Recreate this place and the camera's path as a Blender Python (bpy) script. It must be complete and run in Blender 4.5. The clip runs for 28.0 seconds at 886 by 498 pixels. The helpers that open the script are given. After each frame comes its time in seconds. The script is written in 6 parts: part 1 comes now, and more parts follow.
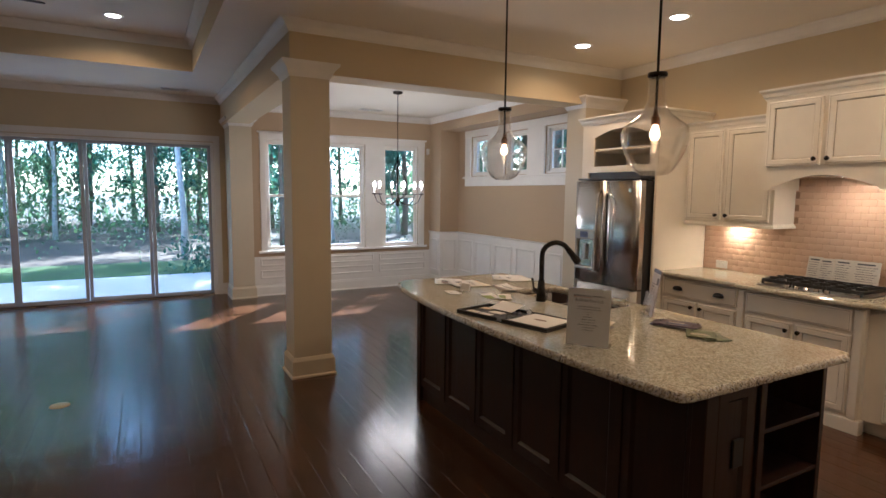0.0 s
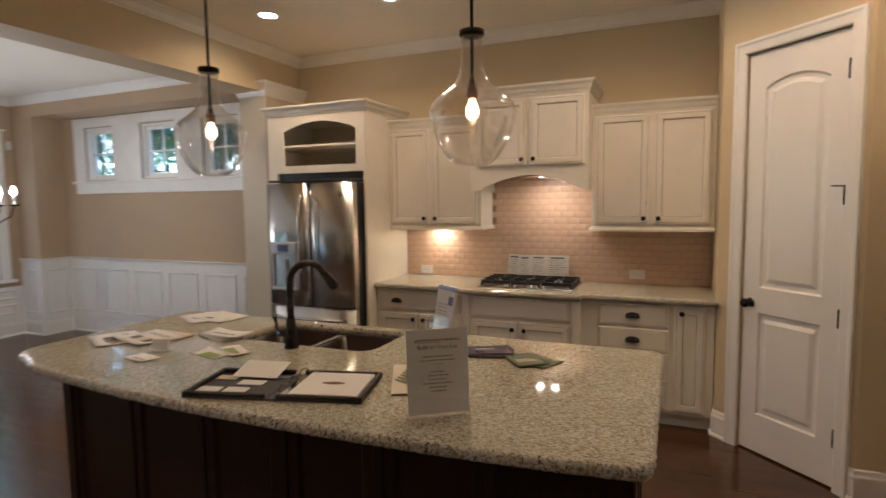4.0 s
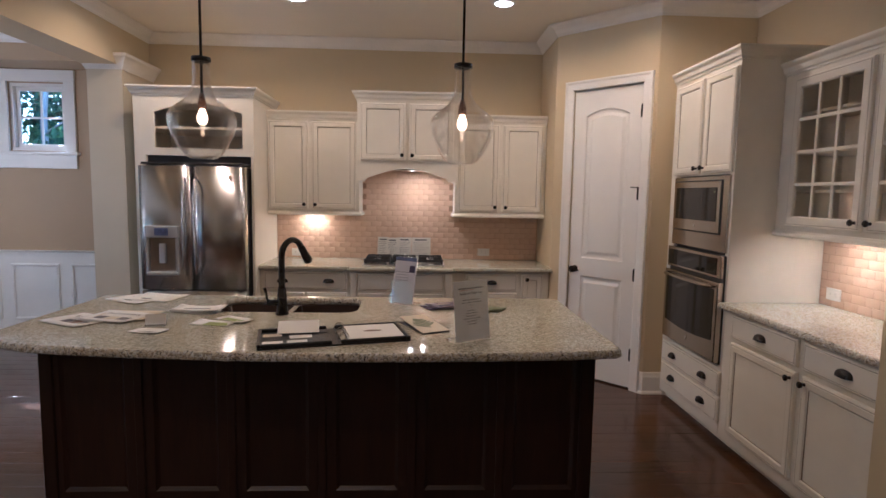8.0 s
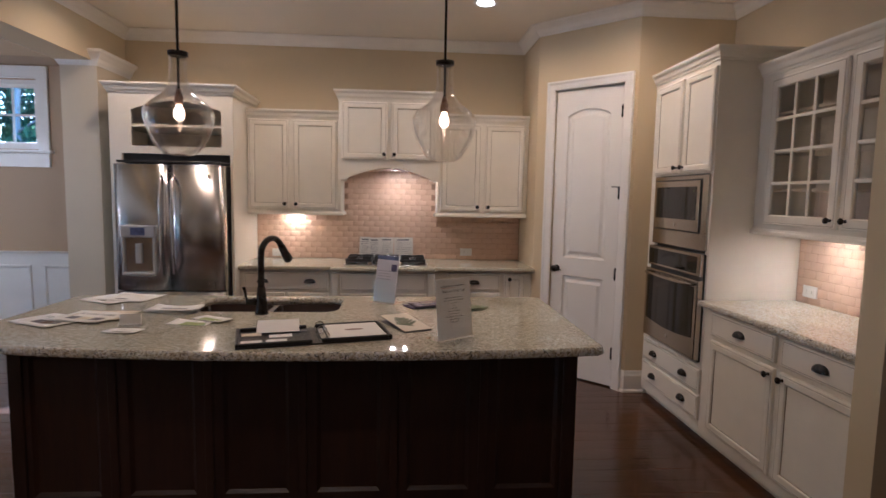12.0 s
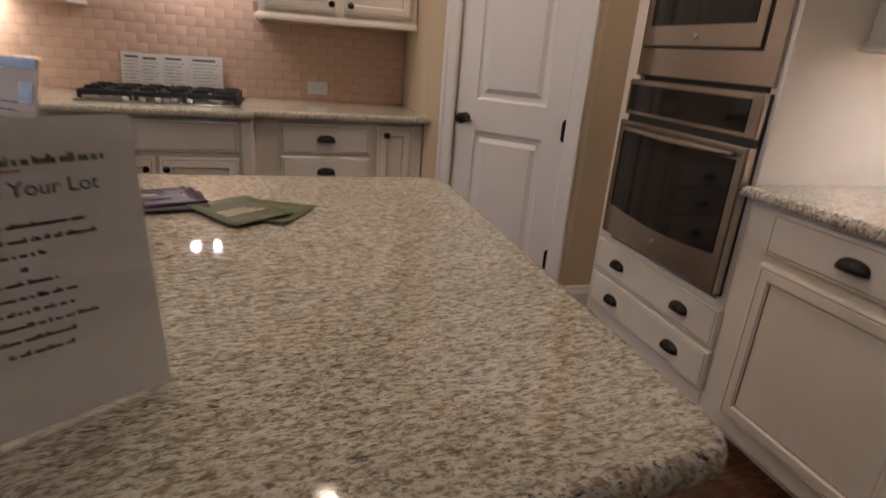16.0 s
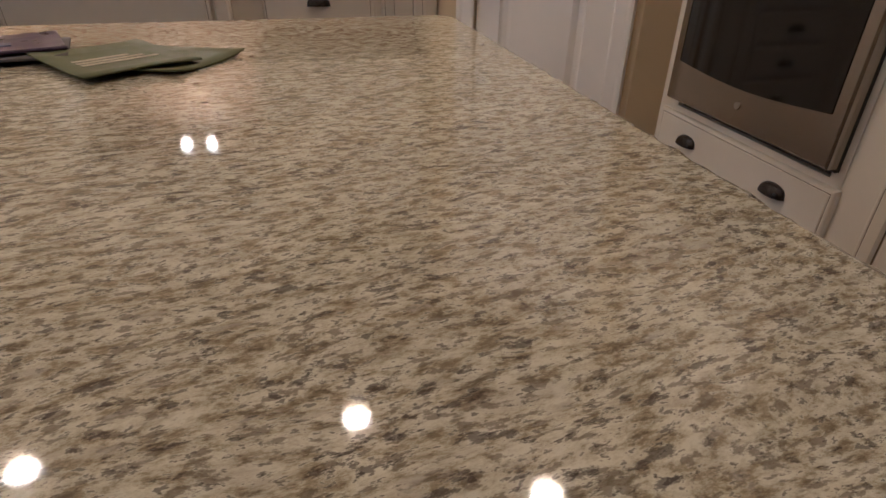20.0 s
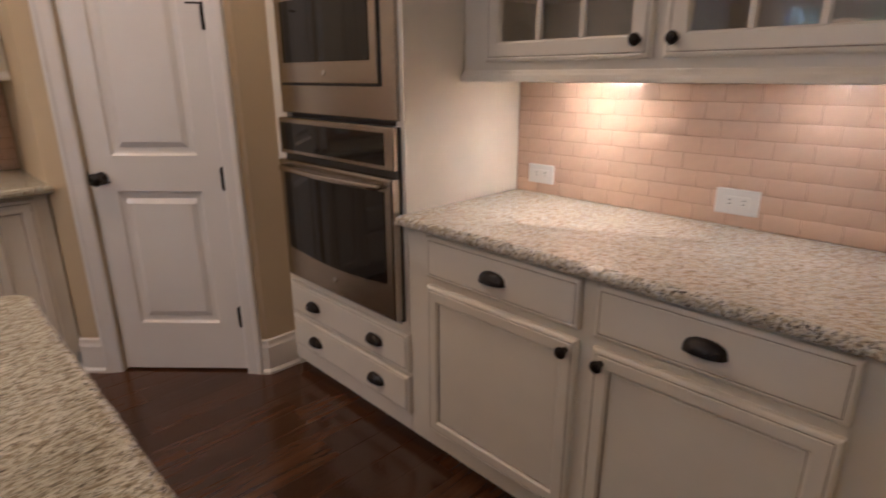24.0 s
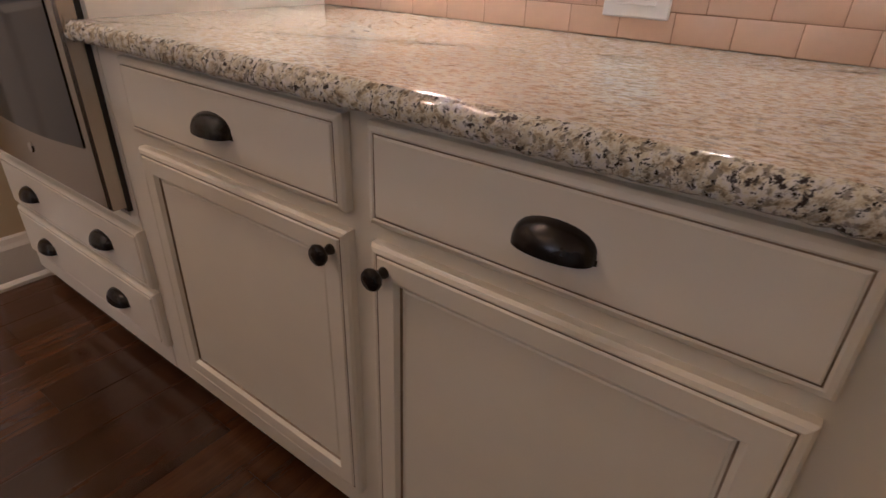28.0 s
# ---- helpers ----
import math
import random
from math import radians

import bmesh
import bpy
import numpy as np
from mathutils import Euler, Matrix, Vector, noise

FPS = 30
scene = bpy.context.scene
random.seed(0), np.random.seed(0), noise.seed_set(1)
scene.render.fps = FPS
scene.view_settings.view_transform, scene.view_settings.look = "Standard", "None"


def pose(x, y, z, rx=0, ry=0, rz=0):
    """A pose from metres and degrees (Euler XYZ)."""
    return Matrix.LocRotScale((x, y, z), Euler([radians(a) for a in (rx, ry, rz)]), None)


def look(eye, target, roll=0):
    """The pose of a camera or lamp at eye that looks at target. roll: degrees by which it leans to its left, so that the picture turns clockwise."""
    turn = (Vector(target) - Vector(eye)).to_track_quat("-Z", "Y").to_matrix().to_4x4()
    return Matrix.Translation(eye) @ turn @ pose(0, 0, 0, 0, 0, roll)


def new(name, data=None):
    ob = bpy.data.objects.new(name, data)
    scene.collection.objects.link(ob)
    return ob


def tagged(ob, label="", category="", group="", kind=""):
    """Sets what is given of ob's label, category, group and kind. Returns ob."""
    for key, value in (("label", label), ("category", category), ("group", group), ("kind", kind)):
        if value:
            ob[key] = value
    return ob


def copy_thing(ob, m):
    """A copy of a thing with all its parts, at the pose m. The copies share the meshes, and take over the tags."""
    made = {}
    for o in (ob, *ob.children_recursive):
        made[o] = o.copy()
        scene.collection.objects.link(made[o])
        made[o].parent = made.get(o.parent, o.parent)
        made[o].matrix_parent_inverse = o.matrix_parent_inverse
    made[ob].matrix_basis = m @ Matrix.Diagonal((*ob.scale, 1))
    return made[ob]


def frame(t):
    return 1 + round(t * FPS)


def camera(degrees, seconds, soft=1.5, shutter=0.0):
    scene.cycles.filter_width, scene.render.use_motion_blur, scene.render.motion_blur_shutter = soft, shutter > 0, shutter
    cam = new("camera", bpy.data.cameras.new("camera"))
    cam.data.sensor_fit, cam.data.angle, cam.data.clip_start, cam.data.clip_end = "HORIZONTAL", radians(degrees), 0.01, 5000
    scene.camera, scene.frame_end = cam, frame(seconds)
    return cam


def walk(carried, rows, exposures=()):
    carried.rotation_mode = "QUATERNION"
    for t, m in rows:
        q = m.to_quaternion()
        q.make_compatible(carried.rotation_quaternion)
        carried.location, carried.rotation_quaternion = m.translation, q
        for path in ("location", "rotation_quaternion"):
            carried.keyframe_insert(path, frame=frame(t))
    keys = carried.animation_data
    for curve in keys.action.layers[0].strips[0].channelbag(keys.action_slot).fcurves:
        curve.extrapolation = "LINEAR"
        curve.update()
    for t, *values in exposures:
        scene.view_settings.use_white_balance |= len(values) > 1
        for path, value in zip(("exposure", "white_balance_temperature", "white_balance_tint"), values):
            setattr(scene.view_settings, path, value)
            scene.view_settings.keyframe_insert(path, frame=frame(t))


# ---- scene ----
cam = camera(77.7, 28.0, shutter=0.6)
PATH = [
    (0, (0.397, 0.093, 1.610), (1.352, 1.838, 1.409), 0.6),
    (0.5, (0.394, 0.083, 1.611), (1.348, 1.831, 1.425), 0.5),
    (1, (0.374, 0.083, 1.607), (1.339, 1.826, 1.434), 0.3),
    (1.5, (0.357, 0.108, 1.599), (1.347, 1.838, 1.434), -0.2),
    (2, (0.420, 0.260, 1.577), (1.552, 1.902, 1.418), -0.1),
    (2.5, (0.517, 0.511, 1.580), (1.850, 1.993, 1.416), 0.9),
    (3, (0.522, 0.726, 1.586), (2.114, 1.926, 1.426), 1.2),
    (3.5, (0.542, 1.028, 1.573), (2.304, 1.962, 1.419), 0.2),
    (4, (0.650, 1.283, 1.570), (2.485, 2.061, 1.404), -0.7),
    (4.5, (0.677, 1.507, 1.580), (2.618, 1.958, 1.411), -1.8),
    (6.5, (0.142, 2.153, 1.573), (2.137, 2.170, 1.435), 0.2),
    (7, (-0.043, 2.174, 1.560), (1.952, 2.164, 1.424), 1.5),
    (7.5, (-0.170, 2.177, 1.557), (1.820, 2.130, 1.360), 0.8),
    (8, (-0.196, 2.185, 1.555), (1.793, 2.103, 1.357), 1.0),
    (8.5, (-0.204, 2.202, 1.548), (1.785, 2.098, 1.364), 1.3),
    (9, (-0.209, 2.202, 1.542), (1.782, 2.113, 1.369), 1.2),
    (9.5, (-0.209, 2.185, 1.546), (1.782, 2.094, 1.375), 0.9),
    (10, (-0.205, 2.183, 1.547), (1.785, 2.070, 1.374), 1.1),
    (10.5, (-0.210, 2.183, 1.544), (1.778, 2.057, 1.371), 1.1),
    (11, (-0.217, 2.187, 1.540), (1.772, 2.063, 1.369), 1.0),
    (11.5, (-0.226, 2.186, 1.542), (1.764, 2.076, 1.370), 1.1),
    (13.5, (0.374, 2.047, 1.488), (2.317, 1.684, 1.186), 0.1),
    (14, (0.644, 1.952, 1.485), (2.584, 1.576, 1.174), -0.8),
    (14.5, (0.94, 1.898, 1.449), (2.835, 1.346, 1.128), 2.8),
    (15, (1.238, 1.838, 1.384), (3.091, 1.219, 0.956), 2.8),
    (15.5, (1.513, 1.765, 1.317), (3.362, 1.241, 0.762), 3.7),
    (16, (1.696, 1.749, 1.252), (3.5, 1.208, 0.577), 4.4),
    (16.5, (1.804, 1.729, 1.204), (3.563, 1.175, 0.431), 3.1),
    (17, (1.876, 1.697, 1.157), (3.617, 1.218, 0.296), 1.8),
    (17.5, (1.936, 1.663, 1.121), (3.656, 1.211, 0.205), 0.5),
    (18, (1.973, 1.645, 1.101), (3.684, 1.21, 0.161), 0.2),
    (18.5, (1.998, 1.631, 1.088), (3.703, 1.218, 0.128), -0.0),
    (19, (2.028, 1.621, 1.076), (3.717, 1.198, 0.092), 0.5),
    (19.5, (2.046, 1.611, 1.07), (3.725, 1.191, 0.068), 0.7),
    (20, (2.055, 1.606, 1.067), (3.73, 1.211, 0.049), 0.5),
    (20.5, (2.056, 1.598, 1.07), (3.723, 1.195, 0.041), -0.0),
    (22.5, (1.947, 1.574, 1.157), (3.579, 0.946, 0.186), -1.1),
    (23, (1.885, 1.487, 1.22), (3.452, 0.585, 0.365), -0.1),
    (23.5, (1.818, 1.503, 1.329), (3.279, 0.335, 0.621), -0.4),
    (24, (1.739, 1.463, 1.361), (3.097, 0.124, 0.759), -0.2),
    (24.5, (1.695, 1.455, 1.378), (2.945, 0.003, 0.804), -0.4),
    (25, (1.678, 1.44, 1.368), (2.889, -0.038, 0.776), -1.0),
    (25.5, (1.679, 1.308, 1.326), (2.858, -0.177, 0.69), -1.8),
    (26, (1.705, 1.161, 1.275), (2.852, -0.324, 0.583), 0.9),
    (26.5, (1.782, 1.047, 1.216), (2.797, -0.493, 0.441), 1.0),
    (27, (1.83, 0.898, 1.135), (2.805, -0.603, 0.243), 1.0),
    (27.5, (1.878, 0.803, 1.074), (2.872, -0.655, 0.133), 2.1),
    (28, (1.902, 0.78, 1.051), (2.928, -0.647, 0.098), 2.2),
]
EXPOSURES = [(0.0, 2.98, 5020, 8.0), (1.5, 2.98, 5050, 8.0), (3.0, 2.93, 5450, 8.0), (4.0, 2.92, 4950, 6.0), (4.5, 2.93, 4930, 6.0), (6.5, 3.0, 4400, 12.0), (13.5, 2.93, 4380, 12.0), (17.0, 2.9, 4550, 11.0), (20.5, 2.95, 4600, 11.0), (22.5, 2.75, 4680, 14.0), (24.0, 2.9, 4660, 14.0), (25.5, 2.95, 4680, 14.0), (27.0, 2.8, 4790, 16.0), (28.0, 2.88, 4760, 16.0)]
walk(cam, [(t, look(eye, target, roll)) for t, eye, target, roll in PATH], EXPOSURES)

# ---- world and large lights ----
world = bpy.data.worlds.new("daylight")
scene.world = world
world.use_nodes = True
wn = world.node_tree
sky = wn.nodes.new("ShaderNodeTexSky")
sky.sky_type, sky.sun_disc = "NISHITA", False
sky.sun_elevation, sky.sun_rotation = radians(39), radians(40)
sky.ozone_density = 3.0
wn.links.new(sky.outputs[0], wn.nodes["Background"].inputs[0])
wn.nodes["Background"].inputs[1].default_value = 0.15


def lamp(name, kind, m, energy, colour, size=0.05, **more):
    data = bpy.data.lights.new(name, kind)
    data.energy, data.color = energy, colour
    if kind == "AREA":
        data.shape, data.size = "DISK", size
    elif kind != "SUN":
        data.shadow_soft_size = size
    for key, value in more.items():
        if key == "angle":
            data.angle = value
        elif key == "spread":
            data.spread = value
    ob = new(name, data)
    ob.matrix_world = m
    return ob


WARM = (1.0, 0.56, 0.24)
lamp("sun", "SUN", look((9, 14, 12.3), (0.5, 3.9, 0)), 4.2, (1.0, 0.96, 0.90), angle=radians(0.6))


# ---- mesh helpers ----
def mesh(bm, name):
    me = bpy.data.meshes.new(name)
    bm.normal_update()
    bm.to_mesh(me)
    bm.free()
    return me


def part(name, bm, mats, parent=None, label="", smooth=False):
    """Links a bmesh as one mesh object under its thing or part."""
    me = mesh(bm, name) if isinstance(bm, bmesh.types.BMesh) else bm
    if not me.materials:
        for m in (mats if isinstance(mats, (list, tuple)) else [mats]):
            me.materials.append(m)
    if smooth:
        me.polygons.foreach_set("use_smooth", [True] * len(me.polygons))
        me.update()
    ob = new(name, me)
    if parent:
        ob.parent = parent
    if label:
        tagged(ob, label)
    return ob


def thing(name, label, category, loc=(0, 0, 0), rz=0, group="", kind=""):
    ob = new(name)
    ob.empty_display_size = 0.1
    ob.matrix_world = pose(*loc, 0, 0, rz)
    return tagged(ob, label, category, group, kind)


def box(x0, x1, y0, y1, z0, z1, bev=0.0, bm=None, seg=1, mi=0):
    own = bmesh.new()
    r = bmesh.ops.create_cube(own, size=1.0)
    for v in own.verts:
        v.co = Vector((x0 + (v.co.x + 0.5) * (x1 - x0), y0 + (v.co.y + 0.5) * (y1 - y0), z0 + (v.co.z + 0.5) * (z1 - z0)))
    if bev:
        bmesh.ops.bevel(own, geom=own.edges[:], offset=bev, segments=seg, affect="EDGES", profile=0.5)
    for f in own.faces:
        f.material_index = mi
    return merge(bm, own) if bm else own


def merge(bm, other):
    tmp = bpy.data.meshes.new("tmp")
    other.to_mesh(tmp)
    other.free()
    bm.from_mesh(tmp)
    bpy.data.meshes.remove(tmp)
    return bm


def moved(bm, m):
    bm.transform(m)
    return bm


def lathe(prof, n=24, bm=None, mi=0, cap=False):
    """A turned body from (radius, height) pairs round z."""
    own = bm or bmesh.new()
    rings = []
    for r, z in prof:
        if r < 1e-6:
            rings.append([own.verts.new((0, 0, z))])
        else:
            rings.append([own.verts.new((r * math.cos(2 * math.pi * i / n), r * math.sin(2 * math.pi * i / n), z)) for i in range(n)])
    for a, b in zip(rings, rings[1:]):
        for i in range(n):
            j = (i + 1) % n
            if len(a) == 1 and len(b) == 1:
                continue
            if len(a) == 1:
                f = own.faces.new((a[0], b[j], b[i]))
            elif len(b) == 1:
                f = own.faces.new((a[i], a[j], b[0]))
            else:
                f = own.faces.new((a[i], a[j], b[j], b[i]))
            f.material_index = mi
    if cap:
        for ring in (rings[0], rings[-1]):
            if len(ring) > 2:
                own.faces.new(ring).material_index = mi
    bmesh.ops.recalc_face_normals(own, faces=own.faces[:])
    return own


def tube(points, radius, n=10, bm=None, cap=True):
    """A round bar along 3D points; radius is a number or one for each point."""
    own = bm or bmesh.new()
    pts = [Vector(p) for p in points]
    rad = radius if isinstance(radius, (list, tuple)) else [radius] * len(pts)
    rings, side = [], None
    for i, p in enumerate(pts):
        d = (pts[min(i + 1, len(pts) - 1)] - pts[max(i - 1, 0)]).normalized()
        if side is None:
            side = d.orthogonal().normalized()
        side = (side - d * side.dot(d)).normalized()
        up = d.cross(side)
        rings.append([own.verts.new(p + (side * math.cos(2 * math.pi * k / n) + up * math.sin(2 * math.pi * k / n)) * rad[i]) for k in range(n)])
    faces = []
    for a, b in zip(rings, rings[1:]):
        for k in range(n):
            faces.append(own.faces.new((a[k], a[(k + 1) % n], b[(k + 1) % n], b[k])))
    if cap:
        faces.append(own.faces.new(rings[0][::-1]))
        faces.append(own.faces.new(rings[-1]))
    bmesh.ops.recalc_face_normals(own, faces=faces)
    return own


def sweep(prof, path, closed=False, bm=None, caps=True, mi=0):
    """A moulding: profile of (out, z) pairs, out to the left of the path of (x, y) points, mitred."""
    own = bm or bmesh.new()
    pts = [Vector(p).to_2d() for p in path]
    n = len(pts)
    rows = []
    for i, p in enumerate(pts):
        a = (p - pts[i - 1]).normalized() if (i or closed) else None
        b = (pts[(i + 1) % n] - p).normalized() if (i < n - 1 or closed) else None
        a, b = a or b, b or a
        na, nb = Vector((-a.y, a.x)), Vector((-b.y, b.x))
        m = (na + nb) / max(0.2, 1 + na.dot(nb))
        rows.append([own.verts.new((p.x + m.x * o, p.y + m.y * o, z)) for o, z in prof])
    faces = []
    for i in range(n if closed else n - 1):
        a, b = rows[i], rows[(i + 1) % n]
        for k in range(len(prof) - 1):
            faces.append(own.faces.new((a[k], a[k + 1], b[k + 1], b[k])))
        faces.append(own.faces.new((a[-1], a[0], b[0], b[-1])))
    if caps and not closed:
        faces.append(own.faces.new(rows[0]))
        faces.append(own.faces.new(rows[-1][::-1]))
    bmesh.ops.recalc_face_normals(own, faces=faces)
    for f in faces:
        f.material_index = mi
    return own


def loops(outline, prof, top=True, bottom=True, holes=(), bm=None):
    """A slab: a closed outline of (x, y), left-hand, inset by each (inset, z) of prof from below to above; holes go through the top."""
    own = bm or bmesh.new()
    pts = [Vector(p).to_2d() for p in outline]
    n = len(pts)
    rings = []
    for ins, z in prof:
        ring = []
        for i, p in enumerate(pts):
            a, b = (p - pts[i - 1]).normalized(), (pts[(i + 1) % n] - p).normalized()
            na, nb = Vector((-a.y, a.x)), Vector((-b.y, b.x))
            m = (na + nb) / max(0.3, 1 + na.dot(nb))
            ring.append(own.verts.new((p.x + m.x * ins, p.y + m.y * ins, z)))
        rings.append(ring)
    for a, b in zip(rings, rings[1:]):
        for i in range(n):
            j = (i + 1) % n
            own.faces.new((a[i], a[j], b[j], b[i]))
    if bottom and not holes:
        own.faces.new(rings[0][::-1])
    if top and not holes:
        own.faces.new(rings[-1])
    if top and holes:
        ring = rings[-1]
        edges = [own.edges.get((ring[i], ring[(i + 1) % n])) for i in range(n)]
        under = [own.edges.get((rings[0][i], rings[0][(i + 1) % n])) for i in range(n)]
        z = prof[-1][1]
        for hole in holes:
            vs = [own.verts.new((x, y, z)) for x, y in hole]
            low = [own.verts.new((x, y, prof[0][1])) for x, y in hole]
            for i in range(len(vs)):
                j = (i + 1) % len(vs)
                own.faces.new((vs[j], vs[i], low[i], low[j]))
                edges.append(own.edges.get((vs[i], vs[j])))
                under.append(own.edges.get((low[i], low[j])))
        if bottom:
            bmesh.ops.triangle_fill(own, edges=under, use_beauty=True, normal=(0, 0, -1))
        bmesh.ops.triangle_fill(own, edges=edges, use_beauty=True, normal=(0, 0, 1))
    bmesh.ops.recalc_face_normals(own, faces=own.faces[:])
    return own


def rough_slab(outline, prof, step, rough, seed, holes=()):
    """A stone slab whose edge is worked by hand: the outline is cut into short steps and every ring of the edge wanders a little."""
    rn, fine = random.Random(seed), []
    for p, q in zip(outline, list(outline[1:]) + [outline[0]]):
        k = max(1, round(math.dist(p, q) / step))
        fine += [(p[0] + (q[0] - p[0]) * i / k, p[1] + (q[1] - p[1]) * i / k) for i in range(k)]
    own = loops(fine, prof, holes=holes)
    own.verts.ensure_lookup_table()
    n, last = len(fine), len(prof) - 1
    for k in range(last):
        for v in own.verts[k * n:(k + 1) * n]:
            v.co += Vector((rn.gauss(0, rough), rn.gauss(0, rough), rn.gauss(0, rough * 0.5)))
    for f in own.faces:
        f.smooth = abs(f.normal.z) < 0.95
        f.material_index = 1 if f.smooth else 0
    return own


def rounded(x0, x1, y0, y1, r, n=6):
    """A rectangle's outline with round corners, anticlockwise."""
    out = []
    for cx, cy, a0 in ((x1 - r, y0 + r, -90), (x1 - r, y1 - r, 0), (x0 + r, y1 - r, 90), (x0 + r, y0 + r, 180)):
        for k in range(n + 1):
            a = radians(a0 + 90 * k / n)
            out.append((cx + r * math.cos(a), cy + r * math.sin(a)))
    return out


def panel(x0, x1, z0, z1, prof, y=0.0, glaze=(), bm=None):
    """A front of a cabinet or door, facing -y: rectangles inset by each (inset, forward) of prof; rings whose number is in glaze take material 1."""
    own = bm or bmesh.new()
    rings = []
    for ins, f in prof:
        rings.append([own.verts.new(c) for c in ((x0 + ins, y - f, z0 + ins), (x1 - ins, y - f, z0 + ins), (x1 - ins, y - f, z1 - ins), (x0 + ins, y - f, z1 - ins))])
    for k, (a, b) in enumerate(zip(rings, rings[1:])):
        for i in range(4):
            j = (i + 1) % 4
            own.faces.new((a[i], a[j], b[j], b[i])).material_index = 1 if k in glaze else 0
    own.faces.new(rings[-1])
    own.faces.new(rings[0][::-1])
    return own


def smooth_profile(pts, k=4):
    """Rounds a profile by a curve through its points."""
    out = []
    for i in range(len(pts) - 1):
        a, b, c, d = pts[max(0, i - 1)], pts[i], pts[i + 1], pts[min(len(pts) - 1, i + 2)]
        for j in range(k):
            t = j / k
            out.append(tuple(0.5 * (2 * b[n] + (c[n] - a[n]) * t + (2 * a[n] - 5 * b[n] + 4 * c[n] - d[n]) * t * t + (3 * b[n] - a[n] - 3 * c[n] + d[n]) * t ** 3) for n in (0, 1)))
    return out + [pts[-1]]


# ---- materials ----
def material(name):
    m = bpy.data.materials.new(name)
    m.use_nodes = True
    return m, m.node_tree.nodes, m.node_tree.links, m.node_tree.nodes["Principled BSDF"]


def ramp(nodes, stops):
    r = nodes.new("ShaderNodeValToRGB")
    while len(r.color_ramp.elements) < len(stops):
        r.color_ramp.elements.new(0.5)
    for e, (p, c) in zip(r.color_ramp.elements, stops):
        e.position, e.color = p, (*c, 1) if len(c) == 3 else c
    return r


def coords(nodes, links, scale=(1, 1, 1), turn=(0, 0, 0), world_space=False):
    mp = nodes.new("ShaderNodeMapping")
    mp.inputs["Scale"].default_value = scale
    mp.inputs["Rotation"].default_value = [radians(a) for a in turn]
    if world_space:
        links.new(nodes.new("ShaderNodeNewGeometry").outputs["Position"], mp.inputs[0])
    else:
        links.new(nodes.new("ShaderNodeTexCoord").outputs["Object"], mp.inputs[0])
    return mp.outputs[0]


def noise_tex(nodes, links, vec, scale, detail=4, rough=0.55):
    t = nodes.new("ShaderNodeTexNoise")
    t.inputs["Scale"].default_value, t.inputs["Detail"].default_value, t.inputs["Roughness"].default_value = scale, detail, rough
    links.new(vec, t.inputs["Vector"])
    return t.outputs["Fac"]


def mixed(nodes, links, fac, a, b, kind="MIX"):
    m = nodes.new("ShaderNodeMix")
    m.data_type, m.blend_type = "RGBA", kind
    for sock, v in ((m.inputs[0], fac), (m.inputs[6], a), (m.inputs[7], b)):
        if isinstance(v, (int, float)):
            sock.default_value = v
        elif isinstance(v, tuple):
            sock.default_value = (*v, 1)
        else:
            links.new(v, sock)
    return m.outputs[2]


def bumped(nodes, links, bsdf, height, strength, dist=0.002):
    b = nodes.new("ShaderNodeBump")
    b.inputs["Strength"].default_value, b.inputs["Distance"].default_value = strength, dist
    links.new(height, b.inputs["Height"])
    links.new(b.outputs[0], bsdf.inputs["Normal"])


def paint(name, colour, rough=0.45, var=0.06, scale=3.0, bump=0.1, grain=260.0, metal=0.0, world_space=False):
    """Paint or plaster: broad unevenness of tone, fine relief, uneven gloss."""
    m, N, L, b = material(name)
    v = coords(N, L, world_space=world_space)
    broad, fine = noise_tex(N, L, v, scale, 3), noise_tex(N, L, v, grain, 2)
    lo, hi = tuple(c * (1 - var) for c in colour), tuple(min(1, c * (1 + var)) for c in colour)
    r = ramp(N, [(0.3, lo), (0.7, hi)])
    L.new(broad, r.inputs[0])
    L.new(r.outputs[0], b.inputs["Base Color"])
    rr = ramp(N, [(0.3, (rough * 0.85,) * 3), (0.7, (min(1, rough * 1.15),) * 3)])
    L.new(broad, rr.inputs[0])
    L.new(rr.outputs[0], b.inputs["Roughness"])
    b.inputs["Metallic"].default_value = metal
    bumped(N, L, b, fine, bump, 0.001)
    return m


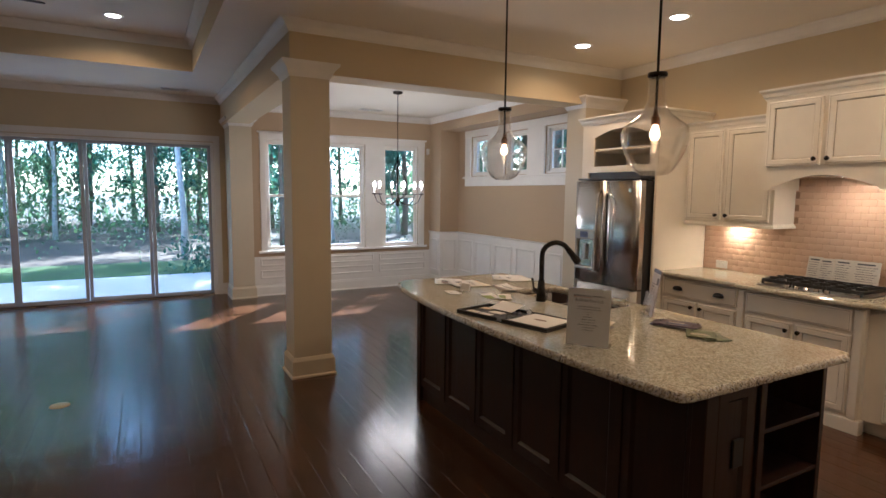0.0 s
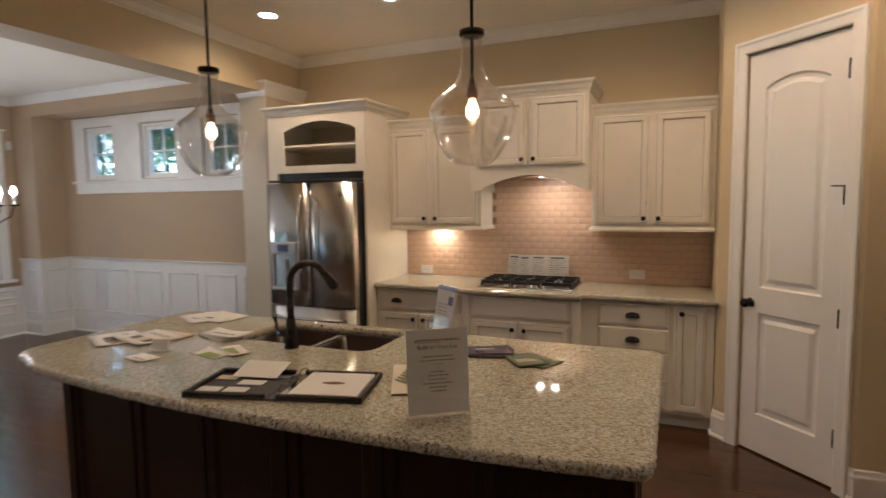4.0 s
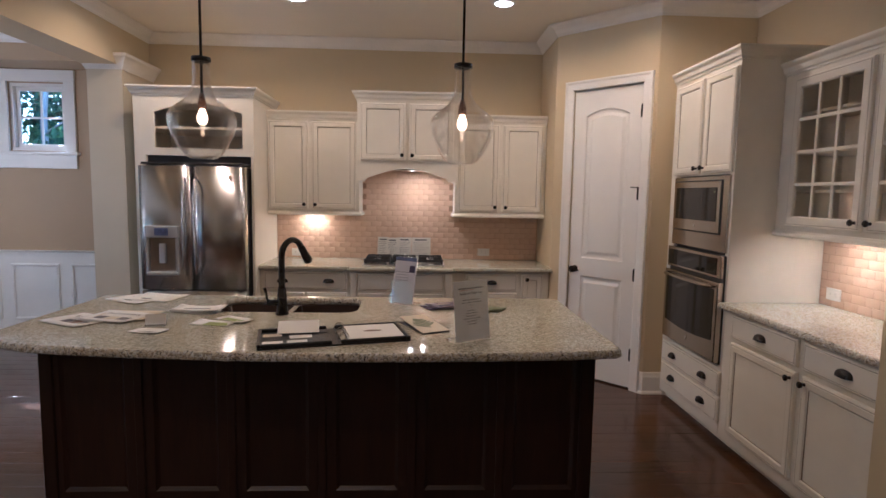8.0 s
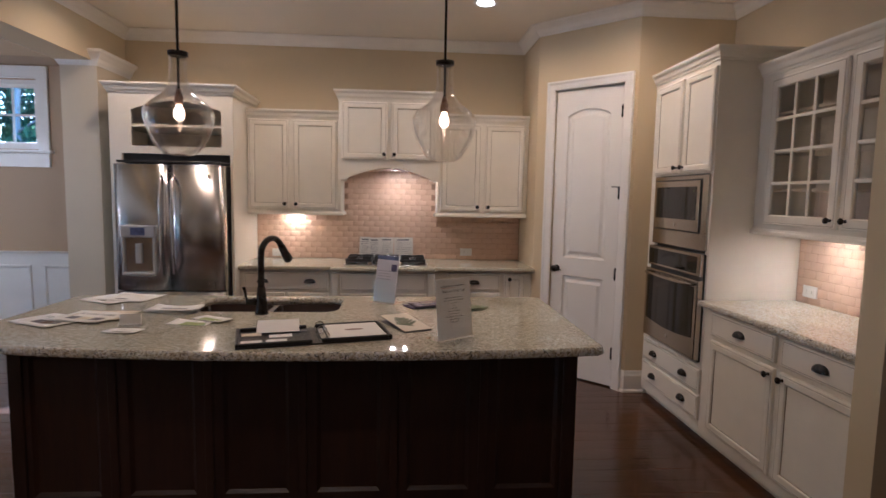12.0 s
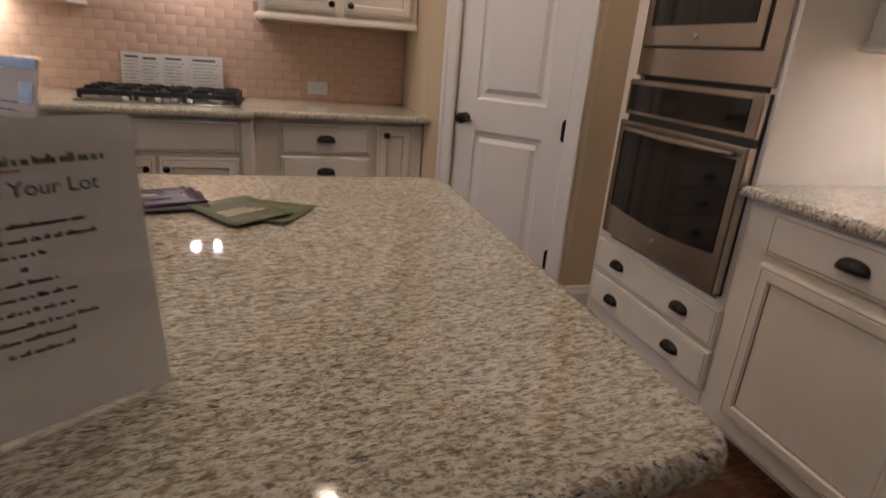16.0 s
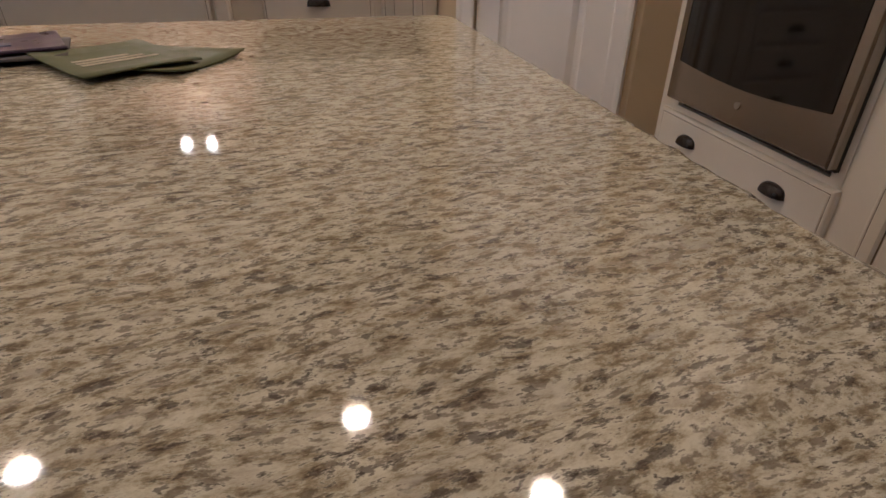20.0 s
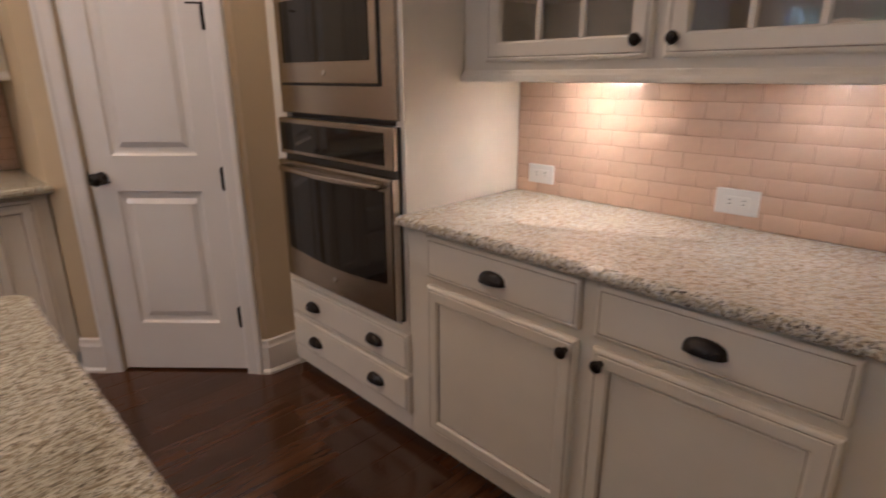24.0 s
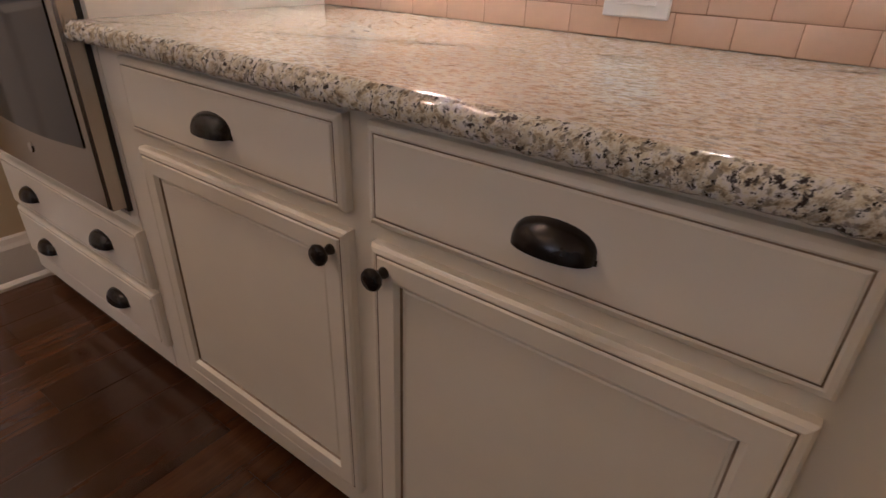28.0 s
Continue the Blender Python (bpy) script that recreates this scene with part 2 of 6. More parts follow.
def granite(name, turn, stretch=0.42, size=1.0, specks=1.0, lift=1.0, black=1.0, tint=(0.97, 1.0, 1.03)):
    m, N, L, b = material(name)
    v = coords(N, L, (1, 1, 1), (0, 0, turn), True)
    mp = N.new("ShaderNodeMapping")
    mp.inputs["Scale"].default_value = (size, stretch * size, size)
    L.new(v, mp.inputs[0])
    warp = N.new("ShaderNodeTexNoise")
    warp.inputs["Scale"].default_value, warp.inputs["Detail"].default_value = 14.0, 3
    L.new(mp.outputs[0], warp.inputs["Vector"])
    add = N.new("ShaderNodeVectorMath")
    add.operation = "MULTIPLY_ADD"
    L.new(warp.outputs["Color"], add.inputs[0])
    add.inputs[1].default_value = (0.02, 0.02, 0.02)
    L.new(mp.outputs[0], add.inputs[2])
    w = add.outputs[0]
    n1, n3 = noise_tex(N, L, w, 165, 8, 0.72), noise_tex(N, L, w, 26, 4, 0.6)
    base = ramp(N, [*((p, tuple(min(0.78, h * lift * k) for h, k in zip(col, tint))) for p, col in ((0.36, (0.21, 0.175, 0.115)), (0.43, (0.335, 0.295, 0.205)), (0.49, (0.505, 0.475, 0.37)), (0.57, (0.63, 0.605, 0.50))))])
    L.new(n1, base.inputs[0])

    def patch(c_, scale, lo, hi, top, colour, detail=5, rough=0.68):
        r = ramp(N, [(lo, (0, 0, 0)), (hi, (top * specks,) * 3)])
        L.new(noise_tex(N, L, w, scale, detail, rough), r.inputs[0])
        return mixed(N, L, r.outputs[0], c_, colour)

    c = patch(base.outputs[0], 44, 0.52, 0.66, 0.30, (0.33, 0.31, 0.285), 7, 0.75)
    c = patch(c, 95, 0.54, 0.65, 0.55, (0.225, 0.175, 0.092), 7, 0.75)
    c = patch(c, 250, 0.525, 0.585, 0.8, (0.115, 0.092, 0.066), 5, 0.65)
    c = patch(c, 135, 0.585, 0.62, 0.95 * black, (0.052, 0.043, 0.046), 6, 0.68)
    c = patch(c, 330, 0.59, 0.635, 0.9 * black, (0.036, 0.030, 0.030), 3)
    c = patch(c, 95, 0.60, 0.68, 0.6, (0.66, 0.645, 0.575))
    broad = ramp(N, [(0.3, (0.88, 0.88, 0.87)), (0.7, (1.0, 1.0, 1.0))])
    L.new(noise_tex(N, L, w, 8, 3, 0.6), broad.inputs[0])
    c = mixed(N, L, 1.0, c, broad.outputs[0], "MULTIPLY")
    b.inputs["IOR"].default_value = 1.62
    L.new(c, b.inputs["Base Color"])
    b.inputs["Roughness"].default_value = 0.05
    bumped(N, L, b, n3, 0.015, 0.001)
    return m


def wood(name, dark, light, axis="x", rough=0.35, vary=0.25, grain=1.0, bump=0.3, world_space=False):
    m, N, L, b = material(name)
    s = {"x": (1.2, 14, 14), "y": (14, 1.2, 14), "z": (14, 14, 1.2)}[axis]
    info = N.new("ShaderNodeObjectInfo")
    v = coords(N, L, s, (0, 0, 0), world_space)
    shift = N.new("ShaderNodeVectorMath")
    shift.operation = "MULTIPLY_ADD"
    rnd = N.new("ShaderNodeCombineXYZ")
    for i in range(3):
        L.new(info.outputs["Random"], rnd.inputs[i])
    L.new(rnd.outputs[0], shift.inputs[0])
    shift.inputs[1].default_value = (37, 53, 29)
    L.new(v, shift.inputs[2])
    n1 = noise_tex(N, L, shift.outputs[0], 2.2 * grain, 6, 0.65)
    n2 = noise_tex(N, L, shift.outputs[0], 9 * grain, 4, 0.6)
    r = ramp(N, [(0.28, dark), (0.72, light)])
    L.new(n1, r.inputs[0])
    isl = N.new("ShaderNodeNewGeometry")
    tone = N.new("ShaderNodeMath")
    tone.operation = "ADD"
    L.new(info.outputs["Random"], tone.inputs[0])
    L.new(isl.outputs["Random Per Island"], tone.inputs[1])
    frac = N.new("ShaderNodeMath")
    frac.operation = "FRACT"
    L.new(tone.outputs[0], frac.inputs[0])
    t = ramp(N, [(0.0, (1 - vary,) * 3), (1.0, (1 + vary,) * 3)])
    L.new(frac.outputs[0], t.inputs[0])
    c = mixed(N, L, 1.0, r.outputs[0], t.outputs[0], "MULTIPLY")
    fr = ramp(N, [(0.35, (0.84, 0.84, 0.84)), (0.6, (1, 1, 1))])
    L.new(n2, fr.inputs[0])
    c = mixed(N, L, 1.0, c, fr.outputs[0], "MULTIPLY")
    L.new(c, b.inputs["Base Color"])
    rr = ramp(N, [(0.3, (rough * 0.8,) * 3), (0.7, (rough * 1.25,) * 3)])
    L.new(n1, rr.inputs[0])
    L.new(rr.outputs[0], b.inputs["Roughness"])
    bumped(N, L, b, n1, bump, 0.003)
    b.inputs["Specular IOR Level"].default_value = 0.55
    return m


def steel(name, axis="z", tone=0.55, warm=(0.98, 0.96, 0.93), rough=0.30):
    m, N, L, b = material(name)
    s = {"z": (500, 500, 2), "x": (2, 500, 500)}[axis]
    v = coords(N, L, s)
    n = noise_tex(N, L, v, 1.0, 2)
    r = ramp(N, [(0.3, tuple(tone * 0.93 * k for k in warm)), (0.7, tuple(tone * 1.07 * k for k in warm))])
    L.new(n, r.inputs[0])
    L.new(r.outputs[0], b.inputs["Base Color"])
    b.inputs["Metallic"].default_value, b.inputs["Roughness"].default_value = 1.0, rough
    b.inputs["Anisotropic"].default_value, b.inputs["Anisotropic Rotation"].default_value = 0.8, 0.25
    bumped(N, L, b, n, 0.04, 0.0005)
    return m


def glass(name, tint=(1, 1, 1), gloss=1.0, least=0.045, power=2.6):
    """Thin clear glass: see-through, with a mirror gloss that grows at grazing angles."""
    m, N, L, b = material(name)
    N.remove(b)
    tr, gl, mx, fr = N.new("ShaderNodeBsdfTransparent"), N.new("ShaderNodeBsdfGlossy"), N.new("ShaderNodeMixShader"), N.new("ShaderNodeLayerWeight")
    fr.inputs["Blend"].default_value = 0.5
    sharp, fac = N.new("ShaderNodeMath"), N.new("ShaderNodeMath")
    sharp.operation, sharp.inputs[1].default_value = "POWER", power
    fac.operation, fac.inputs[1].default_value, fac.inputs[2].default_value = "MULTIPLY_ADD", 0.85, least
    L.new(fr.outputs["Facing"], sharp.inputs[0])
    L.new(sharp.outputs[0], fac.inputs[0])
    tr.inputs[0].default_value = (*tint, 1)
    gl.inputs[0].default_value = (gloss, gloss, gloss, 1)
    gl.inputs["Roughness"].default_value = 0.01
    L.new(fac.outputs[0], mx.inputs[0])
    L.new(tr.outputs[0], mx.inputs[1])
    L.new(gl.outputs[0], mx.inputs[2])
    L.new(mx.outputs[0], N["Material Output"].inputs[0])
    return m


def glow(name, colour, strength):
    m, N, L, b = material(name)
    b.inputs["Base Color"].default_value = (0.8, 0.8, 0.8, 1)
    b.inputs["Emission Color"].default_value = (*colour, 1)
    b.inputs["Emission Strength"].default_value = strength
    return m


M_WALL = paint("tan_wall_paint", (0.61, 0.50, 0.315), 0.75, 0.035, 1.5, 0.15, 400, world_space=True)
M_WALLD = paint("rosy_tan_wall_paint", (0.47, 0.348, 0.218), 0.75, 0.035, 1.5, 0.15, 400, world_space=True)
M_CEIL = paint("ceiling_paint", (0.81, 0.755, 0.65), 0.85, 0.03, 1.2, 0.15, 400)
M_TRIM = paint("white_trim_paint", (0.82, 0.79, 0.73), 0.38, 0.03, 4, 0.05, 200)
M_DOOR = paint("white_door_paint", (0.83, 0.81, 0.77), 0.35, 0.02, 4, 0.05, 200)
M_CAB = paint("cream_cabinet_paint", (0.79, 0.75, 0.655), 0.36, 0.03, 5, 0.06, 220)
M_GLAZE = paint("brown_glaze", (0.20, 0.15, 0.10), 0.5, 0.35, 18, 0.05)
M_CABIN = paint("cabinet_interior", (0.66, 0.60, 0.48), 0.5, 0.04)
M_ISLAND = wood("espresso_stained_wood", (0.020, 0.0078, 0.0046), (0.043, 0.0175, 0.0098), "z", 0.42, 0.10, 1.0, 0.12)
M_FLOOR = wood("scraped_dark_floorboards", (0.034, 0.0130, 0.0045), (0.086, 0.0335, 0.0115), "y", 0.18, 0.30, 1.0, 0.22, True)
M_FLOOR.node_tree.nodes["Principled BSDF"].inputs["Specular IOR Level"].default_value = 0.72
M_GRANITE = granite("speckled_cream_granite", -8, size=0.92, specks=0.8, lift=1.18, black=0.92)
M_GRANITE_E = granite("coarse_granite_edge", 20, 0.8, 0.5, 0.85, 1.6, 1.6, (1.0, 0.99, 1.04))
# Same stone as the island; lamp light and pink tile reflection put into colour.
M_GRANITE_LIT = granite("speckled_cream_granite_lit", 78, 0.5, 0.82, 0.5, 1.55, 0.85, (1.09, 0.985, 1.01))
M_TILE = paint("peach_glazed_tile", (0.63, 0.445, 0.32), 0.16, 0.03, 30, 0.1, 60)
M_GROUT = paint("grout", (0.30, 0.19, 0.12), 0.9, 0.08, 30, 0.3)
M_STEEL = steel("brushed_steel", "z", 0.60, rough=0.25)
M_STEELH = steel("brushed_steel_appliance", "x", 0.46, (1.0, 0.90, 0.77), 0.26)
M_STEELD = steel("dark_cooktop_steel", "x", 0.25)
M_SINK = steel("sink_steel", "x", 0.62, rough=0.26)
M_CHROME = paint("polished_metal", (0.62, 0.60, 0.57), 0.12, 0.02, 5, 0.0, 100, 1.0)
M_BLACKGLASS = paint("black_oven_glass", (0.012, 0.011, 0.010), 0.06, 0.1, 3, 0.0)
M_BLACK = paint("black_enamel", (0.02, 0.02, 0.02), 0.35, 0.15, 20, 0.1)
M_CAST = paint("matt_cast_iron", (0.011, 0.0105, 0.0105), 0.62, 0.2, 30, 0.3, 300)
M_BRONZE = paint("oil_rubbed_bronze", (0.020, 0.016, 0.014), 0.22, 0.25, 25, 0.08, 200, 0.4)
M_COPPER = paint("antique_bronze", (0.16, 0.075, 0.035), 0.35, 0.25, 25, 0.1, 200, 0.9)
M_GLASS = glass("clear_glass", (0.95, 0.945, 0.93))
M_BLOWN = glass("blown_glass", (0.972, 0.967, 0.957), 1.0, 0.07, 2.8)
M_PANE = glass("window_glass", (0.96, 0.98, 0.97), 0.8)
M_ACRYL = glass("clear_acrylic", (0.985, 0.99, 0.99), 1.0)
M_PAPER = paint("white_paper", (0.78, 0.77, 0.74), 0.7, 0.02, 20, 0.05)


def paper(name, colour):
    """Paper lets some light through."""
    m = paint(name, colour, 0.7, 0.02, 20, 0.05)
    N, L = m.node_tree.nodes, m.node_tree.links
    tl, mx = N.new("ShaderNodeBsdfTranslucent"), N.new("ShaderNodeMixShader")
    tl.inputs[0].default_value = (*colour, 1)
    mx.inputs[0].default_value = 0.28
    L.new(N["Principled BSDF"].outputs[0], mx.inputs[1])
    L.new(tl.outputs[0], mx.inputs[2])
    L.new(mx.outputs[0], N["Material Output"].inputs[0])
    return m


M_NOTICE = paper("notice_paper", (0.88, 0.87, 0.86))
M_CREAM = paint("cream_paper", (0.66, 0.60, 0.48), 0.65, 0.03, 20, 0.05)
M_LIME = paint("yellow_green_print", (0.27, 0.34, 0.085), 0.5, 0.08, 40, 0.05)
M_SILVER = paint("silver_plastic", (0.60, 0.60, 0.60), 0.22, 0.04, 20, 0.03, 200, 0.35)
# Grey of white leaf frames seen against daylight is put into the colour.
M_BACKLIT = paint("backlit_door_frame", (0.42, 0.43, 0.45), 0.4, 0.04, 6, 0.05)
M_GREEN = paint("olive_green_card", (0.105, 0.125, 0.05), 0.45, 0.10, 40, 0.1)
M_PURPLE = paint("dark_purple_print", (0.055, 0.035, 0.085), 0.30, 0.4, 30, 0.05)
M_BLUE = paint("slate_blue_print", (0.10, 0.12, 0.24), 0.35, 0.35, 30, 0.05)
M_LEATHER = paint("black_leatherette", (0.014, 0.013, 0.014), 0.38, 0.2, 60, 0.5, 500)
M_INK = paint("grey_ink", (0.13, 0.13, 0.15), 0.7, 0.05)
M_PLASTIC = paint("white_plastic", (0.74, 0.73, 0.70), 0.32, 0.02, 8, 0.02)
M_BULB = glow("lamp_filament_glow", (1.0, 0.56, 0.25), 1.1)
M_CAN = glow("recessed_lamp_glow", (1.0, 0.86, 0.68), 7)
M_CANDLE = glow("candle_bulb_glow", (1.0, 0.84, 0.70), 30)
M_BRASS = paint("aged_brass", (0.42, 0.25, 0.08), 0.35, 0.1, 20, 0.05, 100, 0.8)

# ---- plan ----
XE, YS, YN, ZC = 5.25, -0.335, 9.25, 3.01       # range wall, side wall, sliding door wall, ceiling
YD, XD, ZD = 8.80, 4.89, 2.90                  # dining window wall, face of its pier, dining ceiling
ZB = 2.60                                      # underside of the beams
ZK = 2.685                                     # top of the capitals
BX0, BX1, BY0, BY1 = 1.505, 1.836, 4.765, 5.06  # beams and column
D0, D1 = Vector((3.998, 0.405)), Vector((4.64, 1.025))  # angled pantry wall
DU = (D1 - D0).normalized()
DN = Vector((-DU.y, DU.x))


def structure(name, bm, mats, label, category):
    return tagged(part(name, bm, mats), label, category, kind="structure")


def holed(a0, a1, z0, z1, thick, openings):
    """Boxes of a wall along its first axis, leaving the openings (a0, a1, z0, z1) free: yields a0, a1, z0, z1."""
    cuts = sorted({a0, a1, *[o[0] for o in openings], *[o[1] for o in openings]})
    for p, q in zip(cuts, cuts[1:]):
        inside = [o for o in openings if o[0] <= p and q <= o[1]]
        if not inside:
            yield p, q, z0, z1
        else:
            o = inside[0]
            if o[2] > z0:
                yield p, q, z0, o[2]
            if o[3] < z1:
                yield p, q, o[3], z1


def wall_y(name, x0, x1, y0, y1, label, openings=(), z1=3.4, mat=None):
    bm = bmesh.new()
    for p, q, a, b in holed(x0, x1, -0.02, z1, 0, openings):
        box(p, q, y0, y1, a, b, bm=bm)
    return structure(name, bm, mat or M_WALL, label, "wall")


def wall_x(name, x0, x1, y0, y1, label, openings=(), z1=3.4, mat=None):
    bm = bmesh.new()
    for p, q, a, b in holed(y0, y1, -0.02, z1, 0, openings):
        box(x0, x1, p, q, a, b, bm=bm)
    return structure(name, bm, mat or M_WALL, label, "wall")


SLIDER = (-1.99, 1.39, 0.0, 2.345)
WINS = [(2.07, 2.71, 0.70, 2.40), (3.03, 3.67, 0.70, 2.40), (4.00, 4.65, 0.70, 2.40)]
HIGH = [(7.49, 8.0, 1.90, 2.53), (6.47, 7.03, 1.90, 2.53), (5.56, 6.08, 1.90, 2.53)]
wall_y("wall_north", -5.0, BX0 + 0.1, YN, YN + 0.16, "tan painted living room wall with sliding doors", [SLIDER])
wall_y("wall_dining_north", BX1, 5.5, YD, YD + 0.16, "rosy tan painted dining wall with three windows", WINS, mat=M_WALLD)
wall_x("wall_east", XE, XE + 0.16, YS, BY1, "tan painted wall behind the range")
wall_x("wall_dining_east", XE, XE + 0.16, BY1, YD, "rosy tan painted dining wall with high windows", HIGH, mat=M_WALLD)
wall_y("wall_south", 1.60, XE, YS - 0.14, YS, "tan painted wall behind the side counter")
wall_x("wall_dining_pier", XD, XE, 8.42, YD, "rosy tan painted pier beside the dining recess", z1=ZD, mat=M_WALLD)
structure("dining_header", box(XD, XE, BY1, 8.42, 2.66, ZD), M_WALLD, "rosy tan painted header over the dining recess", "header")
wall_x("wall_pantry_return", D0.x, 4.12, YS, 0.405, "tan painted pantry side wall")
wall_y("wall_pantry_end", 4.64, XE, 0.91, 1.025, "tan painted pantry end wall")
wall_x("wall_wing", 1.615, 1.735, YS, 0.47, "tan painted wing wall ending the side counter")
wall_x("wall_west", -5.15, -5.0, -3.0, YN, "tan painted far wall of the living room")
wall_y("wall_hall_south", -5.0, 1.60, -3.15, -3.0, "tan painted wall behind the hall")
wall_x("wall_hall_east", 1.60, 1.72, -3.0, YS, "tan painted hall wall")

# angled pantry wall with its door opening
SL0, SL1, DOOR_H = 0.106, 0.712, 2.44
diag = thing("wall_pantry_angled", "tan painted angled wall round the pantry door", "wall", (D0.x, D0.y, 0), math.degrees(math.atan2(DU.y, DU.x)), kind="structure")
bm = bmesh.new()
L_D = (D1 - D0).length
for a, b, c, d in ((0, SL0, -0.02, 3.2), (SL1, L_D, -0.02, 3.2), (SL0, SL1, DOOR_H, 3.2)):
    box(a, b, -0.11, 0, c, d, bm=bm)
part("wall_face", bm, M_WALL, diag)
bm = bmesh.new()
for a, b in ((SL0 - 0.008, SL0), (SL1, SL1 + 0.008)):
    box(a, b, -0.115, 0.004, 0, DOOR_H + 0.008, bm=bm)
box(SL0, SL1, -0.115, 0.004, DOOR_H, DOOR_H + 0.008, bm=bm)
part("door_jamb", bm, M_DOOR, diag)
CASE = [(0, 0), (0, 0.010), (0.008, 0.016), (0.05, 0.020), (0.062, 0.026), (0.075, 0.026), (0.078, 0.0)]


def casing_leg(x, sign, z0, z1):
    own = bmesh.new()
    lo = [own.verts.new((x + sign * o, f, z0)) for o, f in CASE]
    hi = [own.verts.new((x + sign * o, f, z1 + o)) for o, f in CASE]
    for i in range(len(CASE) - 1):
        own.faces.new((lo[i], lo[i + 1], hi[i + 1], hi[i]))
    own.faces.new(lo)
    own.faces.new(hi[::-1])
    bmesh.ops.recalc_face_normals(own, faces=own.faces[:])
    return own


def casing_head(x0, x1, z):
    own = bmesh.new()
    a = [own.verts.new((x0 - o, f, z + o)) for o, f in CASE]
    b = [own.verts.new((x1 + o, f, z + o)) for o, f in CASE]
    for i in range(len(CASE) - 1):
        own.faces.new((a[i], a[i + 1], b[i + 1], b[i]))
    own.faces.new(a)
    own.faces.new(b[::-1])
    bmesh.ops.recalc_face_normals(own, faces=own.faces[:])
    return own


for bmx in (casing_leg(SL0, -1, 0, DOOR_H), casing_leg(SL1, 1, 0, DOOR_H), casing_head(SL0, SL1, DOOR_H)):
    part("casing", bmx, M_DOOR, diag, "white door casing")

# pantry door: slab with an arched upper panel and a square lower one
door = thing("door_1", "white two-panel arched pantry door, closed, bronze hardware", "door", (D0.x + DU.x * SL0 - DN.x * 0.014, D0.y + DU.y * SL0 - DN.y * 0.014, 0), math.degrees(math.atan2(DU.y, DU.x)), kind="structure")
DW = SL1 - SL0
bm = bmesh.new()


def raised(outline, prof):
    """Recess and raised field: outline of (x, z) anticlockwise seen from the front, prof of (inset, forward)."""
    own = loops([(x, z) for x, z in outline], [(i, f) for i, f in prof], top=True, bottom=False)
    own.transform(Matrix(((1, 0, 0, 0), (0, 0, 1, 0), (0, 1, 0, 0), (0, 0, 0, 1))))
    return own


def arch(x0, x1, z0, z1, rise, n=12):
    pts = [(x0, z0), (x1, z0)]
    for k in range(n + 1):
        u = k / n
        x = x1 + (x0 - x1) * u
        pts.append((x, z1 - rise + rise * math.sin(math.pi * u) ** 0.8))
    return pts


P_LO, P_HI = arch(0.115, DW - 0.115, 0.25, 0.882, 0.0001), arch(0.115, DW - 0.115, 1.036, 2.275, 0.055)
slab = bmesh.new()
outer = [slab.verts.new((x, 0.0, z)) for x, z in ((0.003, 0.012), (DW - 0.003, 0.012), (DW - 0.003, DOOR_H - 0.004), (0.003, DOOR_H - 0.004))]
back = [slab.verts.new((v.co.x, -0.035, v.co.z)) for v in outer]
edges = [slab.edges.new((outer[i], outer[(i + 1) % 4])) for i in range(4)]
for i in range(4):
    slab.faces.new((outer[i], outer[(i + 1) % 4], back[(i + 1) % 4], back[i]))
slab.faces.new(back)
for pts in (P_LO, P_HI):
    vs = [slab.verts.new((x, 0, z)) for x, z in pts]
    edges += [slab.edges.new((vs[i], vs[(i + 1) % len(vs)])) for i in range(len(vs))]
bmesh.ops.triangle_fill(slab, edges=edges, use_beauty=True, normal=(0, 1, 0))
for pts in (P_LO, P_HI):
    merge(slab, raised(pts, [(0, 0), (0.008, -0.011), (0.016, -0.013), (0.034, -0.013), (0.058, -0.002), (0.062, -0.002)]))
bmesh.ops.remove_doubles(slab, verts=slab.verts[:], dist=0.0004)
bmesh.ops.recalc_face_normals(slab, faces=slab.faces[:])
part("door_slab", slab, M_DOOR, door)
knob = lathe([(0, 0), (0.028, 0), (0.028, 0.006), (0.010, 0.012), (0.010, 0.030), (0.024, 0.040), (0.029, 0.052), (0.022, 0.064), (0, 0.067)], 20)
moved(knob, pose(DW - 0.06, 0.0, 0.938, -90))
part("door_knob", knob, M_BRONZE, door, "round dark bronze knob", True)
for z in (0.285, 0.935, 1.585, 2.225):
    hinge = box(0.0005, 0.024, 0.001, 0.006, z - 0.045, z + 0.045, 0.002)
    merge(hinge, moved(lathe([(0.008, -0.048), (0.008, 0.048), (0.004, 0.056)], 8, cap=True), pose(0.008, 0.012, z)))
    if z == 1.585:
        tube([(0.008, 0.014, z + 0.05), (0.03, 0.03, z + 0.05), (0.065, 0.034, z + 0.05)], 0.004, 6, hinge)
    part("hinge", hinge, M_BRONZE, door, "dark bronze hinge")
part("lever", tube([(DW - 0.06, 0.052, 0.938), (DW - 0.09, 0.058, 0.936), (DW - 0.125, 0.052, 0.930)], [0.007, 0.005, 0.004], 8), M_BRONZE, door, "slim dark bronze lever", True)
part("strike", box(DW - 0.003, DW + 0.006, 0.0, 0.006, 0.905, 0.965, 0.001), M_BRONZE, door, "dark bronze latch plate")

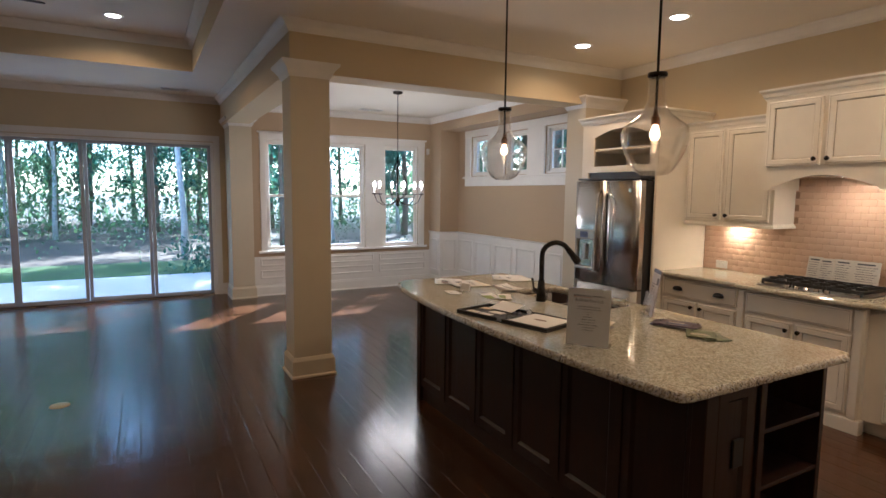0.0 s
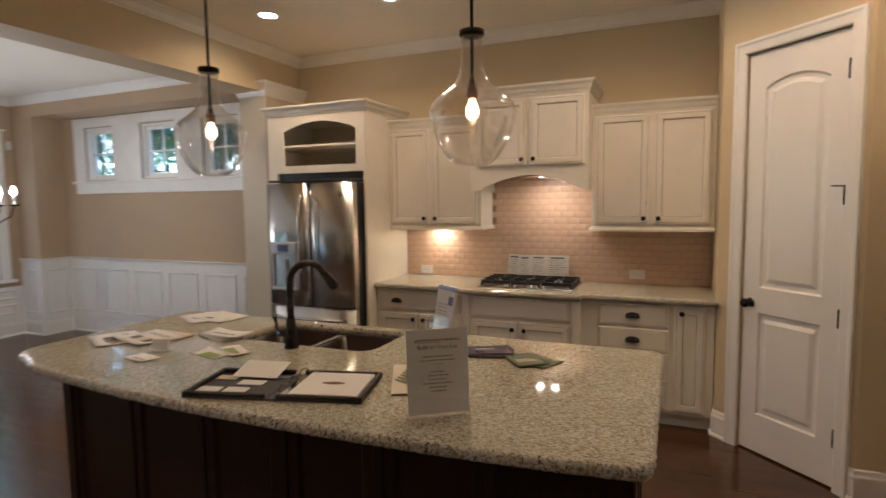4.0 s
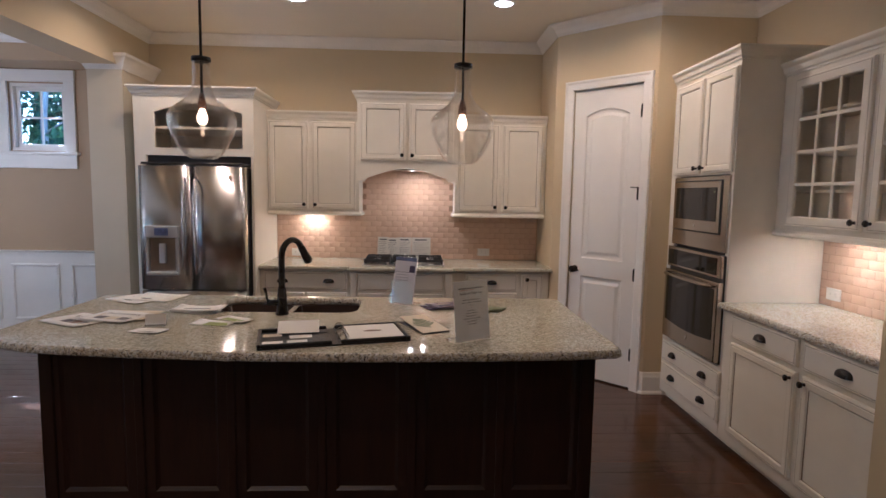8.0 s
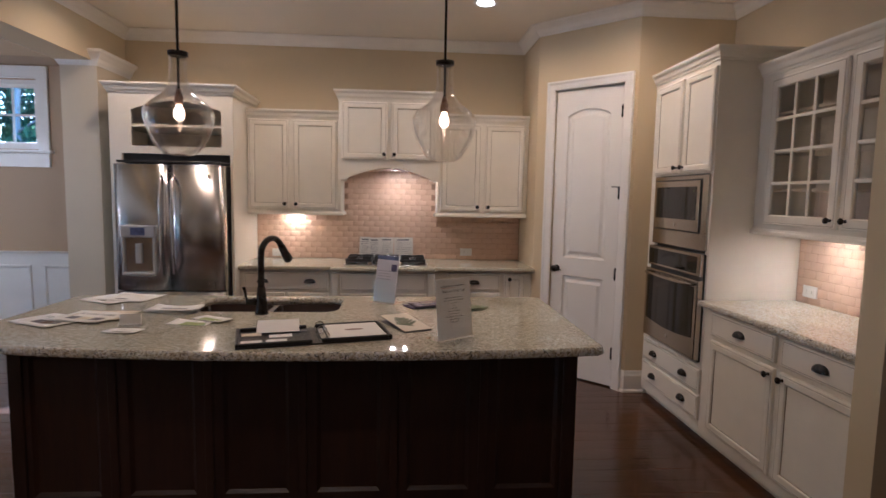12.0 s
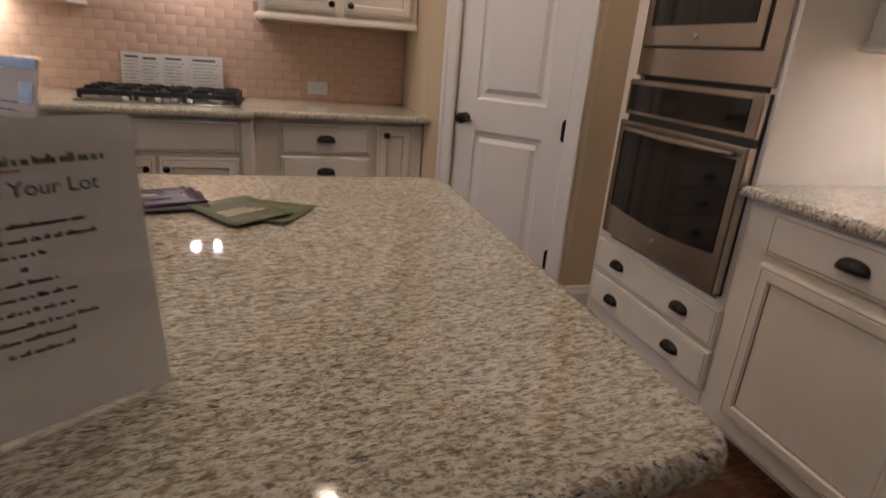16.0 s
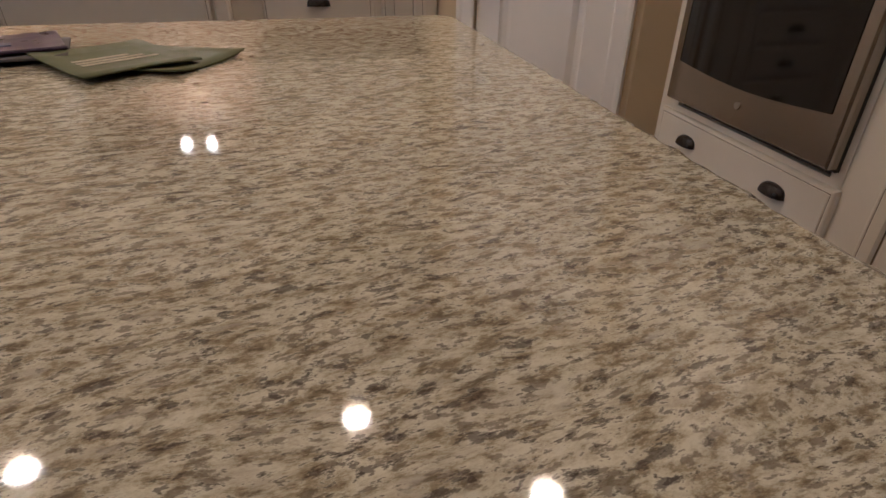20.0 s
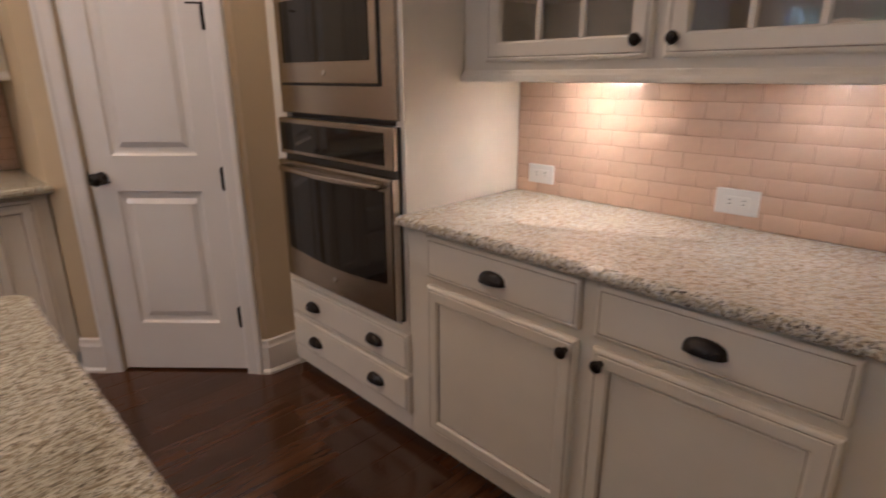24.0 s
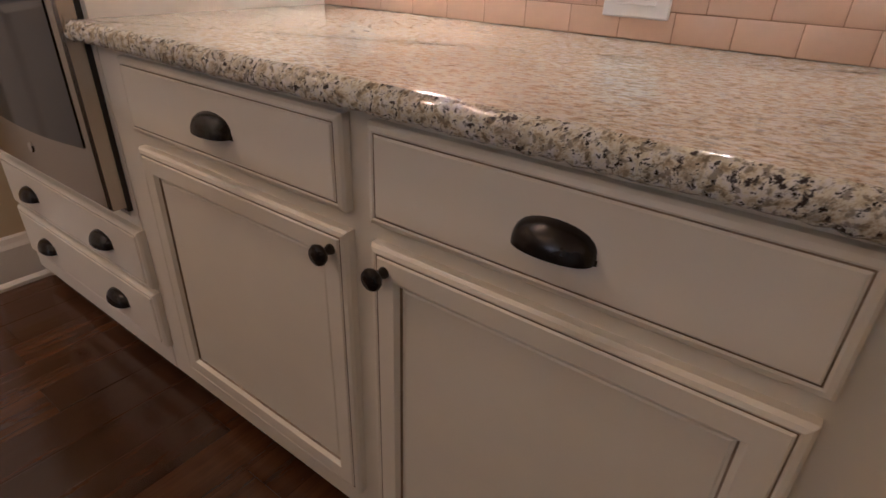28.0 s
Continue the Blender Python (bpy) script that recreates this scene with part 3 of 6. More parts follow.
# ---- ceilings, beams, crown ----
TX0, TX1, TY0, TY1, ZT = -2.6, 0.99, 2.6, 7.40, 3.36
bm = bmesh.new()
box(-5.15, TX0, -3.15, YN + 0.16, ZC, ZC + 0.08, bm=bm)
box(TX1, BX1, -3.15, YN + 0.16, ZC, ZC + 0.08, bm=bm)
box(TX0, TX1, -3.15, TY0, ZC, ZC + 0.08, bm=bm)
box(TX0, TX1, TY1, YN + 0.16, ZC, ZC + 0.08, bm=bm)
box(BX1, XE + 0.2, -3.15, BY1, ZC, ZC + 0.08, bm=bm)
structure("ceiling", bm, M_CEIL, "off-white painted flat ceiling", "ceiling")
bm = bmesh.new()
for a in ((TX0 - 0.05, TX0 + 0.003, TY0 - 0.05, TY1 + 0.05), (TX1 - 0.003, TX1 + 0.05, TY0 - 0.05, TY1 + 0.05), (TX0 + 0.003, TX1 - 0.003, TY0 - 0.05, TY0 + 0.003), (TX0 + 0.003, TX1 - 0.003, TY1 - 0.003, TY1 + 0.05)):
    box(*a, ZC + 0.002, ZT, bm=bm)
structure("tray_sides", bm, M_WALL, "tan painted sides of the tray ceiling", "ceiling")
structure("ceiling_tray", box(TX0 - 0.05, TX1 + 0.05, TY0 - 0.05, TY1 + 0.05, ZT, ZT + 0.08), M_CEIL, "off-white painted tray ceiling", "ceiling")
structure("ceiling_dining", box(BX1 - 0.1, XE + 0.2, BY1 - 0.1, YD + 0.16, ZD, ZC - 0.002), M_CEIL, "off-white painted dining ceiling", "ceiling")
bm = box(BX0, XE, BY0, BY1, ZB, ZC - 0.002)
structure("beam_1", bm, M_WALL, "tan painted beam between kitchen and dining", "beam")
structure("beam_2", box(BX0, BX1, BY1, YN, ZB, ZC - 0.002), M_WALL, "tan painted beam between living and dining", "beam")


def crown(z):
    return [(0, z - 0.095), (0.009, z - 0.095), (0.013, z - 0.083), (0.021, z - 0.077), (0.038, z - 0.047), (0.070, z - 0.022), (0.080, z - 0.017), (0.086, z - 0.004), (0.086, z - 0.003), (0, z - 0.003)]


structure("crown_1", sweep(crown(ZC), [(1.735, 0.47), (1.735, YS), (D0.x, YS), tuple(D0), tuple(D1), (XE, D1.y), (XE, BY0), (BX0, BY0), (BX0, YN), (-5.0, YN), (-5.0, -3.0), (1.615, -3.0), (1.615, 0.47)], True), M_TRIM, "white crown moulding of kitchen and living room", "trim")
structure("crown_2", sweep(crown(ZD), [(BX1, BY1), (XD, BY1), (XD, YD), (BX1, YD)], True), M_TRIM, "white crown moulding of the dining room", "trim")
structure("crown_3", sweep(crown(ZT), [(TX0 + 0.003, TY0 + 0.003), (TX1 - 0.003, TY0 + 0.003), (TX1 - 0.003, TY1 - 0.003), (TX0 + 0.003, TY1 - 0.003)], True), M_TRIM, "white crown moulding in the tray ceiling", "trim")
PX0, PX1 = 1.555, 1.865      # pilaster against the dining wall
BASE = [(0, 0.0), (0.026, 0.0), (0.026, 0.012), (0.018, 0.022), (0.015, 0.024), (0.015, 0.135), (0.010, 0.150), (0.008, 0.168), (0, 0.175)]


def along(d):
    p = D0 + DU * d
    return (p.x, p.y)


for i, path in enumerate(([(D0.x, 0.20), tuple(D0), along(SL0 - 0.079)], [along(SL1 + 0.079), tuple(D1), (4.70, D1.y)], [(PX0 - 0.001, YN), (SLIDER[1] + 0.087, YN)], [(SLIDER[0] - 0.10, YN), (-5.0, YN), (-5.0, -3.0), (1.615, -3.0), (1.615, 0.47), (1.735, 0.47), (1.735, 0.30)], [(XD, 8.42), (XD, YD), (PX1 + 0.001, YD)], [(XE, BY1), (XE, 8.42), (XD, 8.42)])):
    structure("baseboard_%d" % (i + 1), sweep(BASE, path), M_TRIM, "white painted tall baseboard", "baseboard")


# ---- column and pilasters ----
def post(name, label, x0, x1, y0, y1, sides):
    """A square post: moulded base, plain shaft, flared capital. sides: its outline path, left-hand outside, open where it meets a wall."""
    ob = thing(name, label, "column", ((x0 + x1) / 2, (y0 + y1) / 2, 0))
    cx, cy = (x0 + x1) / 2, (y0 + y1) / 2
    part("shaft", box(x0 - cx, x1 - cx, y0 - cy, y1 - cy, 0, ZB - 0.001), M_COL, ob)
    path = [(x - cx, y - cy) for x, y in sides]
    closed = path[0] == path[-1]
    path = path[:-1] if closed else path
    part("base", sweep([(0.0006, 0), (0.034, 0), (0.034, 0.012), (0.026, 0.022), (0.022, 0.024), (0.022, 0.148), (0.016, 0.160), (0.008, 0.176), (0.0006, 0.180)], path, closed), M_COL, ob)
    part("capital", sweep([(0.0006, ZK - 0.125), (0.008, ZK - 0.125), (0.012, ZK - 0.112), (0.020, ZK - 0.10), (0.030, ZK - 0.075), (0.058, ZK - 0.040), (0.068, ZK - 0.032), (0.076, ZK - 0.022), (0.076, ZK - 0.002), (0.0006, ZK - 0.002)], path, closed), M_TRIM, ob)
    return ob


M_COL = paint("cream_column_paint", (0.62, 0.545, 0.40), 0.5, 0.03, 3, 0.06)
post("column", "square cream painted column with moulded base and capital", BX0, BX1, BY0, BY1, [(BX0, BY1), (BX1, BY1), (BX1, BY0), (BX0, BY0), (BX0, BY1)])
post("pilaster", "square cream painted pilaster against the window wall", PX0, PX1, YD - 0.08, YN, [(PX1, YD), (PX1, YD - 0.08), (PX0, YD - 0.08), (PX0, YN)])
post("pilaster", "square cream painted pilaster beside the refrigerator", 4.70, XE, BY0 - 0.03, BY1 - 0.03, [(XE, BY0 - 0.03), (4.70, BY0 - 0.03), (4.70, BY1 - 0.03), (XE, BY1 - 0.03)])


# ---- windows ----
def window(name, label, x0, x1, z0, z1, m, double=True, grid=None):
    """A window unit in local x-z, facing -y into the room; m places it."""
    ob = thing(name, label, "window", kind="structure")
    ob.matrix_world = m
    bm = bmesh.new()
    for a in ((x0, x0 + 0.03, 0.02, 0.12, z0, z1), (x1 - 0.03, x1, 0.02, 0.12, z0, z1), (x0 + 0.03, x1 - 0.03, 0.02, 0.12, z1 - 0.03, z1), (x0 + 0.03, x1 - 0.03, 0.02, 0.12, z0, z0 + 0.03)):
        box(*a, bm=bm)
    part("window_frame", bm, M_TRIM, ob)
    zm = (z0 + z1) / 2
    sashes = [(zm - 0.02, z1 - 0.03, 0.075), (z0 + 0.03, zm + 0.02, 0.045)] if double else [(z0 + 0.03, z1 - 0.03, 0.06)]
    for a, b, y in sashes:
        s = panel(x0 + 0.03, x1 - 0.03, a, b, [(0, 0), (0, 0.02), (0.004, 0.024), (0.034, 0.024), (0.038, 0.016)], y + 0.024)
        s.faces.ensure_lookup_table()
        bmesh.ops.delete(s, geom=s.faces[-2:], context="FACES_ONLY")
        if grid:
            for k in range(1, grid[0]):
                x = x0 + (x1 - x0) * k / grid[0]
                box(x - 0.009, x + 0.009, y + 0.004, y + 0.018, a + 0.036, b - 0.036, bm=s)
            for k in range(1, grid[1]):
                z = a + (b - a) * k / grid[1]
                box(x0 + 0.066, x1 - 0.066, y + 0.0052, y + 0.0168, z - 0.009, z + 0.009, bm=s)
        sash = part("sash", s, M_TRIM, ob)
        p = part("pane", box(x0 + 0.06, x1 - 0.06, y + 0.009, y + 0.013, a + 0.03, b - 0.03), M_PANE, sash)
        p.visible_shadow = False
    return ob


for i, w in enumerate(WINS):
    window("window_%d" % (i + 1), "white double-hung dining window looking on woods", *w, pose(0, YD, 0))
for i, w in enumerate(HIGH):
    window("window_%d" % (i + 4), "white high dining window with a grid of panes", -w[1], -w[0], w[2], w[3], pose(XE, 0, 0, 0, 0, -90), False, (2, 2))
# trim round the window groups
bm = bmesh.new()
edges_x = [1.985, *[v for w in WINS for v in w[:2]], 4.765]
for a, b in zip(edges_x[::2], edges_x[1::2]):
    box(a, b, YD - 0.022, YD, 0.70, 2.40, 0.003, bm)
box(1.98, 4.77, YD - 0.026, YD, 2.40, 2.495, 0.003, bm)
box(1.955, 4.795, YD - 0.05, YD, 2.495, 2.52, 0.004, bm)
box(1.945, 4.805, YD - 0.065, YD, 0.665, 0.70, 0.004, bm)
structure("window_trim_1", bm, M_TRIM, "white casing and sill round the dining windows", "trim")
bm = bmesh.new()
edges_y = [5.46, *[v for w in HIGH[::-1] for v in w[:2]], 8.18]
for a, b in zip(edges_y[::2], edges_y[1::2]):
    box(XE - 0.022, XE, a, b, 1.89, 2.54, 0.003, bm)
box(XE - 0.026, XE, 5.455, 8.185, 2.54, 2.65, 0.003, bm)
box(XE - 0.05, XE, 5.43, 8.21, 1.862, 1.89, 0.004, bm)
box(XE - 0.022, XE, 5.46, 8.18, 1.735, 1.862, 0.003, bm)
structure("window_trim_2", bm, M_TRIM, "white casing and sill round the high windows", "trim")


# ---- wainscot: backing, rail, and framed panels ----
def wainscot(name, p, q, frames, z1=0.95, low=None):
    a, b = Vector(p), Vector(q)
    length, rz = (b - a).length, math.degrees(math.atan2(b.y - a.y, b.x - a.x))
    ob = thing(name, "white painted wainscot with framed panels and cap rail", "wainscot", (*a, 0), rz, kind="structure")
    part("backing", box(0, length, 0.0, 0.008, 0.176, z1 - 0.05), M_TRIM, ob)
    if low is None:
        part("cap_rail", sweep([(0, z1 - 0.05), (0.016, z1 - 0.05), (0.018, z1 - 0.02), (0.034, z1 - 0.012), (0.038, z1), (0, z1)], [(0, 0), (length, 0)]), M_TRIM, ob)
    for x0, x1, za, zb in frames:
        own = panel(x0, x1, za, zb, [(0, 0), (0, 0.008), (0.006, 0.014), (0.018, 0.014), (0.028, 0.004), (0.03, 0.004)])
        own.faces.ensure_lookup_table()
        bmesh.ops.delete(own, geom=own.faces[-2:], context="FACES_ONLY")
        part("panel_frame", moved(own, pose(0, 0.0085, 0, 0, 0, 180) @ Matrix.Translation((-x0 - x1, 0, 0))), M_TRIM, ob)
    return ob


LE = 8.42 - BY1
wainscot("wainscot_1", (XE, BY1), (XE, 8.42), [(0.06 + k * LE / 6, (k + 1) * LE / 6 - 0.05, 0.27, 0.82) for k in range(6)])
wainscot("wainscot_2", (XD, 8.42), (XD, YD), [(0.05, 0.33, 0.27, 0.82)])
wainscot("wainscot_3", (XE, 8.42), (XD, 8.42), [(0.05, 0.31, 0.27, 0.82)])
LN = XD - PX1
wainscot("wainscot_4", (XD, YD), (PX1, YD), [(0.10 + k * (LN - 0.1) / 3, (k + 1) * (LN - 0.1) / 3, 0.27, 0.40) for k in range(3)] + [(0.10 + k * (LN - 0.1) / 3, (k + 1) * (LN - 0.1) / 3, 0.46, 0.58) for k in range(3)], 0.66, 1)

# ---- sliding doors ----
sl = thing("door_2", "white framed four-panel sliding glass door to the patio", "door", ((SLIDER[0] + SLIDER[1]) / 2, YN + 0.06, 0), kind="structure")
hw = (SLIDER[1] - SLIDER[0]) / 2
bm = bmesh.new()
box(-hw, -hw + 0.04, -0.05, 0.09, 0, 2.345, 0.003, bm)
box(hw - 0.04, hw, -0.05, 0.09, 0, 2.345, 0.003, bm)
box(-hw + 0.04, hw - 0.04, -0.05, 0.09, 2.305, 2.345, 0.003, bm)
part("door_frame", bm, M_TRIM, sl)
part("threshold", box(-hw + 0.04, hw - 0.04, -0.05, 0.09, 0.0, 0.022, 0.003), M_CHROME, sl)
pw = (2 * hw - 0.08) / 4
for k in range(4):
    x0 = -hw + 0.04 + k * pw
    y = 0.0 if k % 2 else 0.04
    s = panel(x0 + 0.002, x0 + pw - 0.002, 0.024, 2.303, [(0, 0), (0, 0.026), (0.003, 0.03), (0.042, 0.03), (0.046, 0.02)], y + 0.03)
    s.faces.ensure_lookup_table()
    bmesh.ops.delete(s, geom=s.faces[-2:], context="FACES_ONLY")
    leaf = part("door_leaf", s, M_BACKLIT, sl)
    p = part("pane", box(x0 + 0.04, x0 + pw - 0.04, y + 0.012, y + 0.016, 0.06, 2.265), M_PANE, leaf)
    p.visible_shadow = False
bm = bmesh.new()
box(SLIDER[1], SLIDER[1] + 0.085, YN - 0.02, YN, 0, 2.355, 0.003, bm)
box(SLIDER[0] - 0.085, SLIDER[0], YN - 0.02, YN, 0, 2.355, 0.003, bm)
box(SLIDER[0] - 0.085, SLIDER[1] + 0.085, YN - 0.022, YN, 2.355, 2.445, 0.003, bm)
structure("slider_trim", bm, M_TRIM, "white casing round the sliding doors", "trim")

# ---- cabinet parts ----
DOORP = [(0, 0), (0, 0.013), (0.004, 0.018), (0.010, 0.020), (0.0125, 0.0185), (0.0145, 0.0185), (0.017, 0.021), (0.046, 0.021), (0.049, 0.018), (0.053, 0.0145), (0.0555, 0.011), (0.0585, 0.0105), (0.061, 0.012)]
DRAWP = [(0, 0), (0, 0.013), (0.004, 0.018), (0.010, 0.020), (0.0125, 0.0185), (0.0145, 0.0185), (0.017, 0.021), (0.019, 0.021)]
CABM = [M_CAB, M_GLAZE]


def knob_at(x, z, parent, y=-0.021):
    k = lathe([(0.0, 0.0), (0.009, 0.0), (0.0085, 0.004), (0.006, 0.010), (0.0065, 0.014), (0.015, 0.020), (0.0175, 0.026), (0.015, 0.031), (0.0, 0.033)], 16)
    return part("knob", moved(k, pose(x, y, z, 90)), M_BRONZE, parent, "round dark bronze knob", True)


def cup_at(x, z, parent, y=-0.021, w=0.096, h=0.036, d=0.028):
    """A bin pull: a half shell, open below."""
    own = bmesh.new()
    n, k = 14, 6
    for shell, flip in ((1.0, False), (0.86, True)):
        rows = []
        for i in range(n + 1):
            a = math.pi * i / n
            rows.append([own.verts.new((x - math.cos(a) * w / 2 * shell, y - math.sin(a) ** 0.7 * math.sin(b) * d * shell, z - h * 0.4 + math.sin(a) ** 0.6 * math.cos(b) * h * shell)) for b in (math.pi / 2 * j / k for j in range(k + 1))])
        for p, q in zip(rows, rows[1:]):
            for j in range(k):
                f = (p[j], p[j + 1], q[j + 1], q[j])
                own.faces.new(f[::-1] if flip else f)
    bmesh.ops.remove_doubles(own, verts=own.verts[:], dist=0.0002)
    box(x - w / 2 * 1.02, x + w / 2 * 1.02, y - 0.0015, y + 0.0005, z - h * 0.46, z - h * 0.28, bm=own)
    return part("cup_pull", own, M_BRONZE, parent, "dark bronze cup pull", True)


def cab_door(x0, x1, z0, z1, parent, knob=None):
    d = part("door", panel(x0, x1, z0, z1, DOORP, glaze=(4, 9)), CABM, parent, "cream door with a glazed recessed panel")
    if knob:
        knob_at(*knob, d)
    return d


def cab_drawer(x0, x1, z0, z1, parent, cups=None):
    d = part("drawer_front", panel(x0, x1, z0, z1, DRAWP, glaze=(4,)), CABM, parent, "cream drawer front with a glazed edge line")
    for cx in ([(x0 + x1) / 2] if cups is None else cups):
        cup_at(cx, (z0 + z1) / 2, d)
    return d


def carcass(w, depth, z0, z1, parent, toe=0.0):
    bm = box(0, w, 0.0, depth, z0, z1, 0.0015)
    return part("body", bm, M_CAB, parent)


FX, FY = 4.655, 0.274      # fronts of the base cabinets
DE, DS = XE - FX - 0.002, FY - YS - 0.002
ZU = 0.876                # underside of the counters


def base_east(label, y_top, y_bot, fx=FX):
    return thing("base_cabinet", label, "cabinet", (fx, y_top, 0), -90, "base cabinets of the range wall")


# range wall, from the refrigerator to the pantry
c = base_east("cream base cabinet with one drawer and two doors", 3.588, 2.80)
w = 3.588 - 2.80
carcass(w, DE, 0.10, ZU, c)
part("toe_kick", box(0.0, w, 0.06, DE, 0.0, 0.10), M_CAB, c)
cab_drawer(0.035, w - 0.03, 0.70, 0.855, c, (0.035 + 0.16, w - 0.03 - 0.16))
cab_door(0.035, w / 2 - 0.012, 0.125, 0.675, c, (w / 2 - 0.045, 0.63))
cab_door(w / 2 + 0.012, w - 0.03, 0.125, 0.675, c, (w / 2 + 0.045, 0.63))

FXB = FX - 0.045
c = thing("base_cabinet", "cream cooktop base cabinet standing slightly forward, two doors", "cabinet", (FXB, 2.80, 0), -90, "base cabinets of the range wall")
w = 2.80 - 1.90
carcass(w, DE + 0.045, 0.0, ZU, c)
for a in (0.004, w - 0.062):
    part("pilaster_strip", panel(a, a + 0.058, 0.10, 0.86, [(0, 0), (0, 0.012), (0.006, 0.018), (0.012, 0.018)]), M_CAB, c, "cream moulded corner strip")
cab_drawer(0.075, w - 0.075, 0.70, 0.855, c, ())
cab_door(0.075, w / 2 - 0.012, 0.125, 0.675, c, (w / 2 - 0.045, 0.62))
cab_door(w / 2 + 0.012, w - 0.075, 0.125, 0.675, c, (w / 2 + 0.045, 0.62))
part("skirt", sweep([(0, 0), (0.016, 0), (0.016, 0.09), (0.008, 0.10), (0, 0.10)], [(w, 0.05), (w, 0.0), (0, 0.0), (0, 0.05)]), M_CAB, c)

c = base_east("cream base cabinet with a stack of four drawers", 1.90, 1.30)
w = 0.60
carcass(w, DE, 0.10, ZU, c)
part("toe_kick", box(0.0, w, 0.06, DE, 0.0, 0.10), M_CAB, c)
for za, zb in ((0.70, 0.855), (0.53, 0.685), (0.35, 0.515), (0.125, 0.335)):
    cab_drawer(0.122, w - 0.016, za, zb, c)

c = base_east("narrow cream base cabinet with one tall door", 1.30, 1.031)
w = 0.269
carcass(w, DE, 0.10, ZU, c)
part("toe_kick", box(0.0, w, 0.06, DE, 0.0, 0.10), M_CAB, c)
cab_door(0.022, w - 0.055, 0.125, 0.855, c, (0.068, 0.81))


def upper(label, x, y_top, y_bot, z0, z1):
    c = thing("wall_cabinet", label, "cabinet", (x, y_top, 0), -90, "wall cabinets of the range wall")
    w = y_top - y_bot
    carcass(w, XE - x - 0.002, z0, z1, c)
    return c, w


CROWNP = [(0, 0.0), (0.008, 0.0), (0.010, 0.012), (0.018, 0.020), (0.026, 0.045), (0.038, 0.058), (0.042, 0.066), (0.042, 0.078), (0, 0.078)]


def cab_crown(w, depth, z, parent, left=True, right=True):
    path = ([(0, depth)] if left else []) + [(0, 0), (w, 0)] + ([(w, depth)] if right else [])
    part("cabinet_crown", sweep([(-o, z + h) for o, h in CROWNP], path), M_CAB, parent)


def light_rail(w, depth, z, parent, left=True, right=True):
    path = ([(0, depth)] if left else []) + [(0, 0), (w, 0)] + ([(w, depth)] if right else [])
    part("light_rail", sweep([(0.0, z), (0, z + 0.036), (-0.006, z + 0.034), (-0.010, z + 0.026), (-0.018, z + 0.020), (-0.020, z + 0.012), (-0.020, z + 0.002), (-0.012, z)], path), M_CAB, parent)


UX = 4.935
for y1, y0, rgt in ((3.588, 2.756, True), (1.872, 1.031, False)):
    c, w = upper("cream two-door wall cabinet with crown and light rail", UX, y1, y0, 1.37, 2.215)
    m = w / 2 if not rgt else y1 - 3.204
    cab_door(0.012 if rgt else 0.03, m - 0.018, 1.398, 2.195, c, (m - 0.05, 1.442))
    cab_door(m + 0.018, w - 0.03, 1.398, 2.195, c, (m + 0.05, 1.442))
    cab_crown(w, 0.25, 2.205, c, False, False)
    light_rail(w, XE - UX - 0.01, 1.345, c, not rgt, rgt)
    part("bottom", box(0.002, w - 0.002, 0.0, XE - UX - 0.004, 1.362, 1.3695), M_CAB, c)

# hood cabinet with an arched valance
HX = 4.745
hy1, hy0 = 2.755, 1.873
c = thing("hood_cabinet", "cream two-door hood cabinet with an arched valance", "cabinet", (HX, hy1, 0), -90)
w = hy1 - hy0
carcass(w, XE - HX - 0.002, 1.80, 2.37, c)
cab_door(0.03, w / 2 - 0.018, 1.845, 2.34, c, (w / 2 - 0.045, 1.89))
cab_door(w / 2 + 0.018, w - 0.03, 1.845, 2.34, c, (w / 2 + 0.045, 1.89))
cab_crown(w, XE - HX - 0.01, 2.362, c)
own = bmesh.new()
outline = [(0, 1.82), (0, 1.665), (0.07, 1.665), (0.09, 1.69)]
for k in range(13):
    u = k / 12
    outline.append((0.12 + (w - 0.24) * u, 1.70 + 0.075 * math.sin(math.pi * u)))
outline += [(w - 0.09, 1.69), (w - 0.07, 1.665), (w, 1.665), (w, 1.82)]
fr, bk = [own.verts.new((x, -0.001, z)) for x, z in outline], [own.verts.new((x, 0.022, z)) for x, z in outline]
for i in range(len(outline)):
    j = (i + 1) % len(outline)
    own.faces.new((fr[i], fr[j], bk[j], bk[i]))
own.faces.new(fr)
own.faces.new(bk[::-1])
bmesh.ops.recalc_face_normals(own, faces=own.faces[:])
part("valance", own, M_CAB, c, "cream arched valance")
for a in (0.0, w - 0.02):
    part("side_panel", box(a, a + 0.02, 0.022, XE - HX - 0.004, 1.665, 1.80), M_CAB, c)
part("hood_liner", box(0.03, w - 0.03, 0.05, 0.42, 1.765, 1.798, 0.004), M_STEEL, c, "stainless hood liner")

# refrigerator enclosure with an open arched shelf
RX, ry1, ry0 = 4.52, 4.565, 3.590
c = thing("refrigerator_cabinet", "cream tall refrigerator surround with an arched open shelf", "cabinet", (RX, ry1, 0), -90)
w = ry1 - ry0
dp = XE - RX - 0.002
part("side_panel", box(0, 0.095, 0, dp, 0, 1.84), M_CAB, c)
part("side_panel", box(w - 0.022, w, 0, dp, 0, 1.84), M_CAB, c)
bm = bmesh.new()
box(0, w, 0.02, dp, 1.84, 1.862, bm=bm)
box(0, w, 0.02, dp, 2.30, 2.335, bm=bm)
box(0, 0.02, 0.02, dp, 1.862, 2.30, bm=bm)
box(w - 0.02, w, 0.02, dp, 1.862, 2.30, bm=bm)
part("body", bm, M_CAB, c)
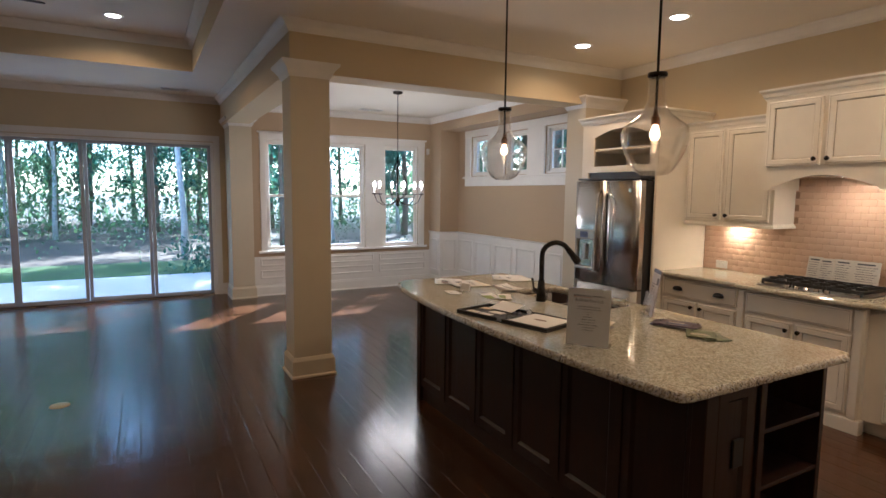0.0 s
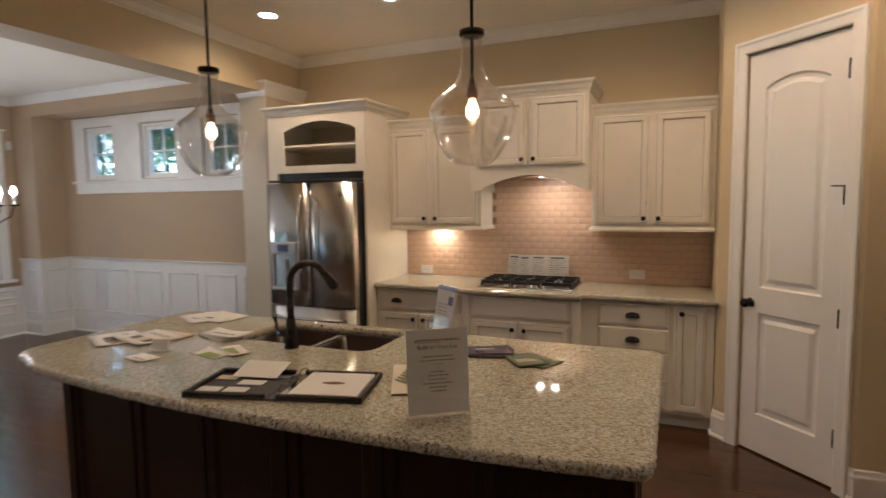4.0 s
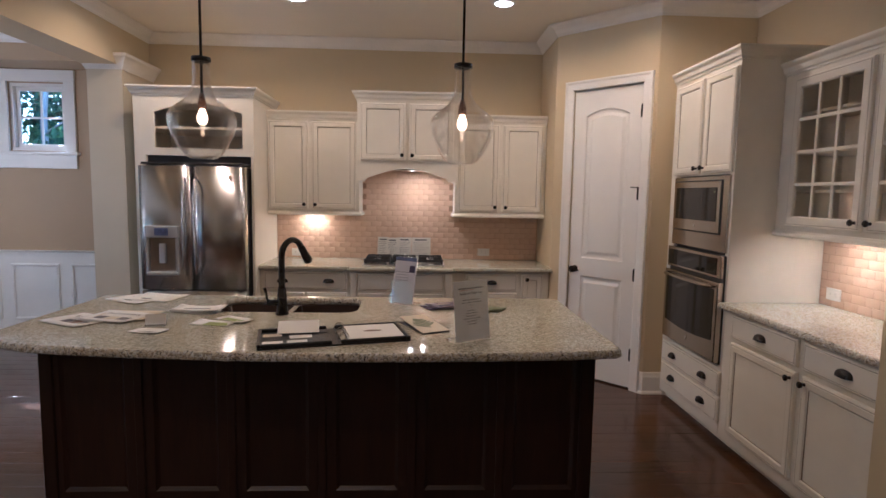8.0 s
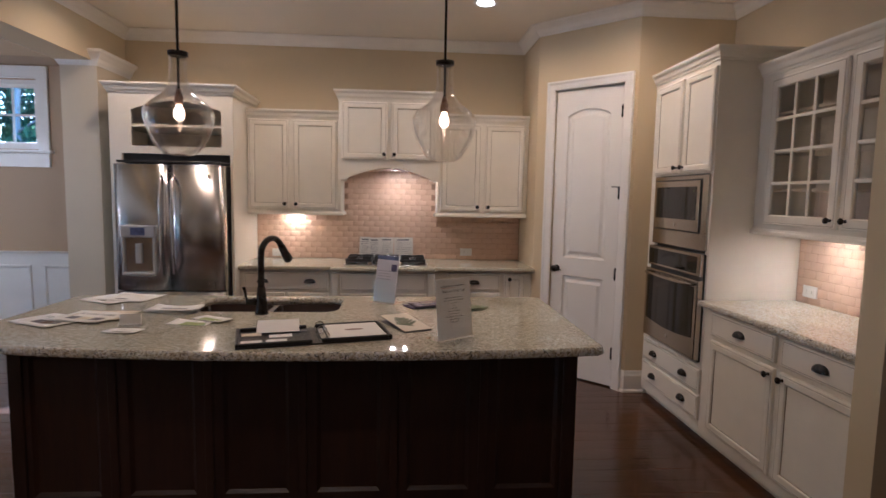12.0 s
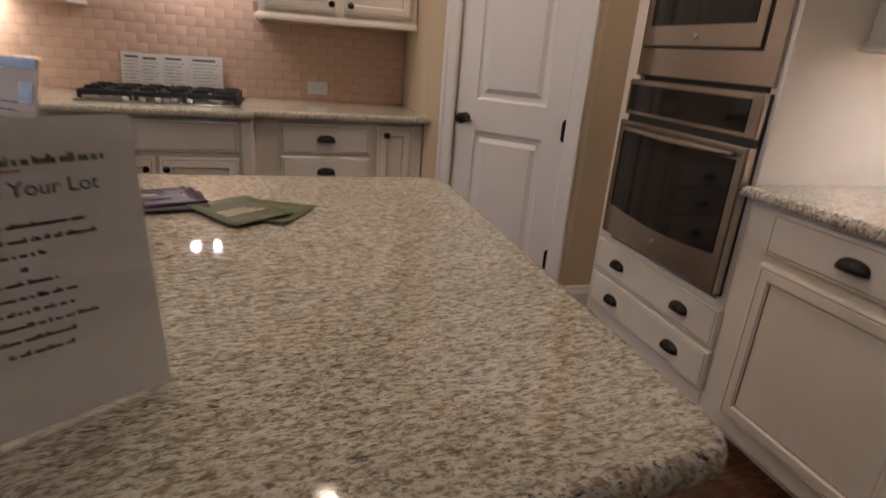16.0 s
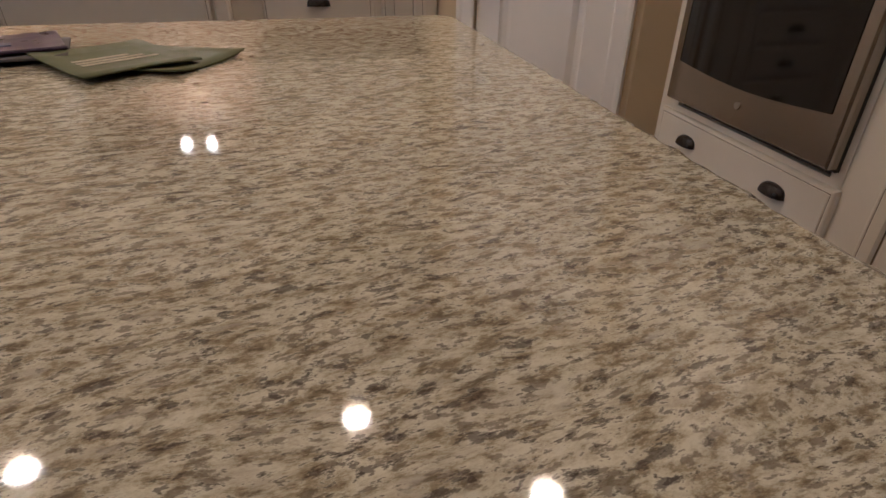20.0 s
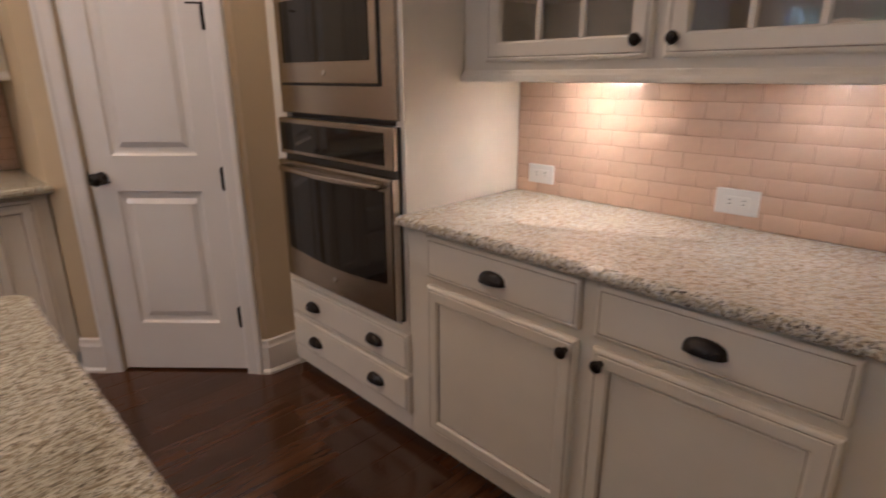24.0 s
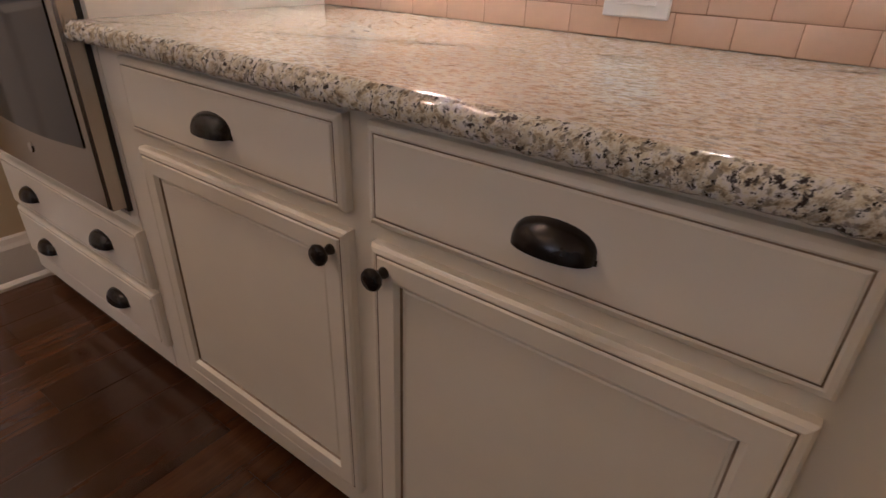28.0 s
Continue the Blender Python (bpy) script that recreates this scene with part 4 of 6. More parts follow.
part("shelf_back", box(0.02, w - 0.02, dp - 0.1, dp - 0.09, 1.862, 2.30), M_CABIN, c)
part("shelf", box(0.02, w - 0.02, 0.025, dp - 0.1, 2.06, 2.078), M_CAB, c)
own = bmesh.new()
n0, n1 = 0.17, w - 0.09
hole = [(n0, 1.90), (n1, 1.90)]
for k in range(13):
    u = k / 12
    hole.append((n1 + (n0 - n1) * u, 2.19 + 0.075 * math.sin(math.pi * u) ** 0.9))
f0 = [own.verts.new((x, 0, z)) for x, z in ((0, 1.84), (w, 1.84), (w, 2.335), (0, 2.335))]
e = [own.edges.new((f0[i], f0[(i + 1) % 4])) for i in range(4)]
h0 = [own.verts.new((x, 0, z)) for x, z in hole]
h1 = [own.verts.new((x, 0.02, z)) for x, z in hole]
e += [own.edges.new((h0[i], h0[(i + 1) % len(h0)])) for i in range(len(h0))]
for i in range(len(h0)):
    j = (i + 1) % len(h0)
    own.faces.new((h0[i], h0[j], h1[j], h1[i]))
bmesh.ops.triangle_fill(own, edges=e, use_beauty=True, normal=(0, -1, 0))
part("face_frame", own, M_CAB, c, "cream face frame with an arched opening")
cab_crown(w, dp - 0.01, 2.325, c)

# ---- refrigerator ----
c = thing("refrigerator", "stainless french-door refrigerator with a water dispenser", "refrigerator", (4.35, 4.462, 0), -90)
w = 0.845
part("cabinet_shell", box(0.01, w - 0.01, 0.075, 0.85, 0.02, 1.745, 0.004), M_BLACK, c)


def bowed(x0, x1, z0, z1, bow=0.016, n=10):
    own = bmesh.new()
    rows = []
    for k in range(n + 1):
        u = k / n
        x = x0 + (x1 - x0) * u
        edge = min(u, 1 - u) * (x1 - x0)
        y = -bow * (1 - (2 * u - 1) ** 2) + (0.012 * (1 - edge / 0.012) ** 2 if edge < 0.012 else 0)
        rows.append([own.verts.new((x, y, z0)), own.verts.new((x, y, z1)), own.verts.new((x, 0.07, z1)), own.verts.new((x, 0.07, z0))])
    for p, q in zip(rows, rows[1:]):
        for i in range(4):
            own.faces.new((p[i], q[i], q[(i + 1) % 4], p[(i + 1) % 4])).smooth = i == 0
    own.faces.new(rows[0])
    own.faces.new(rows[-1][::-1])
    bmesh.ops.recalc_face_normals(own, faces=own.faces[:])
    return own


d1 = part("door", bowed(0.0, w / 2 - 0.003, 0.74, 1.745), M_STEEL, c, "stainless door with dispenser")
d2 = part("door", bowed(w / 2 + 0.003, w, 0.74, 1.745), M_STEEL, c, "stainless door")
dr = part("freezer_drawer", bowed(0.0, w, 0.06, 0.73), M_STEEL, c, "stainless freezer drawer")
for x, par in ((w / 2 - 0.045, d1), (w / 2 + 0.045, d2)):
    part("handle", tube([(x, -0.012, 0.86), (x, -0.055, 0.89), (x, -0.068, 1.05), (x, -0.072, 1.25), (x, -0.068, 1.45), (x, -0.055, 1.62), (x, -0.012, 1.65)], 0.013, 10), M_STEEL, par, "curved stainless handle", True)
part("handle", tube([(0.09, -0.012, 0.64), (0.10, -0.06, 0.64), (w / 2, -0.072, 0.64), (w - 0.10, -0.06, 0.64), (w - 0.09, -0.012, 0.64)], 0.013, 10), M_STEEL, dr, "stainless bar handle", True)
dp_ = part("dispenser_panel", box(0.055, 0.325, -0.044, 0.0, 1.165, 1.265, 0.012, seg=2), M_SILVER, d1, "bright dispenser control panel")
part("display", box(0.135, 0.245, -0.0455, -0.043, 1.185, 1.245, 0.002), M_BLUE, dp_, "blue lit display")
for a in (0.06, 0.295):
    part("dispenser_side", box(a, a + 0.022, -0.036, 0.0, 0.875, 1.166, 0.006), M_SILVER, d1)
part("dispenser_recess", box(0.082, 0.295, -0.016, 0.0, 0.89, 1.165, 0.004), M_STEELH, d1, "dark dispenser recess")
part("dispenser_lever", box(0.165, 0.215, -0.040, -0.014, 0.96, 1.12, 0.006), M_SILVER, d1, "bright dispenser lever")
part("dispenser_tray", box(0.06, 0.317, -0.046, -0.006, 0.862, 0.890, 0.008), M_SILVER, d1)
part("badge", moved(lathe([(0, 0), (0.017, 0), (0.015, 0.003), (0, 0.003)], 16), pose(w - 0.11, -0.0125, 1.66, 90)), M_CHROME, d2, "round metal badge")
part("hinge_cover", box(0.02, w - 0.02, 0.01, 0.3, 1.757, 1.775, 0.004), M_BLACK, c)
# Black sheet drawn for the shade in the gap over the refrigerator.
part("gap_panel", box(-0.005, w + 0.005, 0.19, 0.21, 1.775, 1.838), M_BLACK, c)

# ---- counters ----
EDGE = [(0.012, 0.876), (0.003, 0.880), (0.0, 0.886), (0.0, 0.898), (0.003, 0.906), (0.008, 0.911), (0.016, 0.914)]
CX = 4.60
out = [(XE + 0.016, 1.011), (XE + 0.016, 3.604), (CX, 3.604), (CX, 2.83), (CX - 0.008, 2.815), (CX - 0.055, 2.80), (CX - 0.055, 1.90), (CX - 0.008, 1.885), (CX, 1.87), (CX, 1.011)]
tagged(part("range_counter", loops(out, EDGE), M_GRANITE), "polished speckled cream granite worktop along the range wall", "worktop")
SX0, SX1 = 1.737, 3.118
tagged(part("side_counter", rough_slab([(SX0 - 0.018, YS - 0.016), (SX1 + 0.016, YS - 0.016), (SX1 + 0.016, 0.316), (SX0 - 0.018, 0.316)], EDGE, 0.009, 0.0018, 3), [M_GRANITE_LIT, M_GRANITE_E]), "polished speckled cream granite worktop of the side counter", "worktop")

# ---- side wall: base cabinet, oven tower, glass cabinet ----
SW = SX1 - SX0
c = thing("base_cabinet", "cream base cabinet with two drawers above two doors", "cabinet", (SX1, FY, 0), 180)
carcass(SW, DS, 0.055, ZU, c)
part("toe_kick", box(0.0, SW, 0.05, DS, 0.0, 0.054), M_CAB, c)
x1, x2, x3, x4 = 0.110, 0.692, 0.738, 1.284
cab_drawer(x1, x2, 0.72, 0.862, c)
cab_drawer(x3, x4, 0.72, 0.862, c)
cab_door(x1, x2, 0.125, 0.69, c, (x2 - 0.03, 0.655))
cab_door(x3, x4, 0.125, 0.69, c, (x3 + 0.03, 0.655))

TXR, TXL = 3.12, 3.965
c = thing("oven_cabinet", "tall cream oven cabinet with two doors above and drawers below", "cabinet", (TXL, FY, 0), 180)
w = TXL - TXR
dp = FY - YS - 0.002
ax0, ax1 = TXL - 3.880, TXL - 3.140
part("lower_case", box(0, w, 0.0, dp, 0.055, 0.485), M_CAB, c)
part("side_stile", box(0, ax0 + 0.02, 0, dp, 0.485, 1.712), M_CAB, c)
part("side_stile", box(ax1 - 0.02, w, 0, dp, 0.485, 1.712), M_CAB, c)
part("upper_case", box(0, w, 0, dp, 1.712, 2.405), M_CAB, c)
part("inner_back", box(ax0 + 0.02, ax1 - 0.02, 0.02, 0.04, 0.485, 1.712), M_BLACK, c)
part("toe_kick", box(0.0, w, 0.05, dp, 0.0, 0.054), M_CAB, c)
for za, zb in ((0.31, 0.465), (0.135, 0.295)):
    cab_drawer(ax0 - 0.05, ax1 + 0.03, za, zb, c, (TXL - 3.738, TXL - 3.303))
m_ = (ax0 + ax1) / 2
cab_door(ax0 - 0.03, m_ - 0.018, 1.722, 2.36, c, (m_ - 0.045, 1.762))
cab_door(m_ + 0.018, ax1 + 0.01, 1.722, 2.36, c, (m_ + 0.045, 1.762))
cab_crown(w, dp - 0.01, 2.395, c, False, True)
tagged(part("cabinet_filler", box(TXL + 0.001, D0.x - 0.001, 0.20, 0.255, 0.0, 2.40), M_CAB), "cream filler strip beside the oven cabinet", "filler", kind="structure")


def appliance(name, label):
    return thing(name, label, name.replace("_", " "), (TXL, FY, 0), 180)


c = appliance("wall_oven", "stainless built-in wall oven with black glass door")
oz0, oz1 = 0.505, 1.20
part("trim_frame", box(ax0, ax1, -0.012, 0.018, oz0, oz1, 0.002), M_BLACK, c)
ctl = part("control_panel", box(ax0, ax1, -0.034, -0.012, 1.055, oz1, 0.004), M_STEELH, c, "stainless control panel")
part("display", box(ax0 + 0.02, ax1 - 0.05, -0.037, -0.034, 1.072, 1.18, 0.001), M_BLACKGLASS, ctl, "black glass display")
od = part("oven_door", panel(ax0, ax1, oz0 + 0.012, 1.03, [(0, 0), (0, 0.03), (0.006, 0.036), (0.01, 0.036)], -0.012), M_STEELH, c, "stainless oven door")
own = bmesh.new()
gl = [(ax0 + 0.04, 0.985)] + [(ax0 + 0.04 + (ax1 - ax0 - 0.08) * k / 12, 0.655 - 0.022 * math.sin(math.pi * k / 12)) for k in range(13)] + [(ax1 - 0.04, 0.985)]
a_, b_ = [own.verts.new((x, -0.0505, z)) for x, z in gl], [own.verts.new((x, -0.048, z)) for x, z in gl]
own.faces.new(a_)
for i in range(len(gl)):
    own.faces.new((a_[i], a_[(i + 1) % len(gl)], b_[(i + 1) % len(gl)], b_[i]))
bmesh.ops.recalc_face_normals(own, faces=own.faces[:])
part("oven_glass", own, M_BLACKGLASS, od, "black oven window")
part("handle", tube([(ax0 + 0.055, -0.045, 1.003), (ax0 + 0.057, -0.072, 1.003), (ax0 + 0.08, -0.082, 1.003), (m_, -0.092, 1.001), (ax1 - 0.08, -0.082, 1.003), (ax1 - 0.057, -0.072, 1.003), (ax1 - 0.055, -0.045, 1.003)], 0.011, 10), M_STEELH, od, "curved stainless handle", True)
part("badge", moved(lathe([(0, 0), (0.014, 0), (0.012, 0.003), (0, 0.003)], 16), pose(m_, -0.048, 0.585, 90)), M_CHROME, od, "round metal badge")

c = appliance("microwave", "stainless built-in microwave oven with trim frame")
mz0, mz1 = 1.218, 1.705
part("trim_frame", panel(ax0, ax1, mz0, mz1, [(0, 0), (0, 0.026), (0.004, 0.03), (0.008, 0.03)], 0.018), M_STEELH, c, "stainless trim frame")
my0, my1, mx0, mx1 = 1.335, 1.67, ax0 + 0.03, ax1 - 0.085
mb = part("microwave_door", panel(mx0, mx1, my0, my1, [(0, 0), (0, 0.007), (0.003, 0.010), (0.006, 0.010)], -0.0122), M_STEELH, c, "stainless microwave door")
# Black plate behind the door draws the shade of the gap around it.
part("door_gap", box(mx0 - 0.009, mx1 + 0.009, -0.0135, -0.012, my0 - 0.009, my1 + 0.009), M_BLACK, c)
part("microwave_window", box(mx0 + 0.032, mx1 - 0.040, -0.0250, -0.0222, my0 + 0.075, my1 - 0.04, 0.001), M_BLACKGLASS, mb, "black glass window and controls")
part("badge", moved(lathe([(0, 0), (0.012, 0), (0.010, 0.003), (0, 0.003)], 16), pose((mx0 + mx1) / 2, -0.0222, my0 + 0.037, 90)), M_CHROME, mb, "round metal badge")
part("display", box(mx1 - 0.075, mx1 - 0.055, -0.0258, -0.0250, my1 - 0.075, my1 - 0.064), M_GREEN, mb, "small green display")

# glass-door wall cabinet
GY = -0.004
c = thing("glass_cabinet", "cream wall cabinet with two mullioned glass doors", "cabinet", (SX1, GY, 0), 180)
dp = GY - YS - 0.002
for a in ((0, 0.10, 0.0, dp, 1.37, 2.30), (SW - 0.115, SW, 0.0, dp, 1.37, 2.30), (0.10, SW - 0.115, 0, dp, 1.37, 1.39), (0.10, SW - 0.115, 0, dp, 2.28, 2.30), (0.65, 0.74, 0, 0.03, 1.39, 2.28), (0.10, 0.65, 0, 0.02, 1.39, 1.43), (0.74, SW - 0.115, 0, 0.02, 1.39, 1.43), (0.10, 0.65, 0, 0.02, 2.235, 2.28), (0.74, SW - 0.115, 0, 0.02, 2.235, 2.28)):
    part("case_board", box(*a), M_CAB, c)
part("back_panel", box(0.10, SW - 0.115, dp - 0.012, dp, 1.39, 2.28), M_CABIN, c)
for z in (1.60, 1.82, 2.05):
    part("shelf", box(0.101, SW - 0.116, 0.04, dp - 0.013, z, z + 0.016), M_CABIN, c)


def glass_door(x0, x1, z0, z1, parent, kx, cols=3, rows=4):
    prof = [(0, 0), (0, 0.013), (0.004, 0.018), (0.010, 0.020), (0.0125, 0.0185), (0.0145, 0.0185), (0.017, 0.021), (0.054, 0.021), (0.060, 0.012), (0.060, 0.002)]
    s = panel(x0, x1, z0, z1, prof, glaze=(4,))
    s.faces.ensure_lookup_table()
    bmesh.ops.delete(s, geom=s.faces[-2:], context="FACES_ONLY")
    d = part("glass_door", s, CABM, parent, "cream glazed door frame")
    ix0, ix1, iz0, iz1 = x0 + 0.058, x1 - 0.058, z0 + 0.058, z1 - 0.058
    bm = bmesh.new()
    for k in range(1, cols):
        x = ix0 + (ix1 - ix0) * k / cols
        box(x - 0.009, x + 0.009, -0.018, -0.004, iz0, iz1, 0.002, bm)
    for k in range(1, rows):
        z = iz0 + (iz1 - iz0) * k / rows
        box(ix0, ix1, -0.0172, -0.0048, z - 0.009, z + 0.009, 0.002, bm)
    part("muntins", bm, M_CAB, d)
    p = part("pane", box(ix0 - 0.004, ix1 + 0.004, -0.003, 0.0, iz0 - 0.004, iz1 + 0.004), M_GLASS, d)
    p.visible_shadow = False
    knob_at(kx, z0 + 0.045, d)


glass_door(0.11, 0.676, 1.403, 2.26, c, 0.645)
glass_door(0.712, SW - 0.125, 1.403, 2.26, c, 0.743)
cab_crown(SW, dp - 0.01, 2.29, c, False, False)
light_rail(SW, dp - 0.01, 1.340, c, False, False)

# ---- island ----
IY0, IY1, IX1 = 1.318, 4.09, 3.195
out = []


def bow_x(y):
    return 1.957 + (0.068 if y > 2.55 else 0.045) * (y - 2.55) ** 2


r = 0.06
out += [(bow_x(IY0) + r, IY0)] + [(x, y) for x, y in rounded(2.5, IX1, IY0, IY0 + 0.6, 0.06)[:7]]
out += rounded(2.5, IX1, IY1 - 0.6, IY1, 0.06)[7:14]
xa = bow_x(IY1)
out += [(xa + 0.16 - 0.16 * math.sin(radians(a)), IY1 - 0.16 + 0.16 * math.cos(radians(a))) for a in range(0, 91, 15)]
out += [(bow_x(y), y) for y in [IY1 - 0.16 - (IY1 - 0.16 - IY0 - r) * k / 16 for k in range(1, 16)]]
xb = bow_x(IY0)
out += [(xb + r - r * math.cos(radians(a)), IY0 + r - r * math.sin(radians(a))) for a in range(0, 90, 15)]
SINK = [rounded(2.712, 3.135, 2.935, 3.325, 0.08, 5), rounded(2.712, 3.135, 2.515, 2.905, 0.08, 5)]
CUTOUT = rounded(2.722, 3.125, 2.525, 3.315, 0.08, 6)
tagged(part("island_worktop", rough_slab(out, EDGE, 0.012, 0.0011, 4, [CUTOUT]), [M_GRANITE, M_GRANITE_E]), "polished speckled cream granite island worktop with bowed edge", "worktop")

BX, BY_0, BY_1, BXE = 2.27, 1.396, 3.85, 3.125
isl = thing("island_cabinet", "dark espresso wood island base with panelled back and open shelves", "island", ((BX + BXE) / 2, (BY_0 + BY_1) / 2, 0))
ox, oy = (BX + BXE) / 2, (BY_0 + BY_1) / 2
SH0 = 2.62            # start of the open shelves on the short end
bm = bmesh.new()
box(BX - ox, SH0 - ox, BY_0 - oy, BY_1 - oy, 0.0, ZU, bm=bm)
box(SH0 - ox, BXE - ox, BY_0 + 0.30 - oy, 2.50 - oy, 0.0, ZU, bm=bm)
box(SH0 - ox, BXE - ox, 3.34 - oy, BY_1 - oy, 0.0, ZU, bm=bm)
box(SH0 - ox, BXE - ox, 2.50 - oy, 3.34 - oy, 0.0, 0.62, bm=bm)
box(BXE - 0.02 - ox, BXE - ox, 2.50 - oy, 3.34 - oy, 0.62, ZU, bm=bm)
part("carcass", bm, M_ISLAND, isl)
for z0, z1 in ((0.10, 0.12), (0.355, 0.375), (0.61, 0.63), (0.855, ZU)):
    part("shelf", box(SH0 - ox, BXE - 0.03 - ox, BY_0 + 0.004 - oy, BY_0 + 0.299 - oy, z0, z1, 0.002), M_ISLAND, isl)
part("shelf_side", box(BXE - 0.03 - ox, BXE - ox, BY_0 - oy, BY_0 + 0.299 - oy, 0.0, ZU, 0.002), M_ISLAND, isl)
part("shelf_stile", box(SH0 - 0.02 - ox, SH0 + 0.02 - ox, BY_0 - 0.016 - oy, BY_0 - oy, 0.10, ZU, 0.002), M_ISLAND, isl)
part("kick_board", box(SH0 - ox, BXE - 0.03 - ox, BY_0 - 0.001 - oy, BY_0 + 0.018 - oy, 0.0, 0.099), M_ISLAND, isl)
PANELP = [(0, 0), (0, 0.016), (0.004, 0.020), (0.058, 0.020), (0.064, 0.014), (0.074, 0.006), (0.078, 0.006)]
n = 6
for k in range(n):
    a, b = BY_1 - (BY_1 - BY_0) * k / n, BY_1 - (BY_1 - BY_0) * (k + 1) / n
    p = panel(0.004, a - b - 0.004, 0.12, ZU - 0.004, PANELP)
    part("back_panel", moved(p, pose(BX - ox, a - oy, 0, 0, 0, -90)), M_ISLAND, isl, "recessed dark wood panel")
for k in range(n + 1):
    y = BY_1 - (BY_1 - BY_0) * k / n
    part("stile", box(BX - 0.028 - ox, BX - 0.019 - ox, y - 0.018 - oy, y + 0.018 - oy, 0.12, ZU - 0.002, 0.002), M_ISLAND, isl)
pe = panel(0.05, SH0 - BX - 0.06, 0.12, ZU - 0.004, PANELP)
part("end_panel", moved(pe, pose(BX - ox, BY_0 - oy, 0)), M_ISLAND, isl)
part("corner_post", box(BX - 0.03 - ox, BX + 0.045 - ox, BY_0 - 0.024 - oy, BY_0 + 0.04 - oy, 0.0, ZU - 0.001, 0.004), M_ISLAND, isl)
part("corner_post", box(BX - 0.03 - ox, BX + 0.045 - ox, BY_1 - 0.04 - oy, BY_1 + 0.02 - oy, 0.0, ZU - 0.001, 0.004), M_ISLAND, isl)
part("skirt", sweep([(0.0005, 0), (0.045, 0), (0.045, 0.02), (0.038, 0.03), (0.034, 0.10), (0.026, 0.118), (0.0005, 0.12)], [(SH0 - ox, BY_0 - oy), (BX - ox, BY_0 - oy), (BX - ox, BY_1 - oy), (BXE - ox, BY_1 - oy)][::-1]), M_ISLAND, isl)
plate = part("outlet_plate", box(2.435 - ox, 2.505 - ox, BY_0 - 0.016 - oy, BY_0 - 0.006 - oy, 0.52, 0.64, 0.003), M_BLACK, isl, "black outlet plate")
# working side: doors facing the range
for k, (a, b) in enumerate(((BY_0 + 0.32, 1.95), (1.97, 2.48), (2.52, 2.92), (2.94, 3.34), (3.36, 3.90))):
    p = panel(0.0, b - a, 0.12, ZU - 0.02, PANELP)
    d = part("door", moved(p, pose(BXE - ox, a - oy, 0, 0, 0, 90)), M_ISLAND, isl, "dark wood door")

# ---- sink and faucet ----
sink = thing("sink", "stainless double-bowl undermount sink", "sink", (2.955, 2.94, 0.667))
part("flange", loops([(x - 2.955, y - 2.94) for x, y in rounded(2.69, 3.155, 2.495, 3.345, 0.09, 5)], [(0, 0.202), (0, 0.207)], bottom=False, holes=[[(x - 2.955, y - 2.94) for x, y in hole] for hole in SINK]), M_SINK, sink, "stainless rim and divider")
for hole in SINK:
    pts = [(x - 2.955, y - 2.94) for x, y in hole]
    bowl = loops(pts, [(0.03, 0.0), (0.008, 0.012), (0.002, 0.03), (-0.002, 0.19), (-0.006, 0.2)], top=False, bottom=True)
    bmesh.ops.reverse_faces(bowl, faces=bowl.faces[:])
    bo = part("bowl", bowl, M_SINK, sink, "stainless bowl", True)
    cx, cy = sum(p[0] for p in pts) / len(pts), sum(p[1] for p in pts) / len(pts)
    part("drain", moved(lathe([(0, 0.004), (0.02, 0.004), (0.03, 0.008), (0.045, 0.006), (0.045, 0.001)], 18), pose(cx, cy, 0)), M_CHROME, bo, "round metal drain", True)

fc = thing("faucet", "dark bronze gooseneck kitchen faucet with pull-down spray", "faucet", (2.672, 2.905, 0.914))
part("base", lathe([(0, 0), (0.034, 0), (0.034, 0.006), (0.030, 0.012), (0.028, 0.05), (0.026, 0.075), (0.020, 0.14), (0.0, 0.14)], 20), M_BRONZE, fc, "", True)
arc = [(0, 0, 0.12), (0, 0, 0.23), (0, 0, 0.30)] + [(0.085 - 0.085 * math.cos(radians(a)), -0.035 + 0.035 * math.cos(radians(a)), 0.30 + 0.085 * math.sin(radians(a))) for a in range(15, 151, 15)]
part("neck", tube(arc, 0.0165, 12), M_BRONZE, fc, "", True)
e0, e1 = Vector(arc[-1]), Vector(arc[-1]) + (Vector(arc[-1]) - Vector(arc[-2])).normalized() * 0.115
part("spray_head", tube([e0, e0.lerp(e1, 0.1), e0.lerp(e1, 0.35), e0.lerp(e1, 0.75), e0.lerp(e1, 0.95), e1], [0.017, 0.020, 0.020, 0.025, 0.026, 0.022], 14), M_BRONZE, fc, "", True)
hd = part("handle", tube([(0, 0.015, 0.062), (0, 0.075, 0.062)], [0.017, 0.016], 12), M_BRONZE, fc, "", True)
part("lever", tube([(0, 0.065, 0.062), (-0.004, 0.078, 0.085), (-0.006, 0.080, 0.115), (-0.008, 0.088, 0.14)], [0.008, 0.007, 0.007, 0.009], 8), M_BRONZE, hd, "", True)


